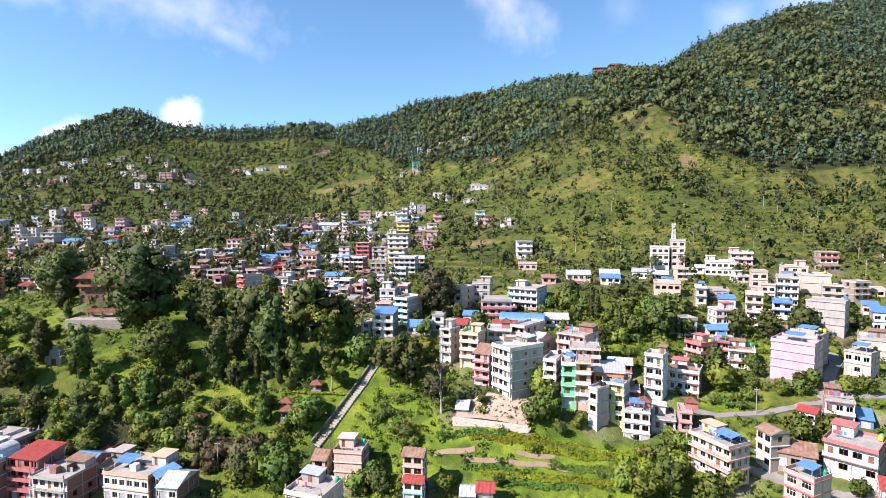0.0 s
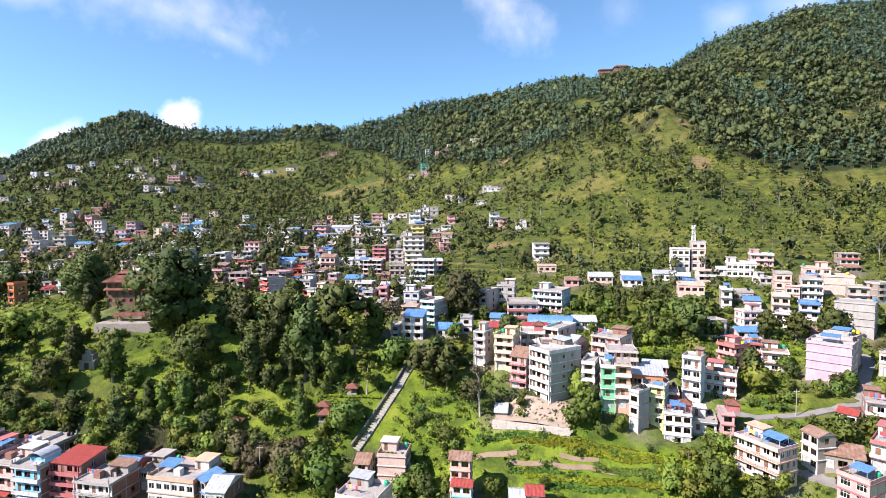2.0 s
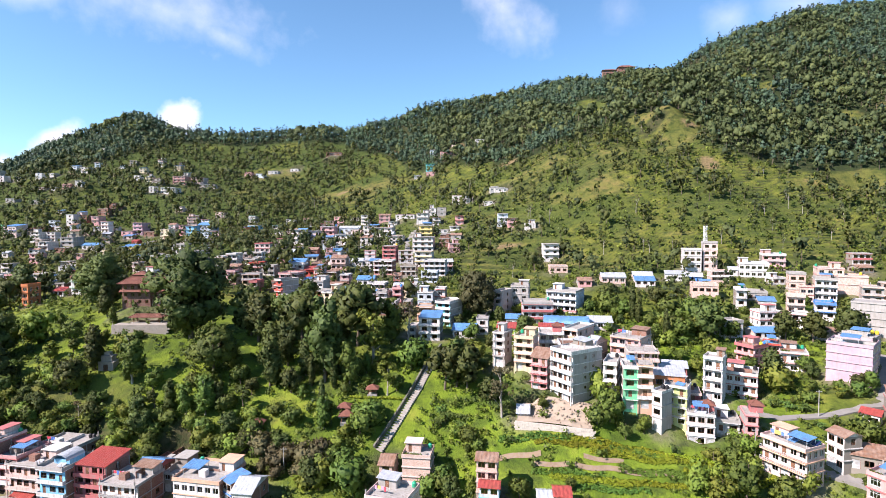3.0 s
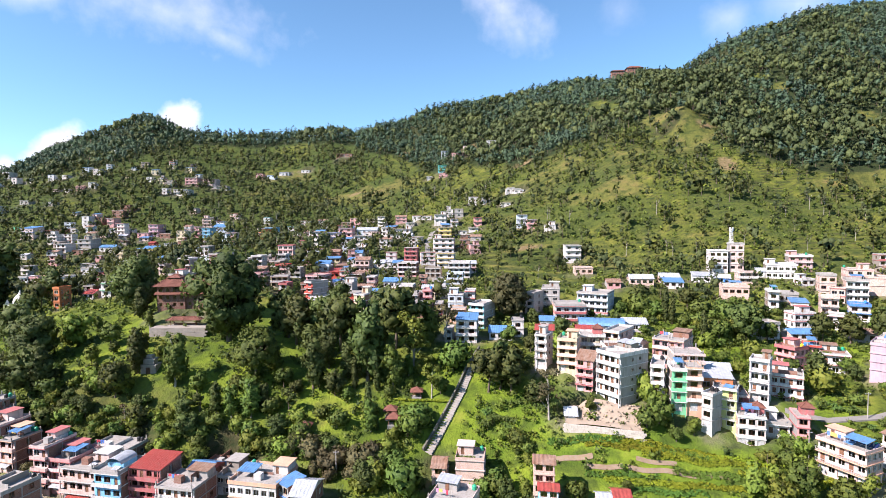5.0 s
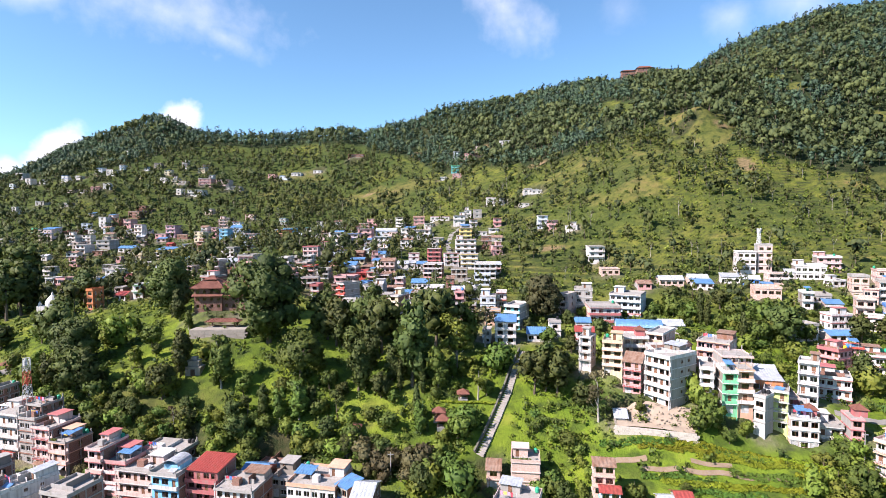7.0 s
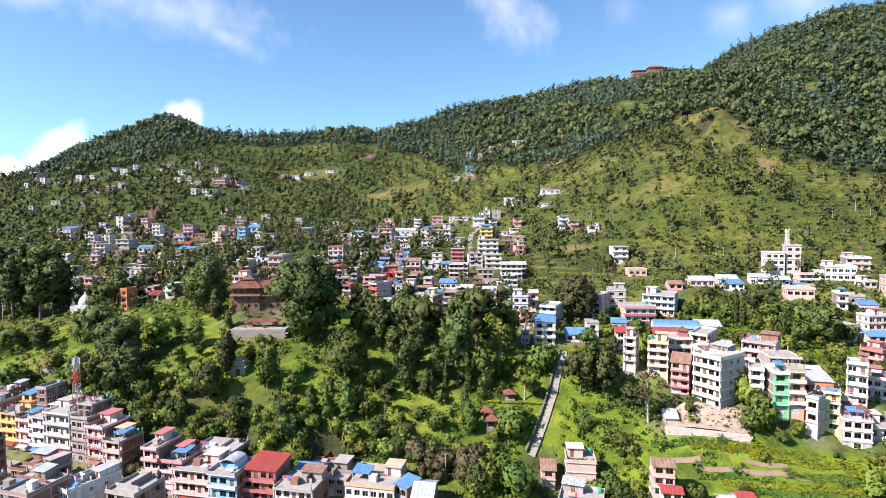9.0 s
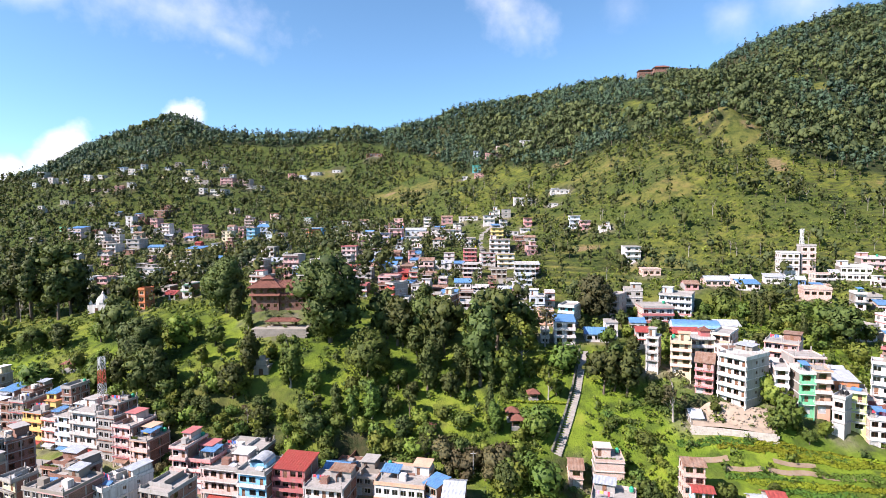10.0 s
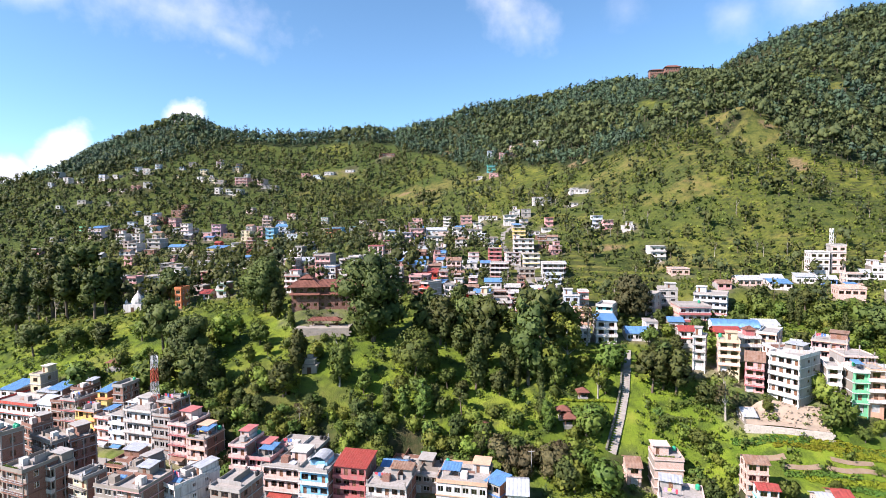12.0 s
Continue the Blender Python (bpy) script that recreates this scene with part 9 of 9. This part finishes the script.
tree("round_dark", -178.1, 177.0, 6.5)
tree("bush_mid", -185.8, 178.5, 6.5)
tree("bush_light", -149.2, 162.5, 5.4)
tree("round_mid", -143.1, 160.5, 5.3)
tree("round_light", -136.5, 159.0, 6.0)
tree("round_mid", -129.9, 157.5, 5.7)
tree("round_dark", -123.7, 157.0, 5.9)
tree("round_dark", -106.9, 154.5, 6.1)
tree("bush_dry", -64.9, 143.5, 6.8)
tree("bush_dry", -60.4, 142.0, 7.1)
tree("bush_dry", -55.7, 142.0, 7.1)
tree("bush_dry", -52.2, 140.0, 6.1)
tree("bush_dry", -68.6, 146.0, 5.4)
tree("bush_mid", -49.7, 137.5, 6.0)
tree("bush_mid", -78.4, 143.5, 6.2)
tree("round_dark", -52.1, 133.5, 5.8)
tree("bush_mid", -215.3, 190.0, 6.9)
tree("bush_mid", -192.8, 182.0, 5.9)
tree("round_mid", -132.9, 168.5, 6.2)
tree("tall_dark", -98.6, 157.0, 5.9)
tree("open_dry", -129.1, 161.0, 6.1)
tree("round_dark", -111.0, 159.0, 4.8)
tree("round_dark", -136.2, 168.0, 8.2)
tree("round_mid", -115.2, 156.0, 5.8)
tree("round_mid", -105.5, 154.0, 5.2)
tree("round_dark", -124.5, 159.5, 5.2)
tree("round_mid", -98.7, 159.5, 4.8)
tree("bush_light", -87.4, 151.5, 4.5)
tree("bush_mid", -48.8, 139.0, 6.5)
tree("bush_mid", -41.2, 133.5, 6.2)
tree("bush_light", -49.7, 133.0, 5.6)
tree("round_mid", -18.0, 134.0, 8.5)
tree("round_dark", -15.4, 130.0, 7.4)
tree("round_mid", 0.8, 125.5, 6.6)
tree("round_mid", 13.2, 126.5, 6.7)
tree("bush_mid", -7.7, 144.5, 3.4)
tree("bush_mid", -37.6, 155.5, 5.6)
tree("bush_mid", -41.7, 152.0, 4.8)
tree("banana", -15.8, 155.5, 9.9)
tree("banana", -18.9, 154.0, 8.2)
tree("banana", -11.5, 154.0, 8.5)
tree("banana", -2.7, 158.0, 7.7)
tree("banana", 81.0, 150.0, 7.6)
tree("banana", 78.7, 152.0, 6.8)
tree("banana", 84.4, 149.0, 6.6)
tree("banana", 89.0, 142.0, 5.7)
tree("banana", 84.9, 141.5, 5.1)
tree("banana", 80.3, 238.5, 6.1)
tree("banana", -37.9, 137.5, 5.8)
tree("banana", -41.0, 138.0, 5.3)
tree("banana", -112.4, 156.5, 7.1)
tree("banana", -108.9, 156.0, 6.7)
tree("banana", -159.2, 167.0, 6.8)
tree("banana", -163.3, 168.0, 5.4)
tree("banana", -78.3, 146.0, 6.3)
tree("banana", -86.4, 149.0, 5.8)
tree("banana", -203.6, 186.5, 6.8)
tree("bush_light", 50.9, 132.0, 3.9)
tree("bush_mid", 55.7, 131.5, 4.2)
tree("bush_light", 57.3, 127.0, 4.0)
tree("bush_light", 44.1, 124.5, 4.7)
tree("bush_light", 50.0, 126.0, 4.8)
tree("bush_light", 61.3, 134.5, 3.7)
tree("banana", -16.0, 155.8, 7.6)
tree("banana", -12.9, 152.3, 6.5)
tree("banana", -18.0, 157.8, 6.4)
tree("banana", -2.1, 156.3, 7.3)
tree("banana", 0.9, 156.3, 6.3)
tree("banana", -37.0, 137.8, 6.5)
tree("banana", -33.9, 135.3, 5.4)
tree("banana", -59.7, 139.3, 6.0)
tree("banana", -39.4, 137.3, 6.5)
tree("banana", -80.0, 147.3, 5.7)
tree("banana", -87.4, 148.3, 5.7)
tree("bush_mid", -38.4, 157.8, 5.0)
tree("bush_mid", -40.1, 155.3, 4.6)
tree("round_light", -39.3, 174.3, 7.4)
tree("round_light", -42.0, 168.8, 6.1)
tree("round_light", -36.4, 176.8, 6.4)
tree("bush_mid", -10.4, 147.8, 4.7)
tree("bush_light", 29.3, 154.8, 6.6)
tree("column", -53.9, 157.8, 9.5)
tree("round_light", -278.0, 262.8, 11.2)
tree("bush_light", -230.8, 220.3, 8.0)
tree("round_light", -196.5, 195.8, 7.5)
tree("banana", -198.0, 184.8, 5.9)
tree("banana", -193.4, 180.8, 5.8)
tree("banana", -164.3, 170.8, 6.6)
tree("banana", -152.1, 168.8, 6.5)
tree("banana", -145.2, 163.3, 6.0)
tree("round_light", -154.7, 166.3, 6.1)
tree("round_light", -136.8, 162.3, 4.4)
tree("bush_light", -135.5, 168.8, 6.2)
tree("bush_light", -143.7, 170.8, 5.5)

# small trees and shrubs that fill the gardens and the slopes between the houses
rng_fill = np.random.default_rng(77)


def fill(count, x0, x1, y0, y1, styles, heights, apart, keep=None):
    """Trees at uneven places clear of the houses and of one another."""
    placed = []
    xs, ys = rng_fill.uniform(x0, x1, count * 12), rng_fill.uniform(y0, y1, count * 12)
    for x, y, free in zip(xs, ys, clear_of_houses(xs, ys, 1.6)):
        if len(placed) >= count:
            break
        if free < 0.5 or any(math.hypot(x - a, y - b) < apart for a, b in placed) or (keep and not keep(x, y)):
            continue
        placed.append((x, y))
        tree(str(rng_fill.choice(styles)), x, y, float(rng_fill.uniform(*heights)))


def park_band(x, y):
    return 138 < y + 0.22 * (x + 100) < 205


fill(44, -205, -40, 130, 200, ["round_mid", "bush_mid", "round_dark", "bush_mid", "bush_light", "column"], (2.0, 5.5), 5.0, park_band)
fill(72, -190, -62, 140, 182, ["bush_mid", "bush_mid", "round_mid", "bush_light", "round_dark", "banana"], (2.6, 5.2), 3.2, lambda x, y: 146 < y + 0.24 * (x + 100) < 160)
fill(34, -150, -45, 136, 153, ["bush_mid", "bush_dry", "bush_light", "round_mid"], (2.5, 4.8), 3.2, lambda x, y: 139 < y + 0.12 * (x + 100) < 153)
fill(90, 55, 185, 146, 238, ["round_mid", "bush_mid", "bush_mid", "bush_light", "round_light", "round_dark"], (2.6, 7.5), 4.5)
fill(36, -12, 60, 172, 240, ["round_mid", "bush_mid", "bush_light", "round_dark"], (2.5, 6.5), 4.5)
fill(22, -26, 66, 118, 150, ["bush_mid", "bush_light", "round_mid"], (1.4, 3.0), 4.0, lambda x, y: x < -6 or x > 52)
